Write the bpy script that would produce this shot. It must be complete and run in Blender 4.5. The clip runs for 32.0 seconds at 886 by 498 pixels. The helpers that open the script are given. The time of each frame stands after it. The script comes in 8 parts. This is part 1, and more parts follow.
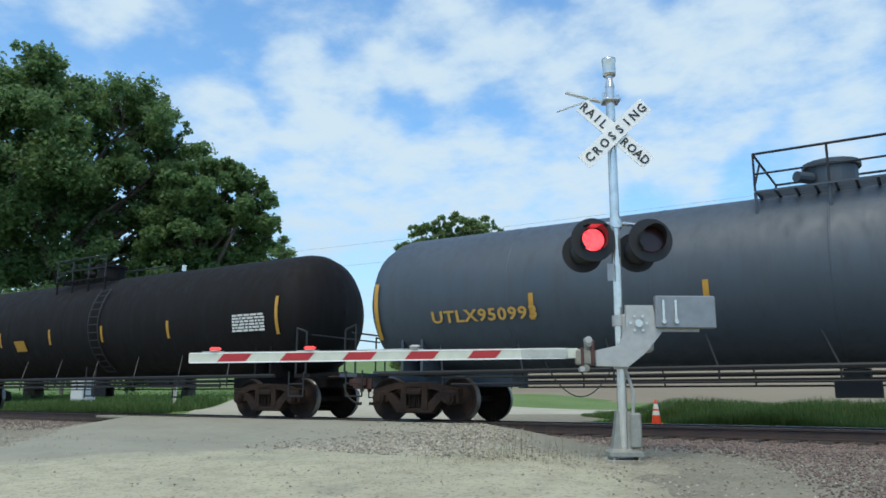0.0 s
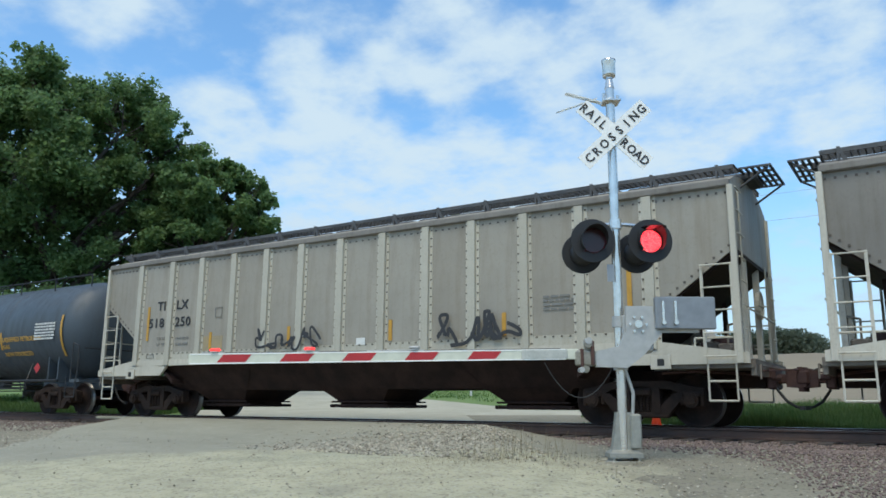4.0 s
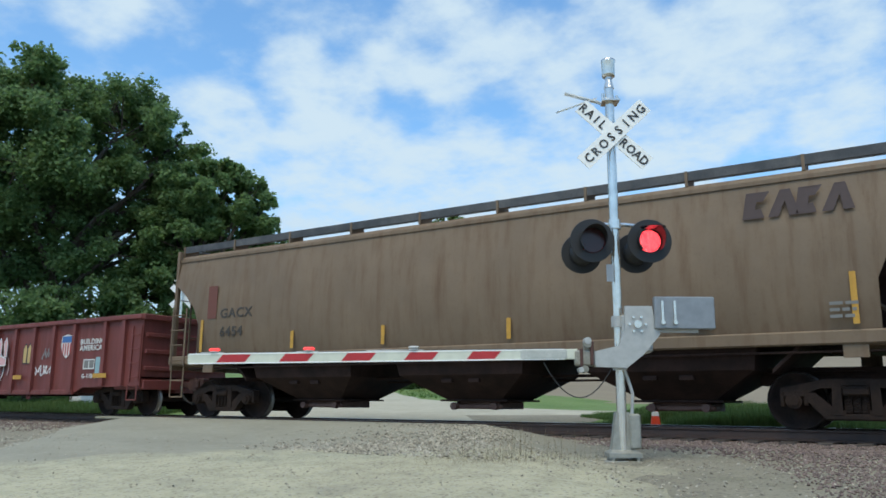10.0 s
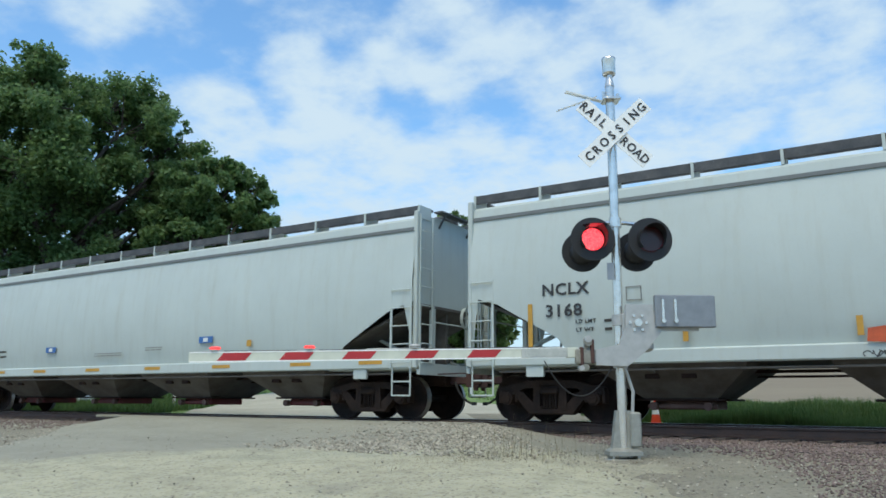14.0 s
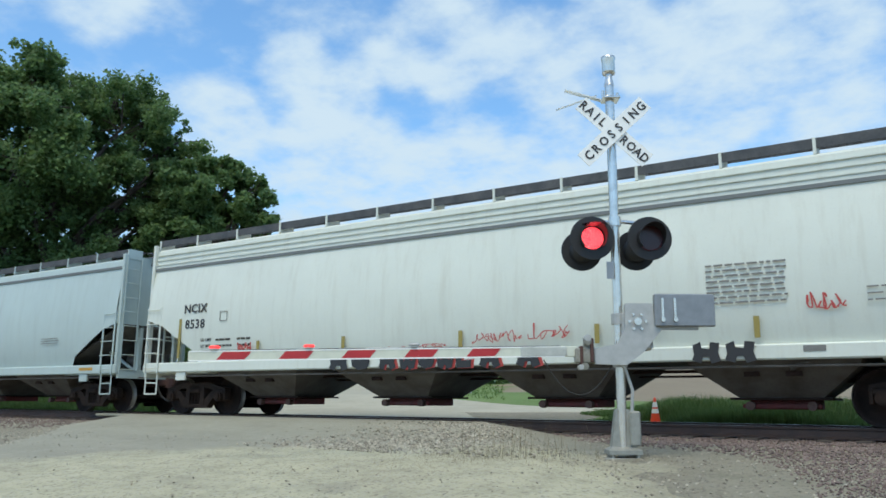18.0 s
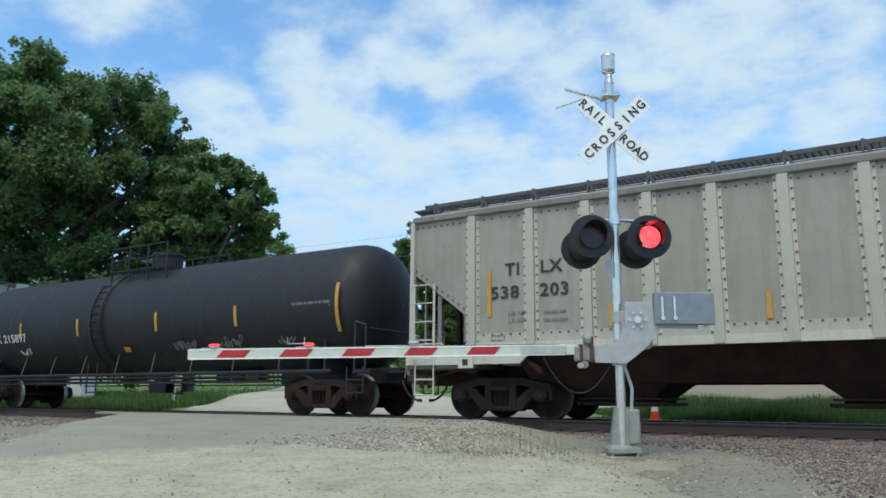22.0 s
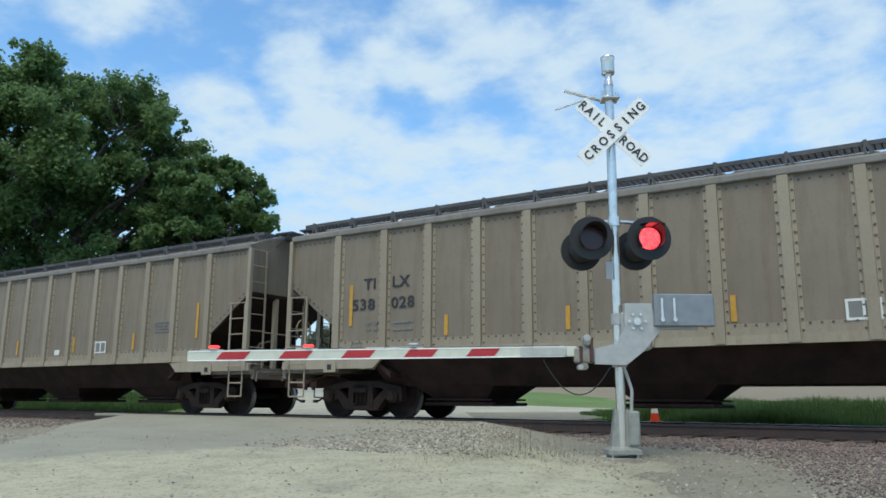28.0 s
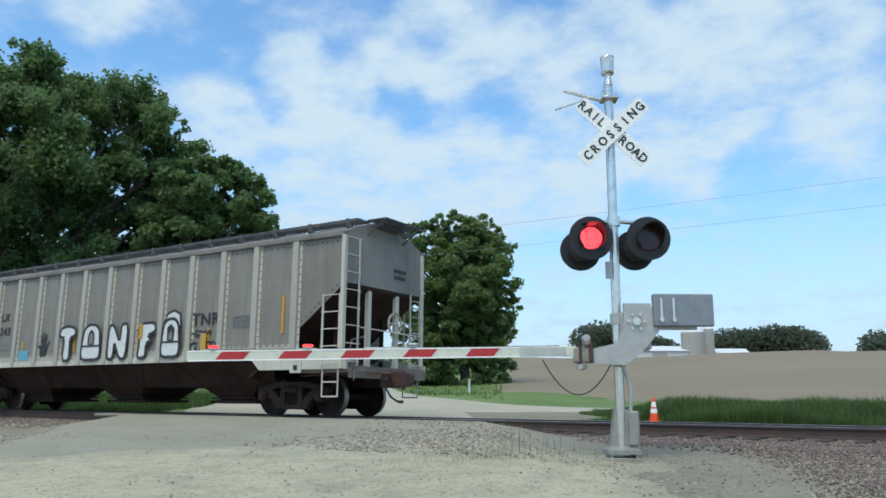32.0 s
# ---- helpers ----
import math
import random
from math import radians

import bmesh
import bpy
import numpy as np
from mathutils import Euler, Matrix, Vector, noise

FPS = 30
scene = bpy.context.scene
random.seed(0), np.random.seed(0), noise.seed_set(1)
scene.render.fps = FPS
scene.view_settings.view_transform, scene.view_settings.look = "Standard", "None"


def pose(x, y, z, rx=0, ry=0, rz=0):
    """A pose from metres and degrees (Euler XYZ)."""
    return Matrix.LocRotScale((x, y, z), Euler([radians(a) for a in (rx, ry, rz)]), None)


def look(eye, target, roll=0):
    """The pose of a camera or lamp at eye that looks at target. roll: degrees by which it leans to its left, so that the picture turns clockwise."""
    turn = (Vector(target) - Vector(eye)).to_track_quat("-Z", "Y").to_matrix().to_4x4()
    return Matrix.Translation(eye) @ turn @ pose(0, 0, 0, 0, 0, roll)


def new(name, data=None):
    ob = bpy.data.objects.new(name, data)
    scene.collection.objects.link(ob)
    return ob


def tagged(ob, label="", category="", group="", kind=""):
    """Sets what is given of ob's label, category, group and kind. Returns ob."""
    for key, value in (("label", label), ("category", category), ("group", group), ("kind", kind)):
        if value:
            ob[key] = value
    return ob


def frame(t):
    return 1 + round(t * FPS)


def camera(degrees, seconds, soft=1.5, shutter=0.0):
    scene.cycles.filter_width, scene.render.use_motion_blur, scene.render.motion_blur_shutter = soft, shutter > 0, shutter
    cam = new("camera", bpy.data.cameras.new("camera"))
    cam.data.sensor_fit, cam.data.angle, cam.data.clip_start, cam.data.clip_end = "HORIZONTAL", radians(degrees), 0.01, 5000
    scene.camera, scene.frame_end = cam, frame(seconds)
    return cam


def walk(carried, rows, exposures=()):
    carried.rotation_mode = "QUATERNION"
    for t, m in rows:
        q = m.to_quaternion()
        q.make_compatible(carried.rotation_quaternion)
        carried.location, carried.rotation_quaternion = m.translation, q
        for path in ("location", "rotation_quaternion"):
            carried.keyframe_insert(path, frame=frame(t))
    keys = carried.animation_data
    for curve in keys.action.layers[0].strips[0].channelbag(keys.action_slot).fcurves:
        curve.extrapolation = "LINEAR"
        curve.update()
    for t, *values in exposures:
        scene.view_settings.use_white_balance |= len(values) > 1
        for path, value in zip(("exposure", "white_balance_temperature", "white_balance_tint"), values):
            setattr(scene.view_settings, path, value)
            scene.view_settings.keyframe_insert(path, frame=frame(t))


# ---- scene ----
# ---------------------------------------------------------------- camera
# x runs along the track, y away from the camera across it, z up from the rail top
FOV, EYE = 59.73, (0.0, -14.773, 0.364)
YAW, PITCH, ROLL, FOCAL = radians(-32.42), radians(11.13), 0.41, 1365.3
cam = camera(FOV, 32.0, soft=1.65, shutter=0.0)


def aim(dx, dy):
    a, b = YAW - dx / FOCAL, PITCH + dy / FOCAL
    way = Vector((math.sin(a) * math.cos(b), math.cos(a) * math.cos(b), math.sin(b)))
    return look(EYE, Vector(EYE) + way, ROLL)


SWAY = [(0, 2.9, 4.4), (0.5, 2.9, 5.0), (1, 2.6, 5.6), (2, 2.6, 4.6), (2.5, 2.6, 5.6), (3, 2.6, 6.2), (3.5, 2.6, 5.8), (5.5, 2.6, 7.0), (6.2, 2.6, 6.9), (6.6, 2.6, 6.0),
        (7, 2.6, 4.2), (7.5, 2.6, 4.3), (8, 2.6, 5.4), (9, 2.4, 5.6), (10, 1.4, 5.9), (11, 1.4, 5.5), (11.6, 2.4, 4.9), (12, 2.6, 5.4), (12.5, 2.5, 4.4), (13, 2.4, 2.6),
        (13.5, 1.7, 2.6), (14, 2.4, 3.1), (14.5, 2.4, 3.6), (16.5, 1.4, 3.1), (17, 2.2, 3.0), (17.5, 2.4, 2.5), (18, 1.6, 1.2), (18.5, 1.1, -0.4), (19, 1.1, -0.4),
        (19.5, 1.6, 0.8), (20.5, 2.3, 1.2), (21, 1.7, 2.0), (21.5, 1.3, 0.6), (22, 1.0, -1.8), (22.5, 1.0, -0.7), (23, 1.0, -0.5), (24, 0.8, -0.5), (24.5, 0.0, -0.5), (25, -0.2, -0.4),
        (25.5, -0.4, 0.1), (27.5, 0.4, 2.0), (28, 0.6, 1.1), (29, 0.9, 1.0), (29.5, 0.9, 1.2), (30, 0.8, 2.2), (30.5, -0.4, 0.2), (31, -0.5, -0.3), (31.5, -0.5, 0.9), (32, -0.5, 1.0)]
walk(cam, [(t, aim(dx, dy)) for t, dx, dy in SWAY], exposures=[(0, 0.10, 6070, -1), (32, 0.10, 6070, -1)])

# ---------------------------------------------------------------- world and sun
SUN_EL, SUN_AZ = radians(62), radians(168)  # azimuth clockwise from +y
world = bpy.data.worlds.new("sky")
scene.world = world
world.use_nodes = True
wt = world.node_tree
wt.nodes.clear()
W_OUT = wt.nodes.new("ShaderNodeOutputWorld")
W_BG = wt.nodes.new("ShaderNodeBackground")
W_SKY = wt.nodes.new("ShaderNodeTexSky")
W_SKY.sky_type, W_SKY.sun_disc = "NISHITA", False
W_SKY.sun_elevation, W_SKY.sun_rotation = SUN_EL, SUN_AZ
W_SKY.air_density, W_SKY.dust_density, W_SKY.ozone_density = 1.0, 0.4, 1.5
W_BG.inputs["Strength"].default_value = 0.15
w_co = wt.nodes.new("ShaderNodeTexCoord")
w_sep = wt.nodes.new("ShaderNodeSeparateXYZ")
wt.links.new(w_co.outputs["Generated"], w_sep.inputs[0])


def wmath(op, a, b, clamp=False):
    n = wt.nodes.new("ShaderNodeMath")
    n.operation, n.use_clamp = op, clamp
    for i, v in enumerate((a, b)):
        if isinstance(v, (int, float)):
            n.inputs[i].default_value = v
        elif v is not None:
            wt.links.new(v, n.inputs[i])
    return n.outputs[0]


w_h = wmath("ADD", wmath("MAXIMUM", w_sep.outputs[2], 0.0), 0.22)
w_x, w_y = wmath("DIVIDE", w_sep.outputs[0], w_h), wmath("DIVIDE", w_sep.outputs[1], w_h)
w_vec = wt.nodes.new("ShaderNodeCombineXYZ")
wt.links.new(w_x, w_vec.inputs[0])
wt.links.new(w_y, w_vec.inputs[1])


def wnoise(scale, detail, rough, off):
    m = wt.nodes.new("ShaderNodeMapping")
    m.inputs["Location"].default_value = off
    wt.links.new(w_vec.outputs[0], m.inputs[0])
    n = wt.nodes.new("ShaderNodeTexNoise")
    n.inputs["Scale"].default_value, n.inputs["Detail"].default_value = scale, detail
    n.inputs["Roughness"].default_value = rough
    wt.links.new(m.outputs[0], n.inputs["Vector"])
    return n.outputs["Fac"]


def sky_way(px, py):
    """Direction of a spot of the sky seen from the eye, given in the view's own units."""
    m = aim(1.0, 3.0).to_3x3()
    return (m @ Vector(((px - 784) / FOCAL, (441 - py) / FOCAL, -1))).normalized()


def cloud_bank(px, py, r):
    n = wt.nodes.new("ShaderNodeVectorMath")
    n.operation = "DOT_PRODUCT"
    wt.links.new(w_co.outputs["Generated"], n.inputs[0])
    n.inputs[1].default_value = sky_way(px, py)
    m = wt.nodes.new("ShaderNodeMapRange")
    m.interpolation_type = "SMOOTHSTEP"
    wt.links.new(n.outputs["Value"], m.inputs[0])
    m.inputs[1].default_value, m.inputs[2].default_value = math.cos(1.25 * r / FOCAL), math.cos(0.35 * r / FOCAL)
    return m.outputs[0]


# broken fair-weather cloud: the larger banks, frayed by noise
BANKS = [(170, 5, 75), (520, 120, 62), (625, 165, 48), (705, 105, 55), (790, 135, 50), (375, 215, 75), (425, 255, 85), (575, 235, 75), (760, 30, 62), (860, 80, 85),
         (960, 110, 85), (1080, 40, 75), (1135, 110, 62), (1240, 90, 85), (1345, 60, 85), (1400, 115, 60), (1465, 45, 75), (1310, 195, 58), (1230, 230, 72), (1110, 245, 62),
         (650, 335, 125), (830, 335, 125), (1000, 305, 95), (1200, 290, 72), (555, 370, 85), (1490, 195, 85)]
c_sum = 0.0
for px, py, r in BANKS:
    c_sum = wmath("ADD", c_sum, cloud_bank(px, py, r))
c_sum = wmath("MINIMUM", c_sum, 1.0)
c_big, c_mid, c_small = wnoise(1.6, 3, 0.5, (3.1, 0.4, 0)), wnoise(5.5, 5, 0.55, (1.7, 5.2, 0)), wnoise(16.0, 5, 0.6, (6.3, 2.2, 0))
c_cov = wmath("ADD", wmath("ADD", wmath("MULTIPLY", c_big, 0.10), wmath("MULTIPLY", c_mid, 0.90)), wmath("ADD", wmath("MULTIPLY", c_small, 0.30), wmath("MULTIPLY", c_sum, 0.24)))
c_ramp = wt.nodes.new("ShaderNodeMapRange")
c_ramp.interpolation_type = "SMOOTHSTEP"
wt.links.new(c_cov, c_ramp.inputs[0])
c_ramp.inputs[1].default_value, c_ramp.inputs[2].default_value = 0.55, 1.02
c_ramp.inputs[3].default_value, c_ramp.inputs[4].default_value = 0.10, 0.97
w_mix = wt.nodes.new("ShaderNodeMix")
w_mix.data_type = "RGBA"
wt.links.new(c_ramp.outputs[0], w_mix.inputs["Factor"])
w_sat = wt.nodes.new("ShaderNodeHueSaturation")
w_sat.inputs["Saturation"].default_value, w_sat.inputs["Value"].default_value = 1.2, 1.45
wt.links.new(W_SKY.outputs[0], w_sat.inputs["Color"])
wt.links.new(w_sat.outputs[0], w_mix.inputs["A"])
w_mix.inputs["B"].default_value = (4.4, 4.85, 5.5, 1)
# pale haze low over the horizon
w_low = wt.nodes.new("ShaderNodeMapRange")
w_low.interpolation_type = "SMOOTHSTEP"
wt.links.new(w_sep.outputs[2], w_low.inputs[0])
for i, v in enumerate((0.0, 0.30, 0.85, 0.0)):
    w_low.inputs[i + 1].default_value = v
w_haze = wt.nodes.new("ShaderNodeMix")
w_haze.data_type = "RGBA"
wt.links.new(w_low.outputs[0], w_haze.inputs["Factor"])
wt.links.new(w_mix.outputs["Result"], w_haze.inputs["A"])
w_haze.inputs["B"].default_value = (3.2, 3.78, 4.85, 1)
wt.links.new(w_haze.outputs["Result"], W_BG.inputs["Color"])
wt.links.new(W_BG.outputs[0], W_OUT.inputs[0])

sun_data = bpy.data.lights.new("sun", "SUN")
sun_data.energy, sun_data.angle, sun_data.color = 2.55, radians(40), (1.0, 0.84, 0.64)
SUN_WAY = Vector((math.sin(SUN_AZ) * math.cos(SUN_EL), math.cos(SUN_AZ) * math.cos(SUN_EL), math.sin(SUN_EL)))
sun = new("sun", sun_data)
sun.matrix_world = look(SUN_WAY * 50, (0, 0, 0))

# ---------------------------------------------------------------- materials


class Nodes:
    """A small builder for one node material."""

    def __init__(self, name):
        self.m = bpy.data.materials.new(name)
        self.m.use_nodes = True
        self.t = self.m.node_tree
        self.b = self.t.nodes["Principled BSDF"]
        self.co = self.t.nodes.new("ShaderNodeTexCoord").outputs["Object"]

    def put(self, sock, v):
        if isinstance(v, (int, float, tuple)):
            sock.default_value = v
        else:
            self.t.links.new(v, sock)

    def noise(self, scale, detail=4.0, stretch=(1, 1, 1), rough=0.6, off=(0, 0, 0)):
        m = self.t.nodes.new("ShaderNodeMapping")
        m.inputs["Scale"].default_value, m.inputs["Location"].default_value = stretch, off
        self.t.links.new(self.co, m.inputs[0])
        n = self.t.nodes.new("ShaderNodeTexNoise")
        n.inputs["Scale"].default_value, n.inputs["Detail"].default_value = scale, detail
        n.inputs["Roughness"].default_value = rough
        self.t.links.new(m.outputs[0], n.inputs["Vector"])
        return n.outputs["Fac"]

    def cells(self, scale, out="Color"):
        n = self.t.nodes.new("ShaderNodeTexVoronoi")
        n.inputs["Scale"].default_value = scale
        self.t.links.new(self.co, n.inputs["Vector"])
        return n.outputs[out]

    def ramp(self, fac, lo, hi, a=0.0, b=1.0):
        n = self.t.nodes.new("ShaderNodeMapRange")
        for i, v in enumerate((fac, lo, hi, a, b)):
            self.put(n.inputs[i], v)
        return n.outputs[0]

    def mix(self, fac, a, b, mode="MIX"):
        n = self.t.nodes.new("ShaderNodeMix")
        n.data_type, n.blend_type = "RGBA", mode
        self.put(n.inputs["Factor"], fac)
        self.put(n.inputs["A"], (*a, 1) if isinstance(a, tuple) and len(a) == 3 else a)
        self.put(n.inputs["B"], (*b, 1) if isinstance(b, tuple) and len(b) == 3 else b)
        return n.outputs["Result"]

    def rand(self):
        return self.t.nodes.new("ShaderNodeObjectInfo").outputs["Random"]

    def island(self):
        return self.t.nodes.new("ShaderNodeNewGeometry").outputs["Random Per Island"]

    def done(self, col, rough=0.6, metal=0.0, bump=None, strength=0.3, dist=0.01):
        self.put(self.b.inputs["Base Color"], (*col, 1) if isinstance(col, tuple) and len(col) == 3 else col)
        self.put(self.b.inputs["Roughness"], rough)
        self.b.inputs["Metallic"].default_value = metal
        if bump is not None:
            n = self.t.nodes.new("ShaderNodeBump")
            n.inputs["Strength"].default_value, n.inputs["Distance"].default_value = strength, dist
            self.t.links.new(bump, n.inputs["Height"])
            self.t.links.new(n.outputs[0], self.b.inputs["Normal"])
        return self.m


def paint(name, col, grime=(0.10, 0.085, 0.07), amount=0.45, rough=0.5, patch=0.15, vary=0.0, fine=0.25):
    """Weathered car paint: blotches, downward streaks and fine specks of dirt."""
    n = Nodes(name)
    blot = n.noise(0.7, 5, off=(2, 7, 1))
    streak = n.noise(3.2, 6, stretch=(1.6, 1.6, 0.16), rough=0.65)
    speck = n.noise(22, 3)
    dim = tuple(c * (1 - patch) for c in col)
    c = n.mix(n.ramp(blot, 0.35, 0.65), col, dim)
    c = n.mix(n.ramp(streak, 0.5, 0.8, 0, amount), c, grime)
    c = n.mix(n.ramp(speck, 0.55, 0.8, 0, fine), c, grime)
    if vary:
        c = n.mix(n.ramp(n.rand(), 0, 1, 0, vary), c, grime)
    return n.done(c, n.ramp(streak, 0.3, 0.8, rough - 0.08, min(1, rough + 0.25)), 0.0, n.noise(1.3, 3), 0.12, 0.02)


def rusty(name, col, other, rough=0.75, metal=0.0, gloss=0.5):
    n = Nodes(name)
    n.b.inputs["Specular IOR Level"].default_value = gloss
    c = n.mix(n.ramp(n.noise(2.2, 6), 0.38, 0.66), col, other)
    c = n.mix(n.ramp(n.noise(28, 3), 0.5, 0.75, 0, 0.5), c, tuple(v * 0.5 for v in col))
    return n.done(c, rough, metal, n.noise(35, 4), 0.25, 0.006)


def plain(name, col, rough=0.5, metal=0.0, amount=0.12):
    n = Nodes(name)
    c = n.mix(n.ramp(n.noise(9, 5), 0.35, 0.7, 0, amount * 2), col, tuple(v * 0.55 for v in col))
    return n.done(c, rough, metal, n.noise(60, 2), 0.06, 0.003)


def glow(name, col, power):
    n = Nodes(name)
    cell = n.cells(95, "Distance")
    n.put(n.b.inputs["Emission Color"], n.mix(n.ramp(cell, 0.1, 0.55), (*col[0], 1), (*col[1], 1)))
    n.b.inputs["Emission Strength"].default_value = power
    return n.done((0.25, 0.01, 0.01), 0.3)


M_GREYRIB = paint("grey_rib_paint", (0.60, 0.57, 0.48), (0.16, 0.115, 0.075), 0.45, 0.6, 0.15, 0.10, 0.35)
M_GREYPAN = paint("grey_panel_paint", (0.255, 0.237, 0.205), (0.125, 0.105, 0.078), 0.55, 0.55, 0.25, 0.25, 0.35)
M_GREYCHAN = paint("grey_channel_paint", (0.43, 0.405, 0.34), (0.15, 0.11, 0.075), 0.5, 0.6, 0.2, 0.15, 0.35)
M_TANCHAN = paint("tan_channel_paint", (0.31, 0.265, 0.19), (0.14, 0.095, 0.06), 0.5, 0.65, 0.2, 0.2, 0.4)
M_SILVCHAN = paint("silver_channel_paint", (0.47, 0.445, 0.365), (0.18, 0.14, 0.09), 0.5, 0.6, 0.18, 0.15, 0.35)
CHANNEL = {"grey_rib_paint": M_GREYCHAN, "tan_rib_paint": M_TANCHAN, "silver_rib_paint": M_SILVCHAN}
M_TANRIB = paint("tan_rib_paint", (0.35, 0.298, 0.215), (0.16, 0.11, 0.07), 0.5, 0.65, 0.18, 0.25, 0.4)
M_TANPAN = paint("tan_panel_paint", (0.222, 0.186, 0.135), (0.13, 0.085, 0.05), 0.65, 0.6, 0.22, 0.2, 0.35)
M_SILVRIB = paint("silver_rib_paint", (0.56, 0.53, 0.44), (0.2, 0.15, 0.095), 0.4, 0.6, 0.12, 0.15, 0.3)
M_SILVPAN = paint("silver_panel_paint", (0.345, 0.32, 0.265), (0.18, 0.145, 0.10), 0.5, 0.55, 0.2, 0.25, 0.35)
M_EAVE = paint("grimy_roof_edge_paint", (0.22, 0.205, 0.18), (0.10, 0.085, 0.07), 0.6, 0.65, 0.25, 0.1, 0.4)
M_BOARD = rusty("running_board_steel", (0.05, 0.054, 0.06), (0.10, 0.10, 0.10))
# brown grime, with the shade beneath the cars put into the colour
M_UNDER = rusty("shaded_underbody_brown", (0.021, 0.013, 0.011), (0.042, 0.024, 0.019), gloss=0.15)
M_UNDERGREY = rusty("hopper_bottom_grey", (0.12, 0.108, 0.094), (0.07, 0.058, 0.048))
M_UNDERPALE = rusty("hopper_bottom_dusty_white", (0.40, 0.38, 0.34), (0.27, 0.25, 0.215))
M_OUTLETRED = rusty("red_outlet_gate_paint", (0.16, 0.026, 0.026), (0.09, 0.03, 0.026))
M_OUTLETRUST = rusty("outlet_gate_rust", (0.09, 0.045, 0.036), (0.15, 0.085, 0.065))
M_TRUCK = rusty("truck_cast_steel", (0.021, 0.015, 0.0125), (0.046, 0.029, 0.021), gloss=0.15)
M_WHEEL = rusty("wheel_plate_steel", (0.017, 0.0125, 0.011), (0.042, 0.026, 0.021), gloss=0.15)
M_TREAD = plain("worn_wheel_tread", (0.30, 0.285, 0.27), 0.42, 0.9)
M_DUSTBEIGE = rusty("dusty_beige_grime", (0.20, 0.175, 0.14), (0.11, 0.092, 0.075))
M_COUPLER = rusty("coupler_rust", (0.05, 0.024, 0.022), (0.085, 0.04, 0.03))
M_RUBBER = plain("black_rubber", (0.02, 0.02, 0.02), 0.7)
M_WHITE = paint("white_car_paint", (0.78, 0.77, 0.69), (0.33, 0.30, 0.24), 0.22, 0.45, 0.05, 0.0, 0.1)
M_CREAM = paint("cream_car_paint", (0.665, 0.69, 0.61), (0.33, 0.28, 0.2), 0.22, 0.45, 0.06, 0.0, 0.1)
M_PALEBLUE = paint("pale_grey_blue_car_paint", (0.455, 0.53, 0.505), (0.3, 0.3, 0.27), 0.2, 0.42, 0.06, 0.0, 0.08)
M_PALEGREY = paint("pale_grey_car_paint", (0.485, 0.53, 0.495), (0.33, 0.3, 0.22), 0.25, 0.45, 0.08, 0.0, 0.1)
M_CASTING = plain("dull_base_casting", (0.33, 0.33, 0.29), 0.55, 0.3, 0.3)
M_DUSTGREY = paint("dusty_grey_car_paint", (0.385, 0.42, 0.385), (0.36, 0.27, 0.15), 0.35, 0.5, 0.1, 0.0, 0.12)
M_BROWN = paint("brown_dusty_car_paint", (0.18, 0.127, 0.078), (0.095, 0.05, 0.026), 0.75, 0.6, 0.2, 0.0, 0.3)
M_RED = paint("oxide_red_car_paint", (0.175, 0.042, 0.034), (0.085, 0.035, 0.028), 0.6, 0.55, 0.25, 0.0, 0.35)
M_TANK = paint("slate_grey_tank_paint", (0.058, 0.075, 0.095), (0.045, 0.046, 0.045), 0.5, 0.5, 0.18, 0.0, 0.3)
M_BLACK = paint("black_tank_paint", (0.011, 0.011, 0.0115), (0.03, 0.025, 0.02), 0.45, 0.58, 0.2, 0.0, 0.3)
M_SOOT = paint("sooty_brown_black_tank_paint", (0.0085, 0.0075, 0.0075), (0.016, 0.011, 0.009), 0.6, 0.75, 0.25, 0.0, 0.3)
M_SOOT.node_tree.nodes["Principled BSDF"].inputs["Specular IOR Level"].default_value = 0.25
M_TANK3 = paint("blue_grey_tank_paint", (0.062, 0.078, 0.094), (0.05, 0.05, 0.047), 0.45, 0.5, 0.18, 0.0, 0.3)
M_SEAM = plain("dark_seam", (0.16, 0.17, 0.165), 0.6)
M_STRIPE = plain("yellow_reflective_tape", (0.52, 0.285, 0.035), 0.5, 0.0, 0.25)
M_STRIPEW = plain("white_reflective_tape", (0.7, 0.7, 0.66), 0.45)
M_INK = plain("black_stencil_ink", (0.03, 0.03, 0.032), 0.6)
M_INKW = plain("white_stencil_ink", (0.66, 0.66, 0.62), 0.6)
M_INKY = plain("yellow_stencil_ink", (0.55, 0.33, 0.07), 0.6)
M_INKG = plain("faded_grey_ink", (0.19, 0.185, 0.17), 0.6)
M_INKD = plain("dark_olive_ink", (0.05, 0.042, 0.033), 0.6)
M_INKR = plain("red_spray_ink", (0.42, 0.06, 0.05), 0.6)
M_BLUE = plain("blue_sticker", (0.05, 0.14, 0.36), 0.5)
M_SPRAYS = plain("silver_spray_paint", (0.23, 0.225, 0.22), 0.45, 0.0, 0.3)
M_SPRAYW = plain("white_spray_paint", (0.68, 0.68, 0.66), 0.6, 0.0, 0.2)
M_SPRAYN = plain("navy_spray_paint", (0.025, 0.03, 0.13), 0.55, 0.0, 0.3)
M_SPRAYO = plain("orange_spray_paint", (0.55, 0.10, 0.03), 0.55, 0.0, 0.3)
M_GALV = plain("galvanised_steel", (0.74, 0.71, 0.65), 0.22, 0.8, 0.2)
M_ALU = plain("aluminium_paint", (0.46, 0.455, 0.43), 0.42, 0.25, 0.2)
M_PLATE = plain("dull_steel_plate", (0.27, 0.285, 0.30), 0.45, 0.3, 0.2)
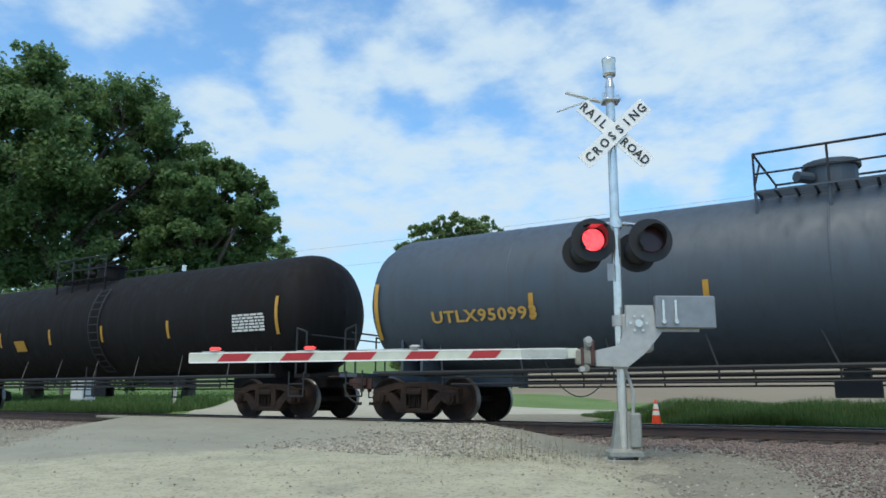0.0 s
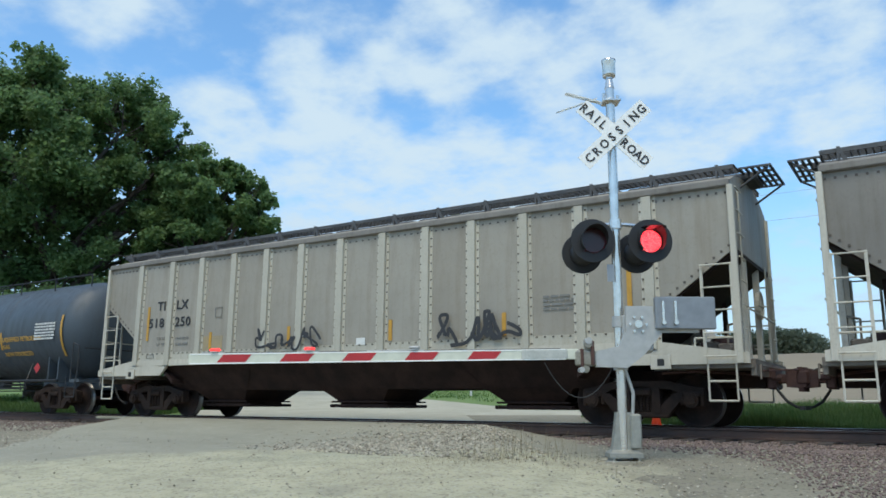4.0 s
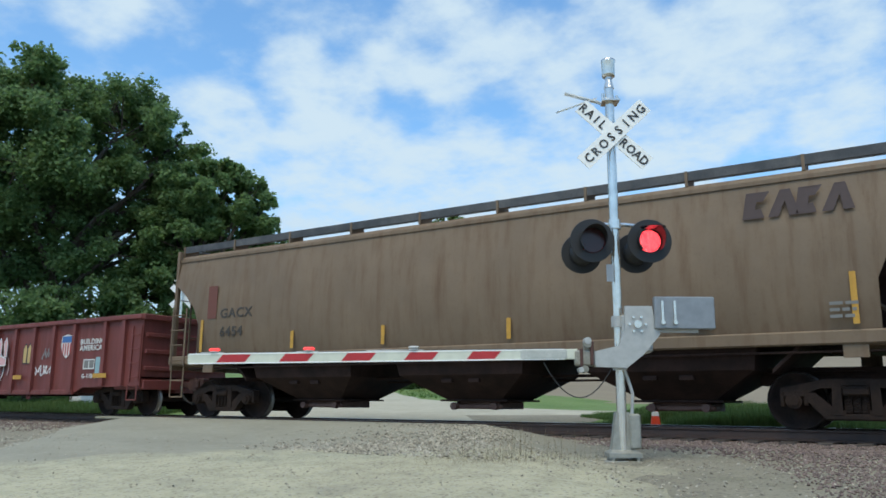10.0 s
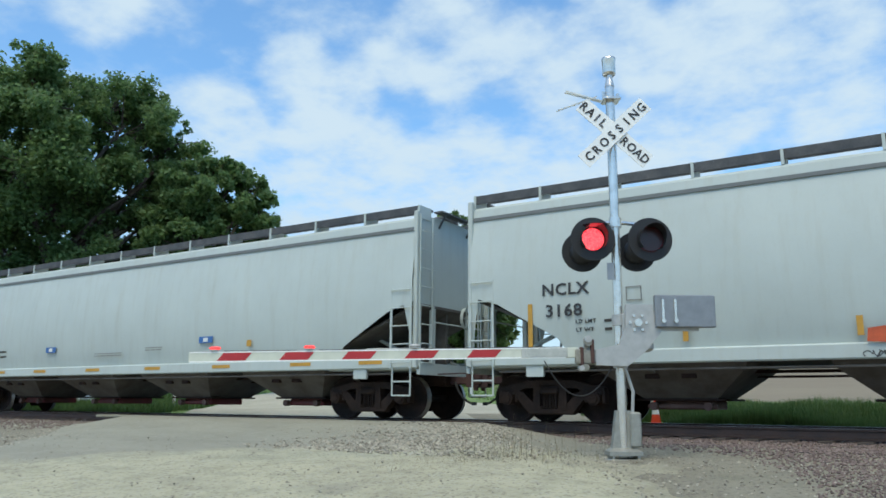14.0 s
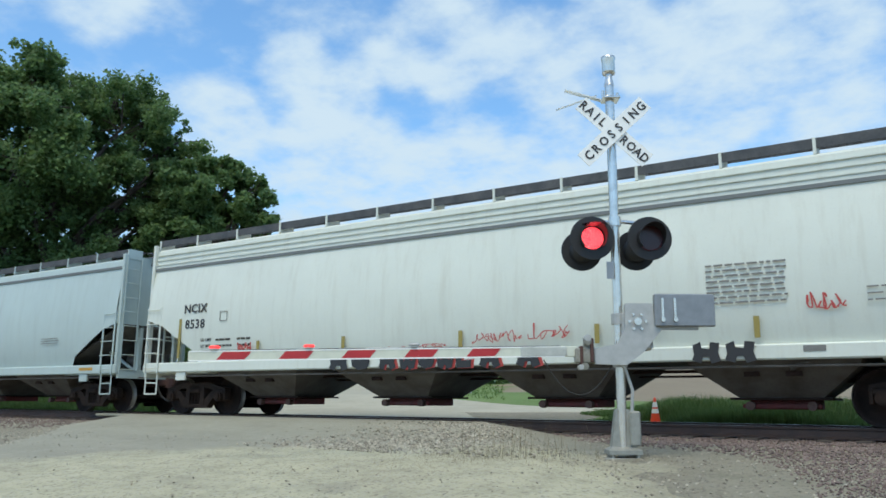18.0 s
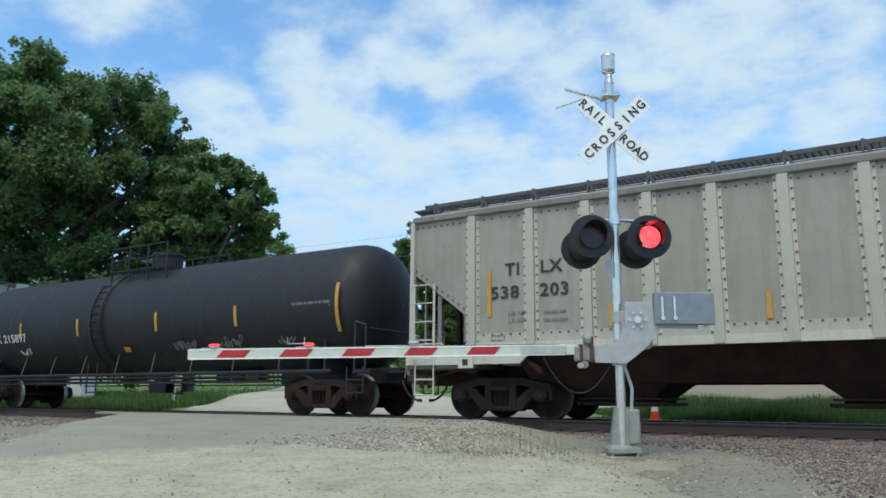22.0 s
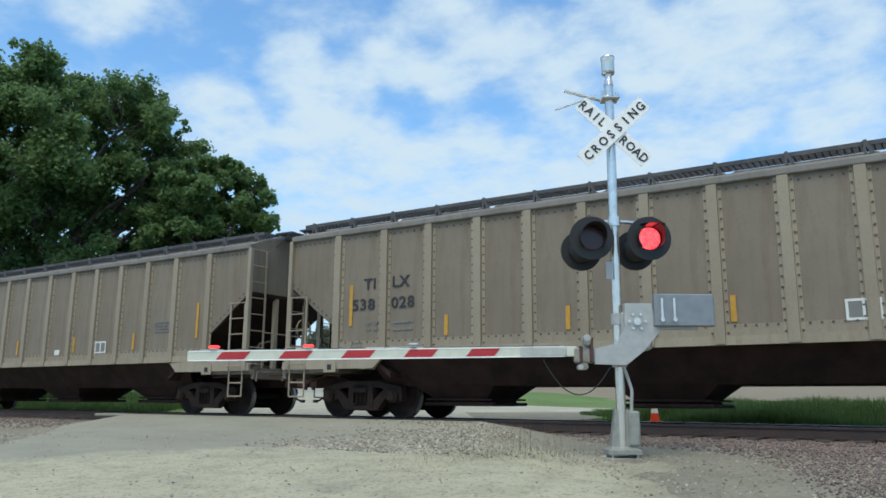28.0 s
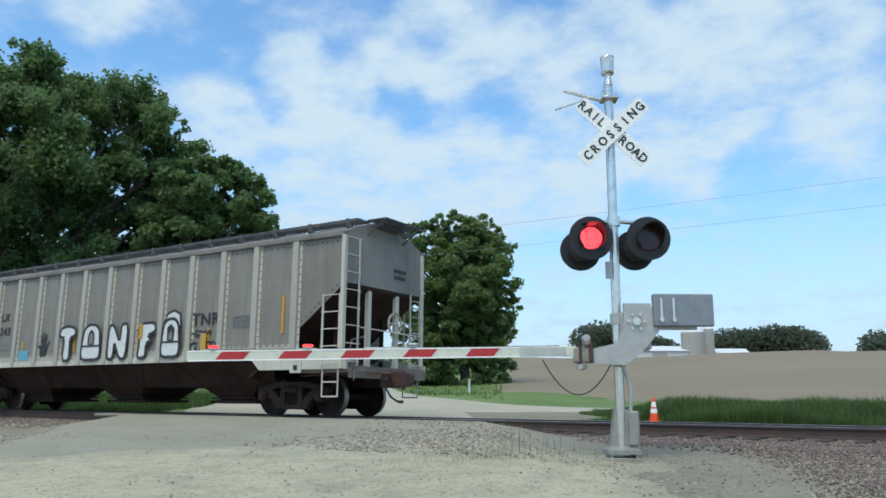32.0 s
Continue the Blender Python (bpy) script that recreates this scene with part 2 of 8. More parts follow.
# rivets drawn darker than the ribs and panels they stand on
M_RIVET = plain("dark_rivets", (0.10, 0.085, 0.07), 0.8)
M_ARMWHITE = plain("dusty_white_arm_sheeting", (0.62, 0.63, 0.52), 0.55, 0.0, 0.14)
M_SIGN = plain("white_sign_sheeting", (0.86, 0.86, 0.82), 0.5, 0.0, 0.06)
M_REDSHEET = plain("red_sign_sheeting", (0.42, 0.025, 0.03), 0.5, 0.0, 0.15)
M_LAMPBLACK = plain("matt_black_lamp_paint", (0.014, 0.014, 0.015), 0.55)
M_SHUT = plain("dark_red_lens", (0.035, 0.006, 0.007), 0.25)
M_LED = glow("lit_red_leds", ((1.0, 0.30, 0.30), (1.0, 0.015, 0.035)), 2.0)
M_TIPLED = glow("lit_red_arm_lamp", ((1.0, 0.10, 0.08), (1.0, 0.05, 0.05)), 1.3)
M_RAIL = rusty("rail_web_rust", (0.075, 0.045, 0.035), (0.05, 0.035, 0.03))
M_RAILTOP = plain("polished_rail_head", (0.5, 0.49, 0.47), 0.3, 1.0)
M_TIE = rusty("tie_timber", (0.05, 0.04, 0.034), (0.08, 0.065, 0.055))
M_CONE = plain("orange_cone_plastic", (0.75, 0.07, 0.015), 0.45)
M_POLEWOOD = rusty("weathered_pole_wood", (0.12, 0.10, 0.085), (0.17, 0.15, 0.13))
M_WIRE = plain("wire_aluminium", (0.25, 0.26, 0.27), 0.5)
M_ROOFW = plain("white_metal_roof", (0.72, 0.74, 0.76), 0.4)
M_CONCRETE = plain("silo_concrete", (0.40, 0.375, 0.33), 0.85)
M_CABINET = plain("white_cabinet_paint", (0.62, 0.62, 0.60), 0.5)

# ---------------------------------------------------------------- mesh helpers


class Geo:
    """Collects faces for one mesh; each face may carry a material slot."""

    def __init__(self):
        self.v, self.f, self.k, self.slot = [], [], [], 0

    def poly(self, pts):
        i = len(self.v)
        self.v += [tuple(p) for p in pts]
        self.f.append(tuple(range(i, i + len(pts))))
        self.k.append(self.slot)

    def grid(self, rows, wrap=False):
        i, n = len(self.v), len(rows[0])
        for r in rows:
            self.v += [tuple(p) for p in r]
        for a in range(len(rows) - 1):
            for b in range(n if wrap else n - 1):
                c = (b + 1) % n
                self.f.append((i + a * n + b, i + a * n + c, i + (a + 1) * n + c, i + (a + 1) * n + b))
                self.k.append(self.slot)
        return self

    def box(self, x0, x1, y0, y1, z0, z1, c=0.0):
        """A box; c chamfers its edges."""
        if c <= 0:
            i = len(self.v)
            self.v += [(x, y, z) for x in (x0, x1) for y in (y0, y1) for z in (z0, z1)]
            for q in ((0, 1, 3, 2), (4, 6, 7, 5), (0, 4, 5, 1), (2, 3, 7, 6), (0, 2, 6, 4), (1, 5, 7, 3)):
                self.f.append(tuple(i + k for k in q))
                self.k.append(self.slot)
            return self
        ring = lambda z, d: [(x0 + d + c, y0 + d, z), (x1 - d - c, y0 + d, z), (x1 - d, y0 + d + c, z), (x1 - d, y1 - d - c, z),
                             (x1 - d - c, y1 - d, z), (x0 + d + c, y1 - d, z), (x0 + d, y1 - d - c, z), (x0 + d, y0 + d + c, z)]
        rings = [ring(z0, c), ring(z0 + c, 0), ring(z1 - c, 0), ring(z1, c)]
        self.grid(rings, True)
        self.poly(rings[0][::-1])
        self.poly(rings[3])
        return self

    def cyl(self, p, q, r, n=12, r2=None, cap=True):
        p, q = Vector(p), Vector(q)
        d = (q - p).normalized()
        a = d.orthogonal().normalized()
        b = d.cross(a)
        r2 = r if r2 is None else r2
        ra = [p + (a * math.cos(t) + b * math.sin(t)) * r for t in (2 * math.pi * k / n for k in range(n))]
        rb = [q + (a * math.cos(t) + b * math.sin(t)) * r2 for t in (2 * math.pi * k / n for k in range(n))]
        self.grid([ra, rb], True)
        if cap:
            self.poly(ra[::-1])
            self.poly(rb)
        return self

    def pipe(self, pts, r, n=6):
        for a, b in zip(pts, pts[1:]):
            self.cyl(a, b, r, n)
        return self

    def lathe(self, prof, p, d, n=24):
        """prof: (distance along d, radius) pairs from p."""
        p, d = Vector(p), Vector(d).normalized()
        a = d.orthogonal().normalized()
        b = d.cross(a)
        self.grid([[p + d * h + (a * math.cos(t) + b * math.sin(t)) * r for t in (2 * math.pi * k / n for k in range(n))] for h, r in prof], True)
        return self

    def prism(self, pts, y0, y1):
        """A polygon in (x, z) carried from y0 to y1."""
        a, b = [(x, y0, z) for x, z in pts], [(x, y1, z) for x, z in pts]
        self.grid([a, b], True)
        self.poly(a)
        self.poly(b[::-1])
        return self

    def mesh(self, name, mats, smooth=False):
        me = bpy.data.meshes.new(name)
        me.from_pydata(self.v, [], self.f)
        for m in mats if isinstance(mats, (list, tuple)) else [mats]:
            me.materials.append(m)
        me.polygons.foreach_set("material_index", self.k)
        if smooth:
            me.polygons.foreach_set("use_smooth", [True] * len(self.f))
        me.update()
        bm = bmesh.new()
        bm.from_mesh(me)
        bmesh.ops.recalc_face_normals(bm, faces=bm.faces)
        bm.to_mesh(me)
        bm.free()
        return me


def part(name, geo, mats, parent, label="", smooth=False, at=None):
    me = geo if isinstance(geo, bpy.types.Mesh) else geo.mesh(name, mats, smooth)
    ob = new(name, me)
    ob.parent = parent
    if at is not None:
        ob.matrix_basis = at
    if label:
        ob["label"] = label
    return ob


def thing(name, label, category, group="", kind="", at=None):
    ob = new(name)
    if at is not None:
        ob.matrix_basis = at
    return tagged(ob, label, category, group, kind)


def lettering(text, size, depth=0.003, wide=1.0, apart=1.0, bold=0.0):
    """A mesh of the words, upright in x and z, facing -y, its lower left at the origin."""
    cu = bpy.data.curves.new("lettering", "FONT")
    cu.body, cu.size, cu.extrude, cu.resolution_u = text, size / 0.7, depth, 2
    cu.space_character, cu.offset = apart, bold
    ob = bpy.data.objects.new("lettering", cu)
    me = bpy.data.meshes.new_from_object(ob)
    bpy.data.objects.remove(ob)
    me.transform(Matrix.Rotation(radians(90), 4, "X") @ Matrix.Diagonal((wide, 1, 1, 1)))
    return me


def words(parent, text, x, z, size, mat, y, wide=1.0, lean=0.0, name="lettering"):
    me = lettering(text, size, 0.003, wide, 1.08, 0.028 * size)
    me.materials.append(mat)
    return part(name, me, None, parent, at=pose(x, y, z, lean))


def bars(parent, x, z, w, rows, mat, y, h=0.05, gap=0.09, seed=1, name="lettering", lean=0.0):
    """Writing too small to read: rows of short bars."""
    g, rng = Geo(), random.Random(seed)
    for r in range(rows):
        a = 0.0
        while a < w - 0.05:
            b = min(w, a + rng.uniform(0.06, 0.22))
            g.box(a, b, -0.004, 0.004, -r * gap, -r * gap + h)
            a = b + 0.035
    return tagged(part(name, g, mat, parent, at=pose(x, y, z, lean)), kind="stuff")

# ---------------------------------------------------------------- freight car running gear
MESHES = {}


def cached(key, build):
    if key not in MESHES:
        MESHES[key] = build()
    return MESHES[key]


def wheelset_mesh():
    g = Geo()
    for s in (-1, 1):
        g.slot = 0
        g.lathe([(0.665 * s, 0.07), (0.665 * s, 0.15), (0.71 * s, 0.30), (0.68 * s, 0.40), (0.665 * s, 0.43), (0.665 * s, 0.478)], (0, 0, 0), (0, 1, 0), 28)
        g.slot = 1
        g.lathe([(0.665 * s, 0.478), (0.695 * s, 0.482), (0.705 * s, 0.462), (0.80 * s, 0.455)], (0, 0, 0), (0, 1, 0), 28)
        g.slot = 0
        g.lathe([(0.80 * s, 0.455), (0.80 * s, 0.40), (0.755 * s, 0.38), (0.775 * s, 0.16), (0.80 * s, 0.13), (0.80 * s, 0.07)], (0, 0, 0), (0, 1, 0), 28)
    g.cyl((0, -1.08, 0), (0, 1.08, 0), 0.075, 12)
    return g.mesh("wheelset", [M_WHEEL, M_TREAD], True)


def side_frame_mesh():
    """Cast side frame: arched top member, tension member, two columns, pedestals and bearing end caps."""
    g = Geo()
    for s in (-1, 1):
        g.prism([(s * 0.16, 0.66), (s * 0.16, 0.80), (s * 0.48, 0.79), (s * 0.86, 0.70), (s * 1.08, 0.66), (s * 1.10, 0.55), (s * 0.76, 0.55), (s * 0.52, 0.65)], -0.10, 0.10)
        g.prism([(s * 0.16, 0.17), (s * 0.16, 0.31), (s * 0.30, 0.33), (s * 0.58, 0.58), (s * 0.76, 0.60), (s * 0.74, 0.50), (s * 0.46, 0.19)], -0.095, 0.095)
        g.prism([(s * 0.20, 0.24), (s * 0.20, 0.74), (s * 0.33, 0.74), (s * 0.35, 0.24)], -0.115, 0.115)
        g.box(s * 0.889 - 0.17, s * 0.889 + 0.17, -0.125, 0.125, 0.50, 0.63, 0.03)
        g.box(s * 1.06 - 0.035, s * 1.06 + 0.035, -0.10, 0.10, 0.36, 0.58, 0.015)
        g.box(s * 0.72 - 0.035, s * 0.72 + 0.035, -0.10, 0.10, 0.38, 0.56, 0.015)
        g.cyl((s * 0.889, -0.17, 0.457), (s * 0.889, 0.10, 0.457), 0.125, 16)
        g.cyl((s * 0.889, -0.205, 0.457), (s * 0.889, -0.17, 0.457), 0.085, 12)
        for k in range(3):
            a = k * 2.094 + 0.5
            x, z = s * 0.889 + 0.055 * math.cos(a), 0.457 + 0.055 * math.sin(a)
            g.cyl((x, -0.222, z), (x, -0.20, z), 0.018, 6)
    g.box(-0.48, 0.48, -0.10, 0.10, 0.155, 0.26, 0.025)
    g.box(-0.24, 0.24, -0.105, 0.105, 0.68, 0.80, 0.02)
    g.box(-0.19, 0.19, -0.125, 0.02, 0.53, 0.68, 0.02)
    return g.mesh("side_frame", M_TRUCK)


def spring_mesh():
    g = Geo()
    for x in (-0.12, 0.0, 0.12):
        for k in range(6):
            z = 0.29 + k * 0.045
            g.cyl((x, -0.10, z), (x, 0.10, z + 0.02), 0.018, 6)
            g.cyl((x - 0.05, 0, z), (x + 0.05, 0, z + 0.02), 0.05, 8)
    return g.mesh("spring_nest", M_TRUCK)


def bolster_mesh():
    g = Geo()
    g.box(-0.18, 0.18, -1.18, 1.18, 0.54, 0.64, 0.02)
    g.box(-0.22, 0.22, -0.35, 0.35, 0.60, 0.76, 0.02)
    for s in (-1, 1):
        g.cyl((s * 0.40, -0.75, 0.42), (s * 0.40, 0.75, 0.42), 0.05, 8)
        g.box(s * 0.36 - 0.06, s * 0.36 + 0.06, -0.80, -0.66, 0.36, 0.56)
        g.box(s * 0.36 - 0.06, s * 0.36 + 0.06, 0.66, 0.80, 0.36, 0.56)
    g.pipe([(-0.7, 0.3, 0.55), (0.7, 0.3, 0.5)], 0.03)
    # brake beams with their hangers and shoes
    for s in (-1, 1):
        g.box(s * 0.40 - 0.05, s * 0.40 + 0.05, -0.72, 0.72, 0.26, 0.34, 0.01)
        for y in (-0.74, 0.74):
            g.prism([(s * 0.36, 0.24), (s * 0.36, 0.60), (s * 0.45, 0.56), (s * 0.47, 0.28)], y - 0.05, y + 0.05)
        g.pipe([(s * 0.36, 0.12, 0.30), (s * 0.06, 0.12, 0.68)], 0.03)
    return g.mesh("truck", M_TRUCK)


WHEELSETS = []


def add_truck(car, x, carnum):
    t = part("truck", cached("bolster", bolster_mesh), None, car, "cast steel truck with two wheelsets", at=pose(x, 0, 0))
    for y in (-1.02, 1.02):
        part("side_frame", cached("sideframe", side_frame_mesh), None, t, at=pose(0, y, 0, 0, 0, 0 if y < 0 else 180))
        part("spring_nest", cached("spring", spring_mesh), None, t, at=pose(0, y, 0))
    for dx in (-0.889, 0.889):
        w = part("wheelset", cached("wheelset", wheelset_mesh), None, t, "steel wheels with a polished tread", at=pose(dx, 0, 0.457))
        WHEELSETS.append((carnum, dx, w))


def coupler_mesh():
    g = Geo()
    g.box(-1.0, -0.22, -0.075, 0.075, 0.76, 0.92, 0.02)
    g.prism([(-0.25, 0.70), (-0.25, 0.99), (-0.05, 1.02), (0.06, 0.99), (0.06, 0.70), (-0.05, 0.68)], -0.17, 0.10)
    g.box(-0.12, 0.10, 0.02, 0.19, 0.73, 0.99, 0.04)
    g.cyl((-0.02, -0.12, 0.62), (-0.02, -0.12, 1.04), 0.05, 8)
    g.pipe([(-0.5, -0.9, 0.95), (-0.1, -0.5, 0.98), (-0.03, -0.1, 0.98)], 0.014)
    return g.mesh("coupler", M_COUPLER)


def hose_mesh():
    g = Geo()
    pts = [(-0.45, -0.28, 0.80), (-0.36, -0.30, 0.62), (-0.24, -0.28, 0.45), (-0.10, -0.24, 0.36), (0.01, -0.2, 0.345)]
    g.pipe(pts, 0.025, 7)
    g.box(-0.06, 0.02, -0.25, -0.16, 0.31, 0.38)
    return g.mesh("air_hose", M_RUBBER)


def add_ends(car, half):
    for s, r in ((1, 0), (-1, 180)):
        part("coupler", cached("coupler", coupler_mesh), None, car, "rusty knuckle coupler", at=pose(s * half, 0, 0, 0, 0, r))
        part("air_hose", cached("hose", hose_mesh), None, car, "black rubber air hose", at=pose(s * half, 0, 0, 0, 0, r))


def ladder_geo(x0, x1, y, z0, z1, step=0.38, r=0.014, rail=0.025):
    g = Geo()
    for x in (x0, x1):
        g.box(x - rail, x + rail, y - 0.012, y + 0.012, z0, z1)
    z = z0 + 0.12
    while z < z1:
        g.cyl((x0, y - 0.05, z), (x1, y - 0.05, z), r, 6)
        z += step
    return g


def end_ladder_geo(x, y0, y1, z0, z1, step=0.40, out=0.05):
    g = Geo()
    for y in (y0, y1):
        g.box(x - 0.012, x + 0.012, y - 0.025, y + 0.025, z0, z1)
    z = z0 + 0.12
    while z < z1:
        g.cyl((x + out, y0, z), (x + out, y1, z), 0.014, 6)
        z += step
    return g


def stirrup_geo(x0, x1, y, z0, z1):
    g = Geo()
    g.pipe([(x0, y, z1), (x0, y, z0), (x1, y, z0), (x1, y, z1)], 0.018)
    if z1 - z0 > 0.45:
        g.pipe([(x0, y, (z0 + z1) / 2), (x1, y, (z0 + z1) / 2)], 0.018)
    return g


def grid_board(x0, x1, y0, y1, z, t=0.035):
    """Open-grate walkway: bearing bars with cross bars."""
    g = Geo()
    for k in range(5):
        y = y0 + (y1 - y0) * k / 4
        g.box(x0, x1, y - 0.008, y + 0.008, z - t, z)
    n = max(3, int((x1 - x0) / 0.11))
    for k in range(n + 1):
        x = x0 + (x1 - x0) * k / n
        g.box(x - 0.012, x + 0.012, y0, y1, z - t * 0.7, z - 0.004)
    return g


def grate(x0, x1, y0, y1, z, t=0.035, nx=5, ny=4):
    """Small walkway cut as one slotted plate."""
    xs, ys = [], []
    for k in range(nx + 1):
        x = x0 + (x1 - x0 - 0.045) * k / nx
        xs += [x, x + 0.045]
    for k in range(ny + 1):
        y = y0 + (y1 - y0 - 0.03) * k / ny
        ys += [y, y + 0.03]
    g = Geo()
    w = len(ys)
    for zz in (z, z - t):
        g.v += [(x, y, zz) for x in xs for y in ys]
    n = len(xs) * w
    hole = lambda i, j: i < 0 or j < 0 or i >= len(xs) - 1 or j >= w - 1 or (i % 2 == 1 and j % 2 == 1)
    for i in range(len(xs) - 1):
        for j in range(w - 1):
            if hole(i, j):
                continue
            a, b, c, d = i * w + j, (i + 1) * w + j, (i + 1) * w + j + 1, i * w + j + 1
            g.f += [(a, b, c, d), (d + n, c + n, b + n, a + n)]
            g.k += [g.slot] * 2
            for (p, q), (u, v) in (((a, b), (i, j - 1)), ((b, c), (i + 1, j)), ((c, d), (i, j + 1)), ((d, a), (i - 1, j))):
                if hole(u, v):
                    g.f.append((p, p + n, q + n, q))
                    g.k.append(g.slot)
    return g


# ---------------------------------------------------------------- ribbed covered hopper
RIBS = [-7.04, -5.75, -4.60, -3.43, -2.31, -1.18, 0.0, 1.18, 2.31, 3.43, 4.60, 5.75, 7.04]


def ribbed_hopper(rib, pan, label, num, group="ribbed covered hoppers"):
    car = thing("covered_hopper_car", label, "hopper car", group)
    H = 8.48

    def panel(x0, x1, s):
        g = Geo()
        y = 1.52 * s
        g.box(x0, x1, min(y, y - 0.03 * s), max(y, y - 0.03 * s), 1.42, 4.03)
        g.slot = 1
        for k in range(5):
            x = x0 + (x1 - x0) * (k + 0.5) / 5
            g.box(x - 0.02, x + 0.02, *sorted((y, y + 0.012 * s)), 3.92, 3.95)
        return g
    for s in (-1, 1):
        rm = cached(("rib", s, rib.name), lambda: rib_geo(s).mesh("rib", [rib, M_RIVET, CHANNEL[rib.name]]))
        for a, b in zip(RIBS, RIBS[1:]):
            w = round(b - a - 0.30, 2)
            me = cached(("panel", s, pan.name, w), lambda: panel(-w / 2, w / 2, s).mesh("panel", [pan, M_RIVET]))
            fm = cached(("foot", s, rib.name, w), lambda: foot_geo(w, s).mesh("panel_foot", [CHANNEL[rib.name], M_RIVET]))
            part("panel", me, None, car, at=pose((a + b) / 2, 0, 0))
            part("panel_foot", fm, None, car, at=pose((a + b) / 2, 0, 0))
        for x in RIBS:
            part("rib", rm, None, car, at=pose(x, 0, 0))
        for e in (-1, 1):
            pts = [(e * 7.16, 4.03), (e * H, 4.03), (e * H, 2.96), (e * 7.26, 2.06), (e * 7.16, 2.0)]
            part("end_panel", Geo().prism(pts, s * 1.52, s * 1.49), pan, car)
            part("rivet_row", rivets(e, s), M_RIVET, car)
        g = Geo().box(-H, H, s * 1.60 if s < 0 else 1.44, -1.44 if s < 0 else 1.60, 4.03, 4.16, 0.02)
        part("roof_rail", g, M_EAVE, car)
        g = Geo()
        g.box(-7.1, 7.1, *sorted((s * 1.48, s * 1.57)), 1.30, 1.45)
        for e in (-1, 1):
            g.prism([(e * 7.1, 1.45), (e * 8.62, 1.22), (e * 8.62, 1.05), (e * 6.0, 1.05), (e * 5.75, 1.28), (e * 7.0, 1.32)], s * 1.57, s * 1.50)
            g.box(min(e * 7.0, e * 7.35), max(e * 7.0, e * 7.35), *sorted((s * 1.575, s * 1.60)), 0.97, 1.22, 0.01)
        part("side_sill", g, rib, car)
        # raised black plate stands in for the shade inside the jacking hole
        for e in (-1, 1):
            part("jacking_hole", Geo().box(*sorted((e * 7.12, e * 7.24)), *sorted((s * 1.60, s * 1.604)), 1.03, 1.15), M_RUBBER, car)
            part("end_handrail", Geo().pipe([(e * 8.50, s * 1.52, 1.10), (e * 8.50, s * 1.52, 1.48), (e * 7.75, s * 1.52, 1.48), (e * 7.75, s * 1.52, 1.20)], 0.018), rib, car)
        # corner posts, ladders and steps
        for e in (-1, 1):
            part("corner_post", Geo().box(e * H - 0.05, e * H + 0.05, *sorted((s * 1.50, s * 1.60)), 1.05, 4.05, 0.01), rib, car)
            part("side_ladder", ladder_geo(e * 7.93, e * 8.42, s * 1.58, 1.05, 2.72), rib, car, "painted steel side ladder")
            part("stirrup_step", stirrup_geo(e * 7.95, e * 8.40, s * 1.55, 0.45, 1.08), rib, car)
    # roof with peaked sheet, hatches and walkways
    g = Geo()
    prof = [(-1.52, 4.15), (-1.1, 4.32), (-0.5, 4.42), (0.5, 4.42), (1.1, 4.32), (1.52, 4.15)]
    g.grid([[(-H, y, z) for y, z in prof], [(H, y, z) for y, z in prof]])
    for e in (-1, 1):
        g.poly([(e * H, y, z) for y, z in prof])
    part("roof", g, pan, car)
    for k in range(7):
        x = -7.5 + k * 2.5
        part("hatch_cover", Geo().box(x - 1.2, x + 1.2, -0.40, 0.40, 4.42, 4.56, 0.03), M_BOARD, car)
    for s in (-1, 1):
        y0, y1 = sorted((s * 0.62, s * 1.12))
        part("running_board", grid_board(-H, H, y0, y1, 4.53), M_BOARD, car, "grey open-grate running board")
        part("board_edge", Geo().box(-H, H, *sorted((s * 1.10, s * 1.13)), 4.455, 4.53), M_BOARD, car)
        for k in range(15):
            x = -8.2 + k * 16.4 / 14
            part("board_bracket", cached(("bracket", s), lambda: Geo().prism([(-0.025, 4.22), (-0.025, 4.545), (0.025, 4.545), (0.16, 4.24), (0.10, 4.22), (0.015, 4.44), (0.015, 4.22)], s * 1.17, s * 1.10).mesh("board_bracket", M_BOARD)), None, car, at=pose(x, 0, 0))
    for e in (-1, 1):
        part("end_board", grate(*sorted((e * H, e * (H + 0.55))), -0.75, 0.75, 4.56), M_BOARD, car)
        for y in (-0.7, 0.7):
            part("board_brace", Geo().pipe([(e * (H + 0.5), y, 4.52), (e * H, y, 4.2)], 0.02), M_BOARD, car)
        # end wall, slope sheet, posts, platform
        part("end_wall", Geo().grid([[(e * H, -1.49, 4.15), (e * H, 1.49, 4.15)], [(e * H, -1.49, 2.96), (e * H, 1.49, 2.96)]]), pan, car)
        g = Geo()
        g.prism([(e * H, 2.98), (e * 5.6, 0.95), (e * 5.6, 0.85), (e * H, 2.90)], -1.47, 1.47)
        part("slope_sheet", g, M_UNDER, car, "dirty slope sheet, darkened for the shade it lies in")
        for y in (-0.55, 0.55):
            g = Geo().box(*sorted((e * (H - 0.12), e * (H - 0.02))), y - 0.06, y + 0.06, 1.1, 3.0)
            part("end_post", g, rib, car)
            part("slope_post", Geo().box(*sorted((e * 7.70, e * 7.78)), y * 1.6 - 0.04, y * 1.6 + 0.04, 1.08, 2.35), M_UNDER, car)
        g = Geo()
        g.box(*sorted((e * 7.0, e * (H + 0.18))), -1.50, 1.50, 0.98, 1.08)
        g.box(*sorted((e * (H + 0.12), e * (H + 0.20))), -1.45, 1.45, 0.86, 1.12)
        part("end_platform", g, M_DUSTBEIGE, car)
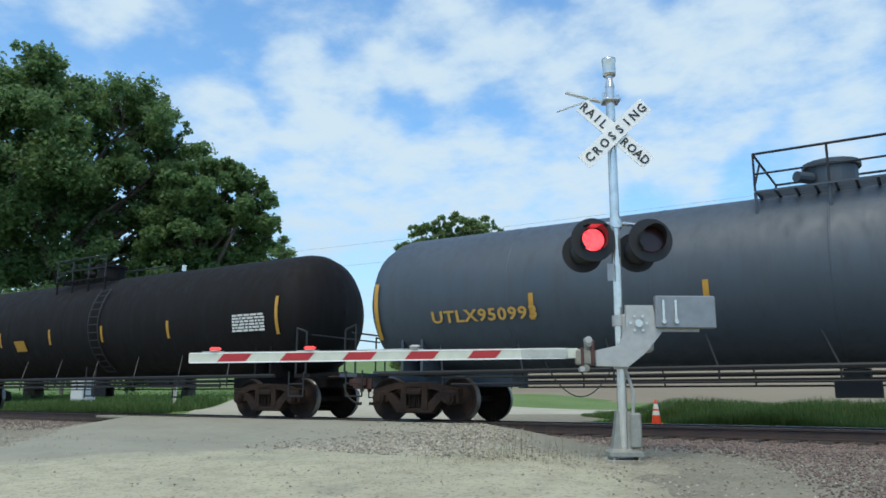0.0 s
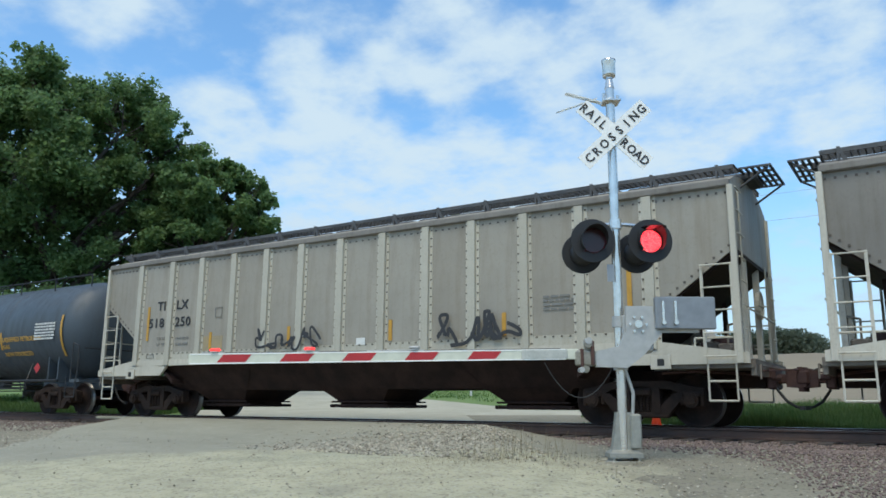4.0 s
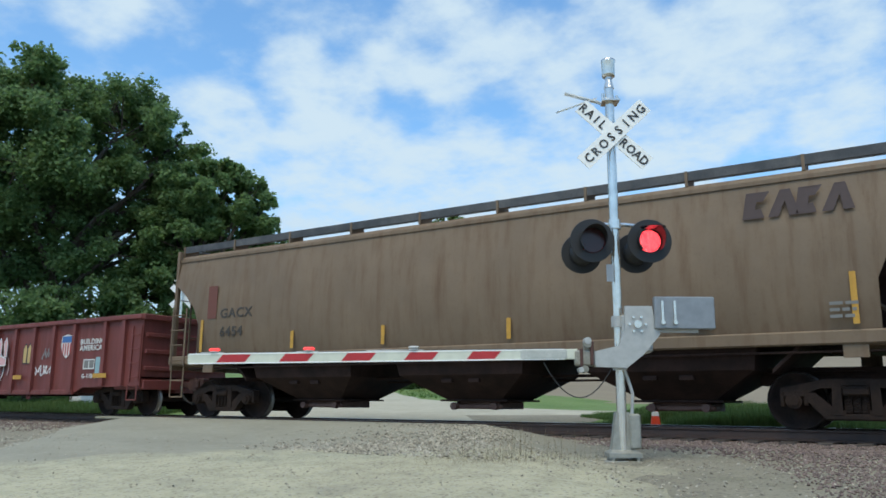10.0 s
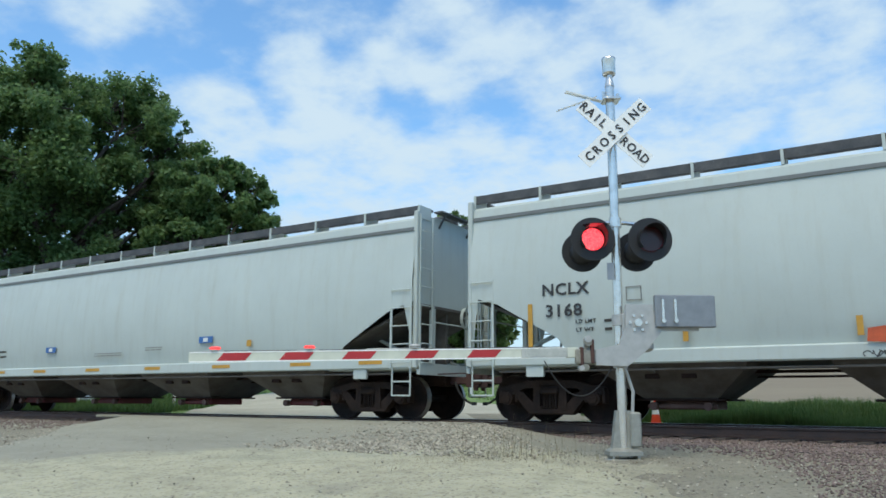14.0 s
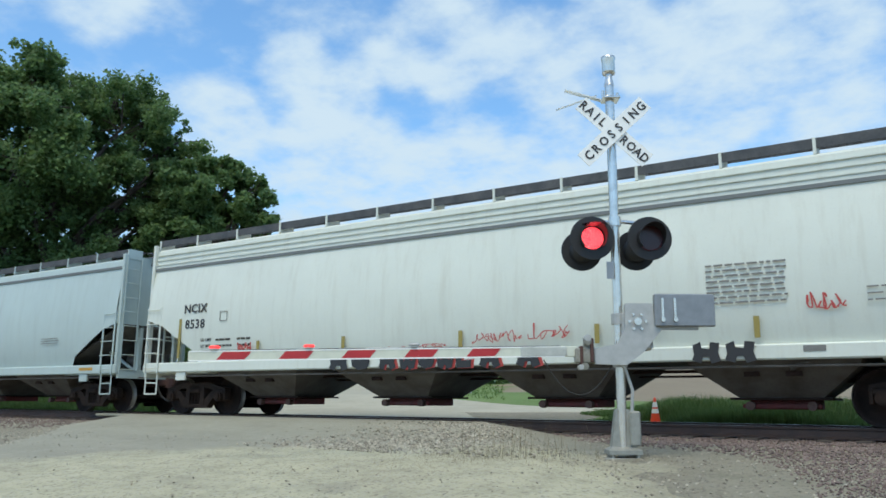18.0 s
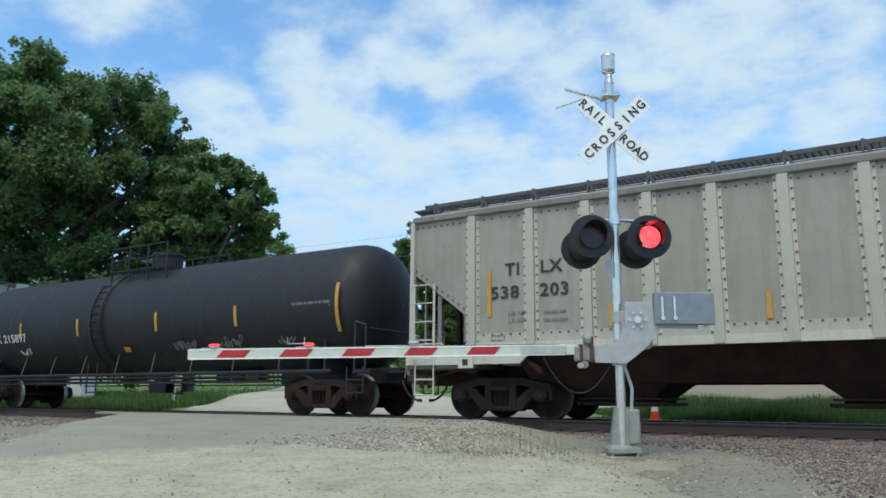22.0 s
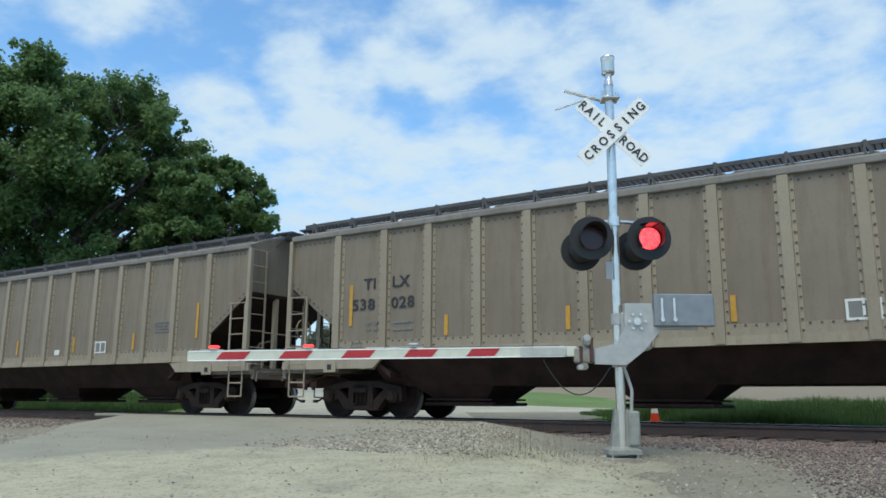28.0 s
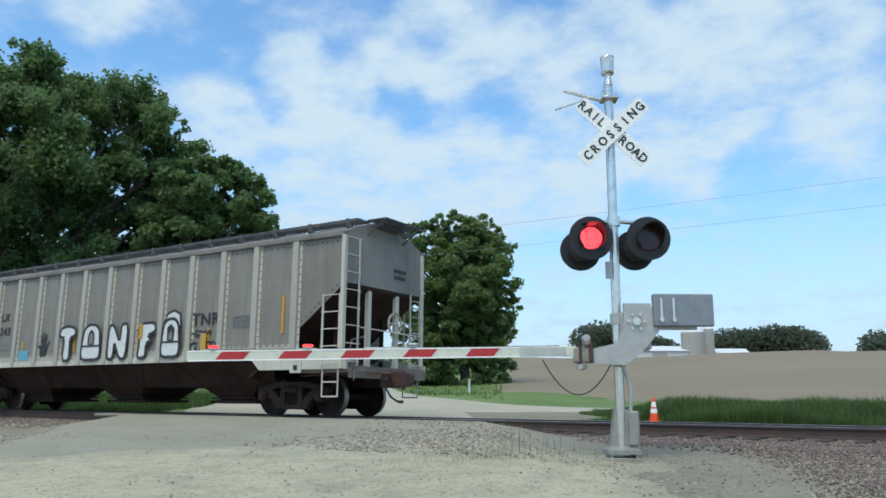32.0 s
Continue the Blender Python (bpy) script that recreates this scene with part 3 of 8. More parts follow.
        part("end_ladder", end_ladder_geo(e * (H + 0.02), -1.50, -1.02, 1.1, 4.05, 0.40, e * 0.05), rib, car, "steel end ladder")
        part("end_grab_iron", Geo().pipe([(e * (H + 0.07), -1.0, 2.0), (e * (H + 0.07), 1.45, 1.95)], 0.016), rib, car)
        part("end_ladder", end_ladder_geo(e * (H + 0.02), 1.05, 1.50, 1.1, 3.0, 0.40, e * 0.05), rib, car, "short steel end ladder")
    g = Geo()
    g.cyl((H - 0.05, 0.45, 2.2), (H + 0.02, 0.45, 2.2), 0.26, 18, None, False)
    g.pipe([(H, 0.2, 2.2), (H, 0.7, 2.2)], 0.015).pipe([(H, 0.45, 1.95), (H, 0.45, 2.45)], 0.015)
    part("brake_wheel", g, rib, car)
    g = Geo()
    g.cyl((7.6, 0.3, 1.45), (8.2, 0.3, 1.45), 0.17, 12).box(7.5, 7.9, -0.5, 0.0, 1.1, 1.5, 0.03)
    part("brake_cylinder", g, M_DUSTBEIGE, car, "dust-coated brake cylinder")
    # air tank, valve and rods crowded on the end platforms
    for e in (-1, 1):
        part("air_reservoir", Geo().lathe([(0, 0.02), (0.03, 0.14), (0.10, 0.18), (0.78, 0.18), (0.85, 0.14), (0.88, 0.02)], (e * 7.9, -0.44, 1.42), (0, 1, 0), 16), M_COUPLER, car, "rusty air reservoir", smooth=True)
        part("valve_box", Geo().box(*sorted((e * 8.0, e * 8.3)), -1.05, -0.72, 1.10, 1.42, 0.03).cyl((e * 8.15, -1.12, 1.30), (e * 8.15, -0.70, 1.30), 0.11, 12), M_DUSTBEIGE, car, "dust-coated air valve")
        part("valve_pipe", Geo().pipe([(e * 8.15, -0.88, 1.42), (e * 8.15, -0.80, 1.75), (e * 8.35, -0.60, 1.82), (e * 8.45, -0.2, 1.30)], 0.02), M_DUSTBEIGE, car)
        part("uncoupling_lever", Geo().pipe([(e * 8.74, -1.42, 0.80), (e * 8.74, -1.38, 1.02), (e * 8.78, -0.5, 1.02), (e * 8.95, -0.2, 0.98)], 0.016), M_DUSTBEIGE, car)
        part("angle_cock", Geo().cyl((e * 8.70, -0.34, 0.86), (e * 8.86, -0.30, 0.84), 0.05, 8).box(*sorted((e * 8.74, e * 8.80)), -0.42, -0.36, 0.84, 1.0), M_COUPLER, car)
        part("striker_casting", Geo().box(*sorted((e * 8.62, e * 8.78)), -0.34, 0.34, 0.66, 1.06, 0.03), M_COUPLER, car, "rusty coupler striker")
        part("brake_rod", Geo().pipe([(e * 8.45, -1.2, 1.22), (e * 8.0, -0.9, 1.32), (e * 7.3, -0.7, 1.28)], 0.018), M_COUPLER, car)
        part("train_pipe", Geo().pipe([(e * 8.72, -0.35, 0.86), (e * 8.3, -0.5, 0.92), (e * 7.7, -1.1, 0.95), (e * 7.1, -1.3, 0.92)], 0.025), M_COUPLER, car)
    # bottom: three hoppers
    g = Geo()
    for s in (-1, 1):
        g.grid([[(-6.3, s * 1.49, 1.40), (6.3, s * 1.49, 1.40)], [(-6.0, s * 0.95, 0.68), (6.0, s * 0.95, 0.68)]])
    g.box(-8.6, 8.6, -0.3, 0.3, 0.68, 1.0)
    part("hopper_side_sheet", g, M_UNDER, car, "rust-brown hopper bottom, darkened for the shade under the car")
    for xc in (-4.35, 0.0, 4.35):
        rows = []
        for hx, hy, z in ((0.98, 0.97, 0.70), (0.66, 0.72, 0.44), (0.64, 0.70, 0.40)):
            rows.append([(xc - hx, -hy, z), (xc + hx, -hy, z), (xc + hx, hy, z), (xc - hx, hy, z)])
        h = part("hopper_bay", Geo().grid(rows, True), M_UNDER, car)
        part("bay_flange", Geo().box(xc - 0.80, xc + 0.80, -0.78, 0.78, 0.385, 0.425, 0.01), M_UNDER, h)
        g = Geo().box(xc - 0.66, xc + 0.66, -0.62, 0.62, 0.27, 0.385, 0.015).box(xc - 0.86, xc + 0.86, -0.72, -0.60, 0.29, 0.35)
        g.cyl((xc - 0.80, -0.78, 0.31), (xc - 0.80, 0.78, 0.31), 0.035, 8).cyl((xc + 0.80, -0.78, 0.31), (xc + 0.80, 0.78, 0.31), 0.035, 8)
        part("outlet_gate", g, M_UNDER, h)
    # dividers and stiffeners on the hopper side sheets
    for s in (-1, 1):
        for xc in (-4.35, 0.0, 4.35):
            for e in (-1, 1):
                a, b = xc + e * 1.55, xc + e * 0.98
                part("sheet_stiffener", Geo().grid([[(a - 0.03, s * 1.485, 1.36), (a + 0.03, s * 1.485, 1.36)], [(b - 0.03, s * 0.985, 0.70), (b + 0.03, s * 0.985, 0.70)]]), M_UNDER, car)
    for x in (-6.65, 6.65):
        add_truck(car, x, num)
    add_ends(car, 9.165)
    return car


def foot_geo(w, s):
    """Pale riveted strip along the bottom of one side panel."""
    g = Geo().box(-w / 2, w / 2, *sorted((s * 1.52, s * 1.532)), 1.45, 1.64)
    g.slot = 1
    for k in range(5):
        x = -w / 2 + w * (k + 0.5) / 5
        g.box(x - 0.018, x + 0.018, *sorted((s * 1.532, s * 1.545)), 1.60, 1.63)
    return g


def rib_geo(s):
    g = Geo()
    a, b = sorted((s * 1.52, s * 1.60))
    g.prism([(-0.155, 1.32), (-0.155, 4.03), (0.155, 4.03), (0.155, 1.32)], s * 1.52, s * 1.535)
    g.slot = 2
    g.prism([(-0.085, 1.32), (-0.085, 4.03), (0.085, 4.03), (0.085, 1.32)], s * 1.535, s * 1.60)
    g.slot = 1
    for k in range(15):
        z = 1.5 + k * 2.45 / 14
        for x in (-0.128, 0.128):
            g.box(x - 0.018, x + 0.018, *sorted((s * 1.535, s * 1.548)), z - 0.014, z + 0.014)
    return g


def rivets(e, s):
    g = Geo()
    for k in range(9):
        x = e * (7.2 + k * 0.15)
        g.box(x - 0.02, x + 0.02, *sorted((s * 1.52, s * 1.532)), 3.91, 3.95)
    for k in range(10):
        f = k / 9
        x, z = e * (7.25 + f * 1.15), 2.16 + f * 0.85
        g.box(x - 0.02, x + 0.02, *sorted((s * 1.52, s * 1.532)), z - 0.02, z + 0.02)
    return g


# ---------------------------------------------------------------- smooth-sided covered hopper


def smooth_hopper(body, trimmat, label, num, half, bays, cut, zseam, ztop, sillz, under, sillmat, ribbed_roof=False, post=True, outlet=None, boardstep=1.45, curve=0.10, slope=None):
    """cut: (x from the end, z) points of the open end's edge, from the corner inwards."""
    car = thing("covered_hopper_car", label, "hopper car", "smooth-sided covered hoppers")
    H = half - 0.70
    zs0, zs1 = sillz

    def prof(z):
        f = (z - zs1) / (zseam - zs1)
        return 1.50 + curve * math.sin(math.pi * min(1, max(0, f)) ** 0.8) - 0.06 * max(0, f - 0.6)

    def zcut(x):
        d = H - abs(x)
        for (d0, z0), (d1, z1) in zip(cut, cut[1:]):
            if d0 <= d <= d1:
                return z0 + (z1 - z0) * (d - d0) / max(1e-6, d1 - d0)
        return zs1
    xs = sorted({round(e * (H - d), 4) for e in (-1, 1) for d in [c[0] for c in cut] + [cut[-1][0] * k / 10 for k in range(11)]} | {round(-H + 2 * H * k / 24, 4) for k in range(25)})
    xs = [x for x in xs if abs(x) <= H + 1e-6]
    for s in (-1, 1):
        g = Geo()
        rows = []
        for x in xs:
            lo = zcut(x)
            rows.append([(x, s * prof(lo + (zseam - lo) * k / 12), lo + (zseam - lo) * k / 12) for k in range(13)])
        g.grid(rows)
        part("side_sheet", g, body, car, smooth=True)
        yt = prof(zseam)
        g = Geo().box(-H, H, *sorted((s * yt, s * (yt + 0.035))), zseam - 0.035, zseam + 0.035)
        part("seam_rail", g, trimmat, car)
        g = Geo().grid([[(-H, s * yt, zseam + 0.03), (H, s * yt, zseam + 0.03)], [(-H, s * (yt - 0.02), ztop - 0.06), (H, s * (yt - 0.02), ztop - 0.06)], [(-H, s * (yt - 0.1), ztop), (H, s * (yt - 0.1), ztop)]])
        part("roof_side", g, body, car)
        if ribbed_roof:
            for k in range(3):
                z = zseam + 0.12 + k * 0.13
                part("roof_rib", Geo().box(-H, H, *sorted((s * (yt - 0.02), s * (yt + 0.02))), z, z + 0.03), body, car)
        a, b = sorted((s * 1.48, s * 1.60))
        part("side_sill", Geo().box(-H - 0.1, H + 0.1, a, b, zs0, zs1, 0.025), sillmat, car, "long side sill")
        for e in (-1, 1):
            if post:
                part("corner_post", Geo().box(*sorted((e * (H - 0.02), e * (H + 0.08))), *sorted((s * 1.44, s * 1.56)), zs0, ztop + 0.12, 0.015), body, car)
            part("side_ladder", ladder_geo(e * (H - 0.52), e * (H - 0.02), s * 1.62, zs0, 2.75), body, car, "painted steel side ladder")
            part("stirrup_step", stirrup_geo(e * (H - 0.50), e * (H - 0.04), s * 1.58, 0.50, zs0 + 0.02), body, car)
            part("jacking_pad", Geo().prism([(e * (H - 1.55), zs0), (e * (H - 1.2), zs0), (e * (H - 1.2), zs0 - 0.2), (e * (H - 1.55), zs0 - 0.2)], s * 1.56, s * 1.50), sillmat, car)
    yt = prof(zseam) - 0.1
    g = Geo()
    rp = [(-yt, ztop), (-0.9, ztop + 0.10), (-0.45, ztop + 0.14), (0.45, ztop + 0.14), (0.9, ztop + 0.10), (yt, ztop)]
    g.grid([[(-H, y, z) for y, z in rp], [(H, y, z) for y, z in rp]])
    part("roof", g, body, car, smooth=True)
    n = int(2 * H / 2.4)
    for k in range(n):
        x = -H + (k + 0.5) * 2 * H / n
        part("hatch_cover", Geo().box(x - H / n + 0.05, x + H / n - 0.05, -0.34, 0.34, ztop + 0.14, ztop + 0.26, 0.03), M_BOARD, car)
    for s in (-1, 1):
        y0, y1 = sorted((s * 0.85, s * 1.38))
        part("running_board", grid_board(-H, H, y0, y1, ztop + 0.27, 0.05), M_BOARD, car, "grey open-grate running board")
        part("board_edge", Geo().box(-H, H, *sorted((s * 1.36, s * 1.39)), ztop + 0.10, ztop + 0.27), M_BOARD, car)
        m = int(2 * H / boardstep)
        for k in range(m + 1):
            x = -H + 2 * H * k / m
            part("board_bracket", Geo().box(x - 0.025, x + 0.025, *sorted((s * 0.95, s * 1.41)), ztop + 0.0, ztop + 0.275), body, car)
    for e in (-1, 1):
        g = Geo()
        zc = cut[0][1]
        g.grid([[(e * H, y, z) for y, z in rp], [(e * H, -prof(zseam) if y < 0 else prof(zseam), zseam) if abs(y) > 1 else (e * H, y, zseam) for y, z in rp], [(e * H, (y / abs(rp[0][0])) * prof(zc), zc) for y, z in rp]])
        part("end_wall", g, body, car)
        xin = H - cut[-1][0] - 1.6
        part("slope_sheet", Geo().prism([(e * H, zc), (e * xin, 0.95), (e * xin, 0.88), (e * H, zc - 0.06)], -1.42, 1.42), slope or under, car, "slope sheet under the open end")
        g = Geo()
        g.box(*sorted((e * (H - cut[-1][0] - 0.3), e * (H + 0.12))), -1.50, 1.50, zs0 - 0.02, zs0 + 0.06)
        g.box(*sorted((e * (H + 0.06), e * (H + 0.14))), -1.5, 1.5, zs0 - 0.12, zs0 + 0.12)
        part("end_platform", g, sillmat, car)
        for y in (-0.75, 0.75):
            g = Geo().box(*sorted((e * (H - 0.10), e * H)), y - 0.05, y + 0.05, zs0, zc)
            g.pipe([(e * (H - 0.1), y, zs0 + 0.05), (e * (H - cut[-1][0] - 0.1), y * 0.8, min(zc - 0.3, 2.0))], 0.045)
            part("end_post", g, body, car)
        # dark plate added to block the sky seen through this open end
        if e > 0 and slope is None:
            part("shear_plate", Geo().prism([(H - 0.15, zs0), (H - 0.15, zc - 0.12), (H - 2.3, zs0)], -0.04, 0.04), under, car)
        part("end_ladder", end_ladder_geo(e * (H + 0.10), -1.45, -0.98, zs0, ztop + 0.05, 0.40, e * 0.05), body, car, "steel end ladder")
        part("end_ladder", end_ladder_geo(e * (H + 0.10), 0.98, 1.45, zs0, 2.7, 0.40, e * 0.05), body, car, "short steel end ladder")
        part("end_grab_iron", Geo().pipe([(e * (H + 0.12), -0.98, 2.05), (e * (H + 0.12), 1.2, 2.05)], 0.016), body, car)
        part("end_board", grate(*sorted((e * H, e * (H + 0.22))), -0.8, 0.8, ztop + 0.25, 0.035, 3, 6), M_BOARD, car)
        for y in (-0.6, 0.6):
            part("board_brace", Geo().pipe([(e * (H + 0.2), y, ztop + 0.22), (e * H, y, ztop - 0.1)], 0.025), M_BOARD, car)
    g = Geo()
    g.cyl((H + 0.08, 0.45, 2.25), (H + 0.16, 0.45, 2.25), 0.26, 18, None, False)
    g.pipe([(H + 0.1, 0.2, 2.25), (H + 0.1, 0.7, 2.25)], 0.015).pipe([(H + 0.1, 0.45, 2.0), (H + 0.1, 0.45, 2.5)], 0.015)
    part("brake_wheel", g, body, car)
    part("brake_cylinder", Geo().cyl((H - 1.0, -0.3, 1.5), (H - 0.4, -0.3, 1.5), 0.17, 12).box(H - 0.9, H - 0.4, 0.1, 0.6, 1.25, 1.7, 0.03), under, car)
    # V-shaped bays under the body
    for e in (-1, 1):
        part("stub_sill", Geo().box(*sorted((e * (H - 3.0), e * H)), -0.3, 0.3, 0.72, 1.02, 0.01), M_UNDER, car)
    pitch = bays[1] - bays[0]
    for xc in bays:
        g = Geo()
        top = pitch / 2 - 0.60
        rows = []
        for x, y, z in ((top, 1.46, zs0 + 0.02), (top - 0.06, 1.36, 0.95), (0.66, 0.72, 0.47), (0.64, 0.70, 0.43)):
            rows.append([(xc - x, -y, z), (xc + x, -y, z), (xc + x, y, z), (xc - x, y, z)])
        g.grid(rows, True)
        h = part("hopper_bay", g, under, car)
        part("bay_flange", Geo().box(xc - 0.80, xc + 0.80, -0.76, 0.76, 0.425, 0.465, 0.01), M_UNDER, h)
        g = Geo().box(xc - 0.52, xc + 0.52, -0.55, 0.55, 0.27, 0.425, 0.015).box(xc - 0.62, xc + 0.62, -0.64, -0.55, 0.29, 0.36, 0.01)
        part("outlet_gate", g, outlet or M_OUTLETRUST, h, "outlet gate")
        for dx in (-0.48, 0.48):
            part("gate_capstan", Geo().cyl((xc + dx, -0.62, 0.33), (xc + dx, -0.76, 0.33), 0.075, 10), M_OUTLETRUST, h)
        for dx in (-0.32, 0.32):
            part("access_port", Geo().box(xc + dx - 0.12, xc + dx + 0.12, -1.285, -1.20, 0.80, 0.88), M_UNDER, h)
    # saddle sheet above the gaps between the bays
    part("shear_sheet", Geo().box(-H + 2.0, H - 2.0, -1.40, 1.40, zs0 + 0.03, zs0 + 0.06), under, car)
    part("brake_rod", Geo().pipe([(-H + 2.4, 0.25, 0.86), (H - 2.4, 0.25, 0.86)], 0.022), M_UNDER, car)
    part("train_line", Geo().pipe([(-H + 1.2, -0.35, 0.93), (H - 1.2, -0.35, 0.93)], 0.03), M_UNDER, car)
    part("brake_pipe", Geo().pipe([(-H + 0.6, -1.50, zs0 - 0.10), (H - 0.6, -1.50, zs0 - 0.10)], 0.02), under, car)
    for x in (-half + 2.17, half - 2.17):
        add_truck(car, x, num)
    add_ends(car, half)
    return car


# ---------------------------------------------------------------- tank car


def tank_car(mat, label, num, half, dome_x, full_rail, ladder_x, band=False):
    car = thing("tank_car", label, "tank car", "tank cars")
    R, Z, L = 1.52, 2.55, half - 0.72
    g = Geo()
    prof = [(-L, 0.02), (-L + 0.03, 0.35), (-L + 0.12, 0.75), (-L + 0.28, 1.12), (-L + 0.48, 1.36), (-L + 0.72, 1.48), (-L + 0.95, R)]
    prof += [(-L + 0.95 + (2 * L - 1.9) * k / 8, R) for k in range(1, 8)] + [(-a, r) for a, r in prof[::-1]]
    g.lathe(prof, (0, 0, Z), (1, 0, 0), 48)
    part("tank_shell", g, mat, car, smooth=True)
    for k in range(1, 6):
        x = -L + 0.95 + (2 * L - 1.9) * k / 6
        part("weld_seam", Geo().lathe([(x - 0.02, R), (x - 0.012, R + 0.008), (x + 0.012, R + 0.008), (x + 0.02, R)], (0, 0, Z), (1, 0, 0), 48), mat, car, smooth=True)
    if band:
        part("insulation_band", Geo().lathe([(-1.25, R), (-1.25, R + 0.05), (-0.75, R + 0.05), (-0.75, R)], (0, 0, Z), (1, 0, 0), 48), mat, car, smooth=True)
    # dome fittings and platform
    d = part("dome_bonnet", Geo().cyl((dome_x, 0, Z + R - 0.05), (dome_x, 0, Z + R + 0.42), 0.42, 20).cyl((dome_x, 0, Z + R + 0.42), (dome_x, 0, Z + R + 0.50), 0.48, 20).cyl((dome_x - 0.3, -0.35, Z + R + 0.2), (dome_x - 0.5, -0.6, Z + R + 0.2), 0.1, 10), mat, car, "manway bonnet with fittings")
    pz = Z + R - 0.30
    x0, x1 = dome_x - 1.1, dome_x + (3.5 if full_rail == "right" else 1.35)
    for s in (-1, 1):
        y0, y1 = sorted((s * 0.50, s * 1.15))
        part("dome_platform", grate(x0, x1, y0, y1, pz + 0.2, 0.035, int((x1 - x0) / 0.3)), mat, car)
        n = max(3, int((x1 - x0) / 1.0))
        for k in range(n + 1):
            x = x0 + (x1 - x0) * k / n
            part("platform_bracket", Geo().pipe([(x, s * 1.1, pz + 0.18), (x, s * 1.1, pz - 0.25)], 0.03), mat, car)
            part("railing_post", Geo().pipe([(x, s * 1.12, pz + 0.2), (x, s * 1.12, pz + 0.86)], 0.022), M_LAMPBLACK, car)
        part("top_rail", Geo().pipe([(x0, s * 1.12, pz + 0.86), (x1, s * 1.12, pz + 0.86)], 0.022), M_LAMPBLACK, car, "black pipe railing")
        part("middle_rail", Geo().pipe([(x0, s * 1.12, pz + 0.5), (x1, s * 1.12, pz + 0.5)], 0.018), M_LAMPBLACK, car)
    if full_rail == "right":
        for s in (-1, 1):
            xa = dome_x + 4.15
            part("end_arch", Geo().pipe([(xa, s * 1.12, pz - 0.05), (xa, s * 1.12, pz + 0.84), (xa + 0.15, s * 1.12, pz + 0.92), (xa + 0.95, s * 1.1, pz + 0.55), (xa + 0.95, s * 1.1, pz - 0.05)], 0.024), M_LAMPBLACK, car)
            part("arch_rail", Geo().pipe([(xa, s * 1.12, pz + 0.45), (xa + 0.95, s * 1.1, pz + 0.25)], 0.018), M_LAMPBLACK, car)
    part("top_rail", Geo().pipe([(x0, -1.12, pz + 0.86), (x0, 1.12, pz + 0.86)], 0.022), M_LAMPBLACK, car)
    part("rail_brace", Geo().pipe([(x0, -1.12, pz + 0.3), (x0, -0.5, pz + 0.86)], 0.02), M_LAMPBLACK, car)
    if full_rail == "ends":
        for s in (-1, 1):
            g = Geo()
            for e in (-1, 1):
                xa, xb = dome_x + e * 1.6, e * (L - 0.55)
                g.pipe([(xa, s * 0.85, Z + R - 0.25), (xa, s * 0.85, Z + R + 0.12), (xb, s * 0.85, Z + R + 0.12), (xb, s * 0.85, Z + R - 0.25)], 0.02)
                for k in range(1, 4):
                    x = xa + (xb - xa) * k / 4
                    g.pipe([(x, s * 0.85, Z + R - 0.25), (x, s * 0.85, Z + R + 0.12)], 0.02)
            part("top_handrail", g, M_LAMPBLACK, car)
    for s in (-1, 1):
        g = Geo()
        a0, a1 = radians(-58), radians(38)
        pts = [[(ladder_x + dx, s * (R + 0.07) * math.cos(a0 + (a1 - a0) * k / 12), Z + (R + 0.07) * math.sin(a0 + (a1 - a0) * k / 12)) for k in range(13)] for dx in (-0.22, 0.22)]
        for p in pts:
            g.pipe(p, 0.02)
        for a, b in zip(*pts):
            g.pipe([a, b], 0.015)
        g.pipe([(ladder_x - 0.22, s * 1.5, 0.45), (ladder_x - 0.22, s * 1.5, 1.3)], 0.02).pipe([(ladder_x + 0.22, s * 1.5, 0.45), (ladder_x + 0.22, s * 1.5, 1.3)], 0.02).pipe([(ladder_x - 0.22, s * 1.5, 0.5), (ladder_x + 0.22, s * 1.5, 0.5)], 0.02)
        part("side_ladder", g, M_LAMPBLACK, car, "black pipe ladder up the tank side")
        # side sill pipes with hangers
        g = Geo().pipe([(-L + 0.8, s * 1.50, 0.97), (L - 0.8, s * 1.50, 0.97)], 0.045).pipe([(-L + 2.4, s * 1.5, 0.87), (L - 2.4, s * 1.5, 0.87)], 0.022).pipe([(-L + 2.6, s * 1.5, 0.74), (L - 2.6, s * 1.5, 0.74)], 0.02)
        part("side_handrail", g, M_LAMPBLACK, car)
        for k in range(9):
            x = -L + 2.4 + (2 * L - 4.8) * k / 8
            part("rail_hanger", Geo().pipe([(x, s * 1.5, 0.72), (x, s * 1.5, 0.98), (x - 0.25, s * 1.2, 1.55)], 0.018), M_LAMPBLACK, car)
        for e in (-1, 1):
            part("stirrup_step", stirrup_geo(e * (L - 0.35), e * (L + 0.1), s * 1.5, 0.50, 1.05), M_LAMPBLACK, car)
            part("end_railing", Geo().pipe([(e * (L + 0.15), s * 1.5, 1.0), (e * (L + 0.15), s * 1.5, 1.95), (e * (L - 0.15), s * 1.5, 2.05), (e * (L - 0.15), s * 1.5, 1.0)], 0.022), M_LAMPBLACK, car)
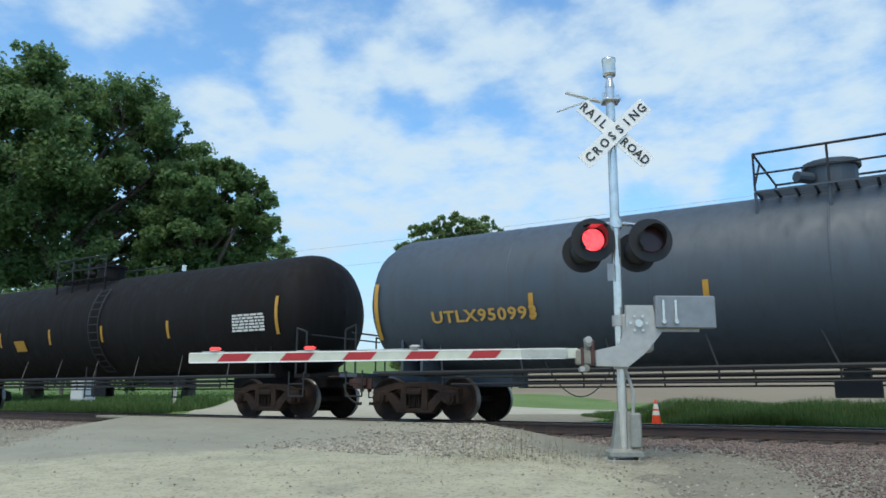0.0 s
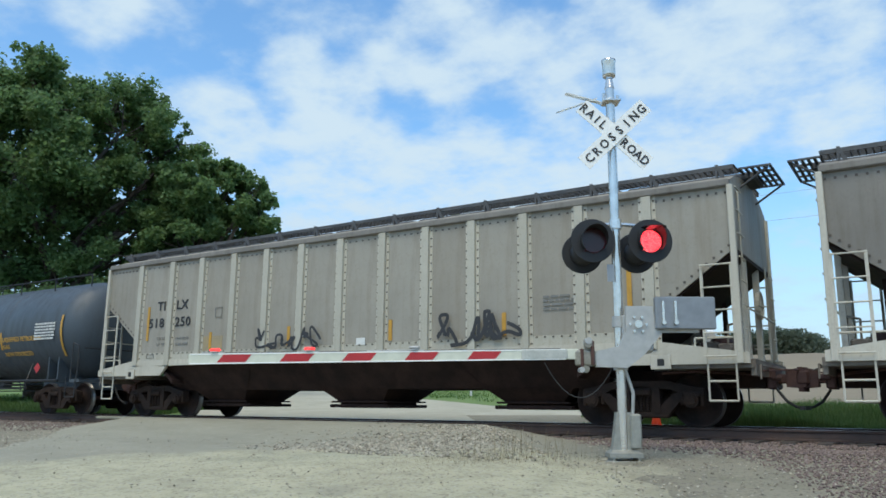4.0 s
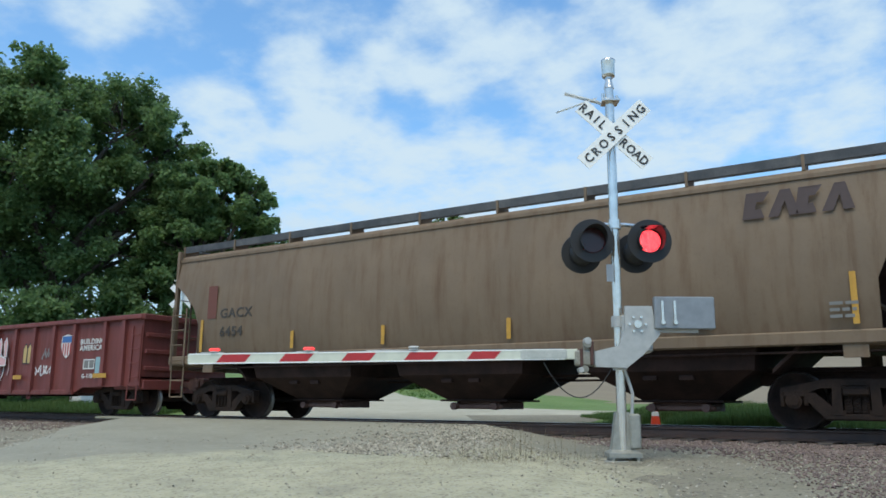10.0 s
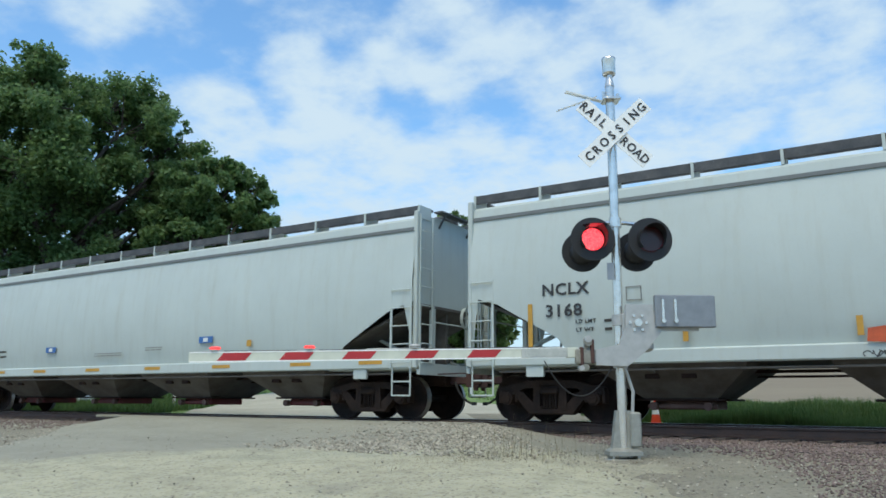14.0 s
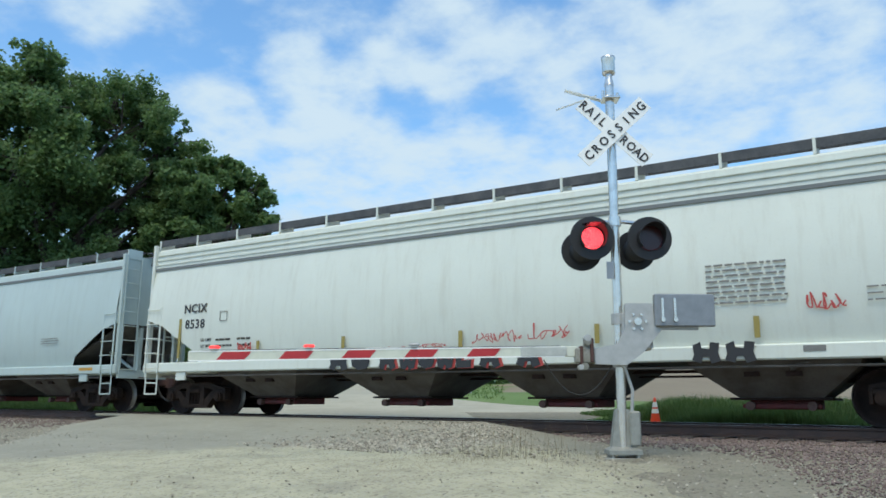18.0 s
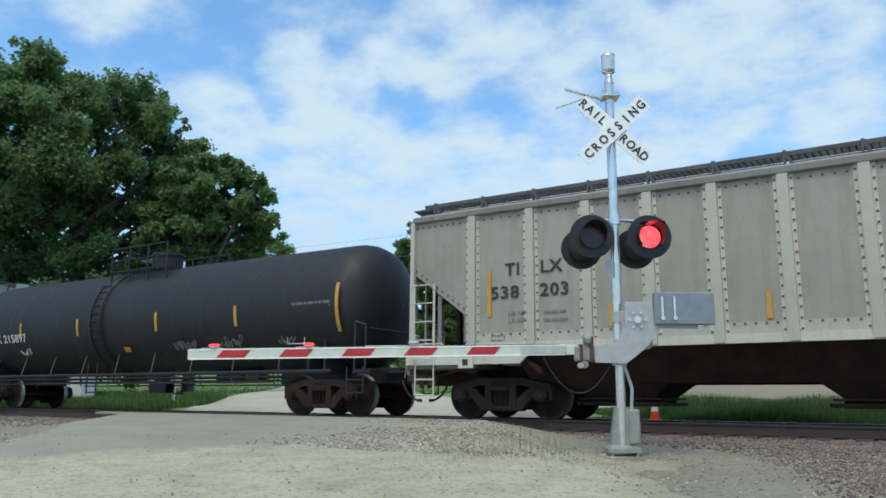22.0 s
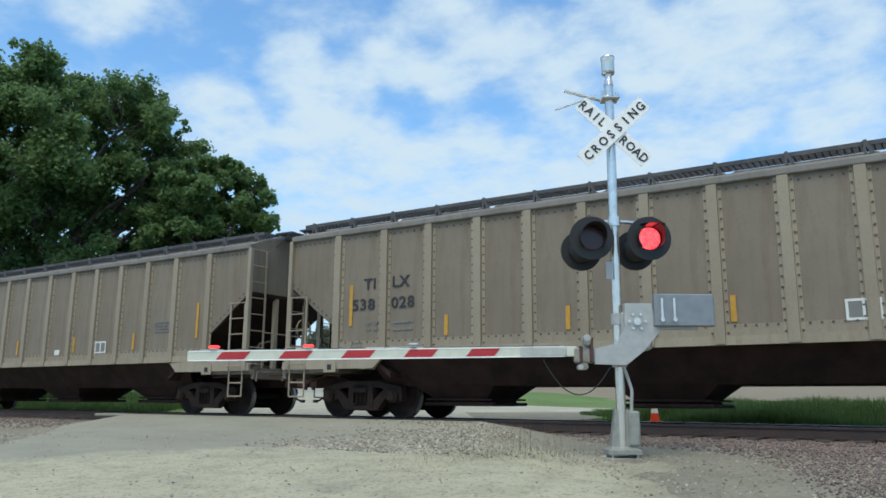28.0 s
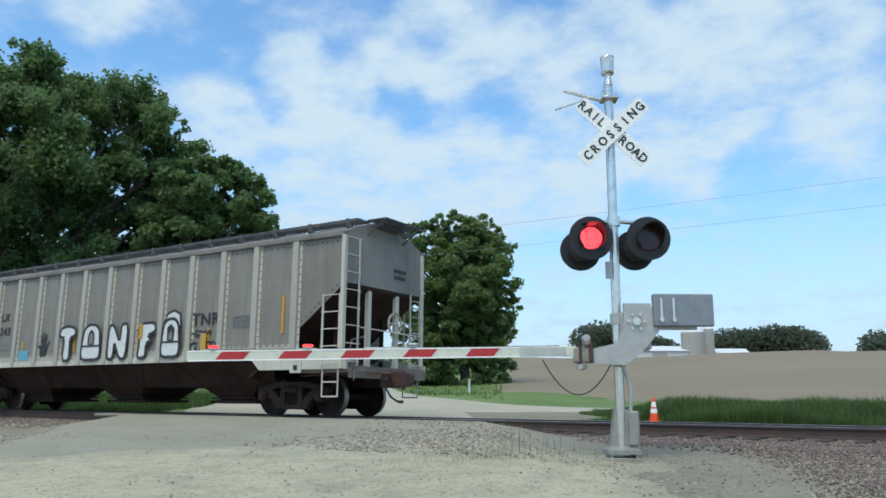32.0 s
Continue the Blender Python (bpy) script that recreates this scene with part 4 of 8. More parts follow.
    for e in (-1, 1):
        g = Geo().box(*sorted((e * (L - 3.4), e * (L + 0.25))), -0.35, 0.35, 0.72, 1.08)
        g.box(*sorted((e * (L - 0.2), e * (L + 0.28))), -1.5, 1.5, 0.92, 1.0)
        part("stub_sill", g, mat, car)
        for x in (L - 1.75, L - 1.25):
            g = Geo().prism([(e * x, 0.95), (e * x, 1.9), (e * (x + 0.06), 1.9), (e * (x + 0.06), 0.95)], -1.25, 1.25)
            part("saddle", g, mat, car)
        part("head_grab_iron", Geo().pipe([(e * (L + 0.12), -1.3, 1.9), (e * (L + 0.12), 1.3, 1.9)], 0.02), M_LAMPBLACK, car)
    part("bottom_outlet", Geo().cyl((0.1, 0, 1.1), (0.1, 0, 0.5), 0.14, 12).cyl((0.1, 0, 0.98), (0.1, 0, 0.78), 0.22, 14).box(-0.25, 0.45, -0.16, -0.12, 0.5, 0.8).box(-0.25, 0.45, 0.12, 0.16, 0.5, 0.8), M_LAMPBLACK, car)
    part("brake_gear", Geo().cyl((3.0, -0.4, 0.90), (3.9, -0.4, 0.90), 0.16, 12).box(4.1, 4.6, -0.6, -0.3, 0.78, 1.05, 0.02).pipe([(-5, -0.6, 0.8), (6, -0.6, 0.8)], 0.025), M_LAMPBLACK, car)
    for x in (-half + 2.17, half - 2.17):
        add_truck(car, x, num)
    add_ends(car, half)
    return car


def on_tank(z):
    """Depth and lean of a mark on the tank's near side at height z."""
    a = math.asin((z - 2.55) / 1.52)
    return -1.525 * math.cos(a) - 0.004, -math.degrees(a)


def tape(car, x, z0, z1, mat=None, y=-1.61, w=0.09, name="reflective_tape"):
    return part(name, Geo().box(x - w / 2, x + w / 2, y - 0.004, y + 0.004, z0, z1), mat or M_STRIPE, car)


def tank_tape(car, x, z0, z1, mat=None, w=0.10):
    g, n = Geo(), 6
    a = [z0 + (z1 - z0) * k / n for k in range(n + 1)]
    g.grid([[(x - w / 2, -1.528 * math.cos(math.asin((z - 2.55) / 1.52)) - 0.004, z) for z in a], [(x + w / 2, -1.528 * math.cos(math.asin((z - 2.55) / 1.52)) - 0.004, z) for z in a]])
    return part("reflective_tape", g, mat or M_STRIPE, car)


def plate(car, x0, x1, z0, z1, mat, y, name="placard", lean=0.0):
    g = Geo().box(0, x1 - x0, -0.004, 0.004, 0, z1 - z0)
    return part(name, g, mat, car, at=pose(x0, y, z0, lean))


def frame_box(car, x0, x1, z0, z1, mat, y, t=0.02, cross=True, name="inspection_stencil"):
    g = Geo()
    for a, b, c, d in ((x0, x1, z0, z0 + t), (x0, x1, z1 - t, z1), (x0, x0 + t, z0 + t, z1 - t), (x1 - t, x1, z0 + t, z1 - t)):
        g.box(a, b, y - 0.004, y + 0.004, c, d)
    if cross:
        m = (x0 + x1) / 2
        g.box(m - t / 2, m + t / 2, y - 0.004, y + 0.004, z0 + t, z1 - t)
        part("stencil_ground", Geo().box(x0 + t, x1 - t, y + 0.001, y + 0.003, z0 + t, z1 - t), M_INKG, car)
    return part(name, g, mat, car)


def scrawl(car, x, z, w, h, mat, y, seed, strokes=9, r=0.02, name="graffiti", lean=0.0):
    """A spray-can tag: one looping ribbon with no letters in it."""
    rng, g = random.Random(seed), Geo()
    pts, cell = [], w / strokes
    for i in range(strokes):
        tall = rng.uniform(0.55, 1.0) * h
        for _ in range(rng.randint(4, 6)):
            pts.append(Vector((cell * (i + rng.uniform(-0.15, 1.1)), 0, (h - tall) * 0.5 + tall * rng.choice((0.02, 0.3, 0.55, 0.97)))))
    for _ in range(2):
        pts = [q for a, b in zip(pts, pts[1:]) for q in (a.lerp(b, 0.22), a.lerp(b, 0.78))]
    n = len(pts) - 1
    rows = []
    for k, p in enumerate(pts):
        d = pts[min(n, k + 1)] - pts[max(0, k - 1)]
        o = Vector((-d.z, 0, d.x)).normalized() * r / 2
        e = Vector((0, -0.0001 * k, 0))
        rows.append([p + o + e, p - o + e])
    g.grid(rows)
    return part(name, g, mat, car, at=pose(x, y, z, lean))


def outline(pts, r, g, y=0.0, close=True):
    q = pts + pts[:1] if close else pts
    base = y
    for k, (a, b) in enumerate(zip(q, q[1:])):
        y = base - 0.0004 * (k % 5)
        dx, dz = b[0] - a[0], b[1] - a[1]
        l = math.hypot(dx, dz) + 1e-6
        ox, oz, ex, ez = -dz / l * r / 2, dx / l * r / 2, dx / l * r / 2, dz / l * r / 2
        g.poly([(a[0] + ox - ex, y, a[1] + oz - ez), (b[0] + ox + ex, y, b[1] + oz + ez), (b[0] - ox + ex, y, b[1] - oz + ez), (a[0] - ox - ex, y, a[1] - oz - ez)])


def blob(car, pts, x, z, fill, edge, y, r=0.05, sx=1.0, sz=1.0, name="graffiti"):
    """A filled and outlined graffiti shape from a few corners."""
    p = [(a * sx, b * sz) for a, b in pts]
    g = Geo()
    g.slot = 0
    g.poly([(a, 0, b) for a, b in p])
    g.slot = 1
    outline(p, r, g, -0.003)
    return tagged(part(name, g, [fill, edge], car, at=pose(x, y, z)), kind="stuff")


def soft(pts, times=2):
    """Rounds the corners of a closed outline."""
    for _ in range(times):
        pts = [q for (a, b), (c, d) in zip(pts, pts[1:] + pts[:1]) for q in ((a * 0.8 + c * 0.2, b * 0.8 + d * 0.2), (a * 0.2 + c * 0.8, b * 0.2 + d * 0.8))]
    return pts


GLYPH = {
    "T": ([(0, 0.70), (0.06, 0.93), (0.5, 1), (0.95, 0.92), (1, 0.72), (0.66, 0.66), (0.70, 0.0), (0.28, 0), (0.34, 0.66)], []),
    "O": ([(0.08, 0.0), (0.0, 0.2), (0.04, 0.45), (0.10, 0.85), (0.32, 1), (0.68, 1), (0.9, 0.85), (0.96, 0.45), (1, 0.2), (0.92, 0)], [(0.36, 0.42), (0.36, 0.72), (0.5, 0.84), (0.64, 0.72), (0.64, 0.42)]),
    "N": ([(0, 0), (0.03, 0.97), (0.26, 1), (0.62, 0.45), (0.66, 1), (1, 1), (0.94, 0), (0.64, 0), (0.33, 0.52), (0.31, 0)], []),
    "F": ([(0.05, 0), (0.14, 0.5), (0.0, 0.78), (0.25, 1), (0.92, 1), (1, 0.76), (0.56, 0.64), (0.78, 0.5), (0.5, 0.42), (0.48, 0)], []),
    "G": ([(0.05, 0.1), (0.0, 0.55), (0.2, 0.92), (0.6, 1), (0.98, 0.92), (0.95, 0.66), (0.5, 0.68), (0.42, 0.4), (0.6, 0.4), (0.58, 0.52), (1, 0.55), (1, 0.0), (0.3, 0.0)], []),
    "L": ([(0, 0), (0.06, 1), (0.5, 1), (0.46, 0.42), (1, 0.46), (0.98, 0)], []),
    "R": ([(0, 0), (0.05, 0.92), (0.3, 1), (0.75, 1), (1, 0.8), (0.95, 0.56), (0.78, 0.48), (1, 0), (0.62, 0), (0.48, 0.3), (0.4, 0)], [(0.36, 0.62), (0.36, 0.80), (0.58, 0.76), (0.56, 0.64)]),
    "Y": ([(0.28, 0), (0.36, 0.42), (0, 1), (0.4, 1), (0.52, 0.66), (0.64, 1), (1, 1), (0.72, 0.4), (0.74, 0)], []),
}


def piece(car, ch, x, z, w, h, y, fill, edge, r, inner=None, halo=None, round_off=1):
    """One painted block letter: fill, edge line, counter and an outer halo."""
    out, hole = GLYPH[ch]
    pts = soft([(a * w, b * h) for a, b in out], round_off)
    g = Geo()
    if halo is not None:
        g.slot = 2
        outline(pts, r * 2.6, g, 0.003)
    g.slot = 0
    g.poly([(a, 0, b) for a, b in pts])
    g.slot = 1
    outline(pts, r, g, -0.003)
    if hole:
        q = soft([(a * w, b * h) for a, b in hole], 1)
        g.slot = 3
        g.poly([(a, -0.004, b) for a, b in q])
        g.slot = 1
        outline(q, r * 0.8, g, -0.007)
    return tagged(part("graffiti", g, [fill, edge, halo or edge, inner or edge], car, at=pose(x, y, z)), kind="stuff")


def gondola(num, half):
    car = thing("gondola_car", "oxide-red ribbed open gondola car with graffiti", "gondola car")
    H = half - 0.65
    xs = [-9.48, -8.64] + [-7.18 + k * 1.026 for k in range(15)] + [8.64, 9.48]
    for s in (-1, 1):
        g = Geo()
        g.prism([(-H, 0.78), (-H, 2.60), (H, 2.60), (H, 0.78), (7.7, 0.76), (7.3, 0.60), (-7.3, 0.60), (-7.7, 0.76)], s * 1.48, s * 1.44)
        part("side_sheet", g, M_RED, car)
        part("top_chord", Geo().box(-H - 0.03, H + 0.03, *sorted((s * 1.38, s * 1.60)), 2.58, 2.71, 0.02), M_RED, car)
        part("bottom_sill", Geo().box(-7.3, 7.3, *sorted((s * 1.46, s * 1.54)), 0.56, 0.70, 0.015), M_RED, car)
        for x in xs:
            z0 = 0.62 if abs(x) < 7.3 else 0.80
            part("rib", cached(("grib", s, z0), lambda: Geo().prism([(-0.09, z0), (-0.06, 2.58), (0.06, 2.58), (0.09, z0)], s * 1.48, s * 1.575).mesh("rib", M_RED)), None, car, at=pose(x, 0, 0))
        for e in (-1, 1):
            part("stirrup_step", stirrup_geo(e * (H - 0.45), e * (H - 0.05), s * 1.52, 0.42, 0.82), M_RED, car)
            part("grab_iron", ladder_geo(e * (H - 0.42), e * (H - 0.06), s * 1.5, 0.9, 2.4, 0.38), M_RED, car)
        for x in (-5.4, -2.8, -0.2, 2.4, 5.0):
            part("tie_hook", Geo().pipe([(x, s * 1.5, 0.60), (x, s * 1.5, 0.45), (x + 0.12, s * 1.5, 0.45), (x + 0.12, s * 1.5, 0.6)], 0.02), M_RED, car)
    part("floor_sheet", Geo().box(-H, H, -1.44, 1.44, 0.98, 1.04), M_UNDER, car)
    for e in (-1, 1):
        part("end_wall", Geo().box(*sorted((e * H, e * (H - 0.06))), -1.46, 1.46, 0.85, 2.62), M_RED, car)
        for z in (1.2, 1.65, 2.1):
            part("end_rib", Geo().box(*sorted((e * H, e * (H + 0.07))), -1.4, 1.4, z, z + 0.12, 0.02), M_RED, car)
        part("end_chord", Geo().box(*sorted((e * (H - 0.05), e * (H + 0.1))), -1.55, 1.55, 2.56, 2.72, 0.02), M_RED, car)
        part("end_sill", Geo().box(*sorted((e * (H - 1.2), e * (H + 0.05))), -1.4, 1.4, 0.7, 0.95, 0.02), M_RED, car)
    part("centre_sill", Geo().box(-H, H, -0.32, 0.32, 0.62, 0.98), M_RED, car)
    part("brake_gear", Geo().cyl((-0.6, 0.3, 0.6), (0.3, 0.3, 0.6), 0.16, 12).pipe([(-6, -0.5, 0.55), (6, -0.5, 0.55)], 0.03).box(1.2, 1.9, -0.9, -0.4, 0.45, 0.7), M_UNDER, car)
    for x in (-half + 2.05, half - 2.05):
        add_truck(car, x, num)
    add_ends(car, half)
    return car


# ---------------------------------------------------------------- the train
# coupler midpoints along the train at the start, and how far it has run
JOINTS = [-32.28, -11.58, 9.05, 30.36, 48.69, 67.02, 87.29, 109.06, 127.51, 148.05, 168.6, 189.17, 209.6, 230.32, 250.92, 269.46, 287.8, 306.12, 324.45, 342.78, 361.12, 379.45, 397.78]
RUN = [(0, 0.0), (1, 12.63), (2, 25.2), (3, 37.98), (6, 75.81), (7, 88.39), (8, 101.15), (9, 113.58), (10, 126.45), (11, 139.15), (12, 151.59), (13, 164.34), (14, 177.05), (17, 215.17), (18, 228.0), (19, 240.61), (20, 253.5), (21, 266.4), (22, 279.3), (23, 292.0), (24, 304.8), (25, 317.55), (28, 356.1), (29, 369.05), (30, 382.06), (31, 395.02), (32, 408.11)]
CARS = {}


def half_of(n):
    return (JOINTS[n] - JOINTS[n - 1]) / 2


def ribbed(n, rib, pan, label, mark, num, ink=None, y=-1.536):
    car = ribbed_hopper(rib, pan, label, n)
    ink = ink or M_INK
    words(car, mark[:2], -6.31, 2.76, 0.235, ink, y, 1.1)
    words(car, mark[2:], -5.56, 2.76, 0.235, ink, y, 1.1)
    words(car, num[:3], -6.64, 2.31, 0.24, ink, y, 1.18)
    words(car, num[3:], -5.57, 2.31, 0.24, ink, y, 1.12)
    words(car, "LD LMT", -6.25, 1.98, 0.07, M_INKG, y, 1.3)
    words(car, "LT WT", -6.25, 1.83, 0.07, M_INKG, y, 1.3)
    bars(car, -5.5, 1.98, 0.5, 2, M_INKG, y, 0.045, 0.15, n)
    frame_box(car, -6.62, -6.32, 1.50, 1.60, M_INKG, -1.542, 0.012, False)
    for x, z0, z1 in ((-6.66, 1.97, 2.88), (-4.18, 1.68, 2.10), (-1.52, 1.68, 2.12), (1.41, 1.68, 2.12), (4.14, 1.68, 2.12), (6.66, 1.9, 2.8)):
        tape(car, x, z0, z1, y=y, w=0.09)
    bars(car, 4.98, 2.35, 0.62, 4, M_INKG, y, 0.04, 0.08, n + 40)
    plate(car, 0.50, 0.74, 1.62, 1.77, M_STRIPEW, y)
    CARS[n] = car
    return car


def bubble(car, x, z, w, h, n, mat, y, seed, r):
    """Rounded throw-up shapes drawn in one line, none of them a letter."""
    rng = random.Random(seed)
    for k in range(n):
        cx, wk, hk = w * (k + 0.5) / n, w / n * rng.uniform(0.40, 0.52), h * rng.uniform(0.42, 0.55)
        pts, open_at = [], rng.uniform(0, 6.28)
        for j in range(19):
            a = open_at + 5.5 * j / 18
            q = 1 + 0.22 * math.sin(2 * a + seed + k) + 0.12 * math.sin(3 * a + 2 * k)
            pts.append((cx + wk * q * math.cos(a), h / 2 + hk * q * math.sin(a)))
        g, rows = Geo(), []
        for j, (a, b) in enumerate(pts):
            u, v = pts[min(18, j + 1)], pts[max(0, j - 1)]
            d = Vector((u[0] - v[0], u[1] - v[1])).normalized() * r / 2
            rows.append([(a - d.y, 0, b + d.x), (a + d.y, 0, b - d.x)])
        g.grid(rows)
        part("graffiti", g, mat, car, at=pose(x, y - 0.001 * (k % 2), z))


GLORY = (("G", -2.13, -0.97, 1.03, 2.16), ("L", -0.97, -0.09, 1.03, 2.12), ("O", -0.31, 0.81, 1.03, 2.10), ("R", 0.63, 1.78, 1.03, 2.16), ("Y", 1.50, 2.80, 1.03, 2.16))
HC = [(0, 2.43), (0.62, 2.24), (1.85, 1.55), (2.0, 1.32)]


def build_train():
    # black and slate tank cars at the head of what is seen
    c = CARS[1] = tank_car(M_SOOT, "sooty black tank car with faded yellow reflective tape", 1, half_of(1), 0.0, "short", 1.7)
    for x in (-8.6, -6.0, -3.3, -0.57, 1.99, 4.85):
        tank_tape(c, x, 2.0, 2.45)
    tank_tape(c, 8.79, 1.95, 2.85)
    y, a = on_tank(2.35)
    bars(c, 7.3, 2.42, 1.1, 6, M_INKW, y - 0.01, 0.05, 0.075, 5, lean=a)
    bars(c, 5.45, 1.95, 1.55, 2, M_INKR, on_tank(1.85)[0], 0.07, 0.12, 6, lean=on_tank(1.85)[1])
    plate(c, -2.4, -1.85, 1.85, 2.2, M_STRIPE, on_tank(1.85)[0] - 0.03, lean=on_tank(1.85)[1])

    c = CARS[2] = tank_car(M_TANK, "slate-grey tank car for liquefied gas with yellow tape", 2, half_of(2), 0.0, "right", 4.05)
    y, a = on_tank(2.05)
    words(c, "UTLX950993", -7.48, 1.98, 0.24, M_INKY, y - 0.015, 1.2, a)
    for x, z0, z1 in ((-8.9, 1.7, 2.9), (-5.2, 1.95, 2.45), (-1.93, 1.95, 2.45), (1.63, 1.95, 2.45), (5.28, 1.95, 2.45), (8.94, 1.75, 2.75)):
        tank_tape(c, x, z0, z1)
    for k, w in enumerate(("LIQUEFIED", "PETROLEUM", "GAS", "NON ODORIZED")):
        z = 2.54 - k * 0.185
        words(c, w, (6.2, 6.17, 6.4, 6.08)[k], z, 0.11, M_INKW, on_tank(z)[0] - 0.012, 1.05, on_tank(z)[1])
    plate(c, 7.44, 8.6, 1.98, 2.56, plain("dark_data_panel", (0.028, 0.028, 0.03), 0.6), on_tank(1.98)[0] - 0.02, "data_panel", on_tank(2.27)[1])
    bars(c, 7.5, 2.47, 1.05, 7, plain("grey_data_ink", (0.33, 0.33, 0.32), 0.6), on_tank(1.98)[0] - 0.125, 0.035, 0.08, 8, lean=on_tank(2.27)[1])

    M_SPRAYT = plain("dull_grey_spray", (0.15, 0.155, 0.16), 0.6, 0.0, 0.35)
    c = CARS[3] = tank_car(M_TANK3, "blue-grey tank car with faded graffiti along its side", 3, half_of(3), 0.05, "ends", -0.2)
    y, a = on_tank(2.05)
    words(c, "NATX 32214", -7.93, 1.98, 0.24, M_INKY, y, 1.1, a)
    for x, z0, z1 in ((-9.1, 1.7, 2.9), (-6.1, 1.95, 2.5), (-3.1, 1.95, 2.5), (-0.3, 1.95, 2.5), (3.2, 1.95, 2.5), (6.0, 1.95, 2.5), (9.28, 1.7, 2.9)):
        tank_tape(c, x - math.copysign(0.17, x), z0, z1)
    y, a = on_tank(1.8)
    plate(c, 4.30, 5.13, 1.62, 1.9, M_STRIPE, y - 0.03, lean=a)
    for k, w in enumerate(("LIQUEFIED PETROLEUM", "GAS", "NON ODORIZED")):
        z = 2.2 - k * 0.22
        words(c, w, 5.93, z, 0.14, M_INKY, on_tank(z)[0] - 0.012, 0.95, on_tank(z)[1])
    bars(c, 7.77, 2.65, 1.05, 6, M_INKW, on_tank(2.55)[0] - 0.02, 0.05, 0.09, 9)
    y, a = on_tank(1.7)
    scrawl(c, -3.93, 1.6, 1.35, 0.55, M_SPRAYW, y - 0.03, 3, 5, 0.035, lean=a)
    scrawl(c, -2.23, 1.55, 2.3, 0.5, M_SPRAYT, y - 0.03, 4, 8, 0.06, lean=a)
    scrawl(c, 0.2, 1.5, 1.9, 0.5, M_SPRAYT, y - 0.03, 5, 6, 0.08, lean=a)
    words(c, "FEEL", 2.38, 1.52, 0.40, M_SPRAYT, y - 0.035, 1.15, a, "graffiti")
    part("placard", Geo().prism([(-0.16, 0), (0, 0.16), (0.16, 0), (0, -0.16)], -1.56, -1.55), M_REDSHEET, c, "red diamond placard", at=pose(8.13, 0, 1.35))

    # ribbed hoppers
    c = ribbed(4, M_SILVRIB, M_SILVPAN, "silver-grey ribbed covered hopper with black spray tags", "TILX", "518250")
    scrawl(c, -2.5, 1.5, 2.1, 0.8, M_INK, -1.607, 11, 6, 0.06)
    scrawl(c, 2.6, 1.5, 2.0, 0.75, M_INK, -1.61, 12, 6, 0.075)
    plate(c, -4.45, -3.75, 1.6, 2.0, rusty("faded_ochre_patch", (0.30, 0.25, 0.16), (0.36, 0.28, 0.15)), -1.525, "faded_patch")
    frame_box(c, -4.05, -3.8, 2.47, 2.72, M_INKG, -1.54, 0.015, False)
    c = ribbed(5, M_GREYRIB, M_GREYPAN, "grey ribbed covered hopper with pale ribs", "TILX", "538224", M_INK)
    bars(c, 2.75, 1.95, 0.75, 2, M_INKR, -1.54, 0.07, 0.1, 3)

    c = CARS[6] = smooth_hopper(M_WHITE, M_SEAM, "white smooth-sided covered hopper with pale blue graffiti", 6, half_of(6), [-5.6, -1.87, 1.87, 5.6],
                                [(0, 3.42), (0.55, 2.95), (1.15, 2.42), (1.28, 2.1), (1.3, 1.5)], 3.80, 4.28, (1.08, 1.50), M_UNDERPALE, M_WHITE, boardstep=1.62, curve=0.06, slope=M_WHITE)
    words(c, "DCLX", -7.55, 2.60, 0.25, M_INK, -1.568)
    words(c, "7160", -7.55, 2.24, 0.25, M_INK, -1.568)
    bars(c, -7.6, 2.05, 1.5, 3, M_INKG, -1.555, 0.045, 0.14, 4, lean=3.7)
    for x in (-8.25, -5.01, -2.02, 1.07, 3.84, 6.12, 8.08):
        tape(c, x, 1.55, 1.98 if abs(x) < 7 else 2.48, rusty("faded_tape", (0.3, 0.19, 0.07), (0.2, 0.13, 0.06)) if x == -8.25 else bpy.data.materials["faded_tape"], y=-1.552, w=0.08)
    bars(c, 0.1, 2.05, 0.7, 4, M_INKG, -1.555, 0.04, 0.09, 7, lean=3.7)
    bars(c, -0.9, 1.9, 0.4, 2, M_INKG, -1.546, 0.04, 0.09, 8, lean=4)
    bars(c, 4.05, 1.95, 0.8, 2, M_INKG, -1.549, 0.04, 0.09, 9, lean=4)
    frame_box(c, 6.17, 6.5, 1.75, 2.1, M_INK, -1.57, 0.05)
    frame_box(c, 7.45, 7.95, 2.66, 2.80, M_INKG, -1.57, 0.012, False)
    M_PALESPRAY = plain("pale_grey_blue_spray", (0.50, 0.55, 0.60), 0.6)
    bubble(c, -3.85, 1.56, 2.2, 0.40, 6, M_PALESPRAY, -1.552, 14, 0.028)
    bubble(c, -4.1, 1.12, 2.3, 0.34, 6, M_PALESPRAY, -1.608, 15, 0.032)
    scrawl(c, 7.95, 1.16, 0.75, 0.26, M_INKG, -1.608, 18, 7, 0.014)
    scrawl(c, 1.6, 1.7, 1.9, 0.32, M_INKG, -1.558, 16, 4, 0.009, lean=3)

    c = CARS[7] = gondola(7, half_of(7))
    words(c, "UP", -8.02, 1.90, 0.33, M_INKW, -1.50, 1.3)
    for ch, x in (("96", -8.0), ("10", -6.92), ("2", -5.95)):
        words(c, ch, x, 1.29, 0.34, M_INKW, -1.50, 1.3)
    words(c, "BUILDING", 7.45, 1.98, 0.15, M_INKW, -1.50, 1.1)
    words(c, "AMERICA", 7.45, 1.80, 0.15, M_INKW, -1.50, 1.1)
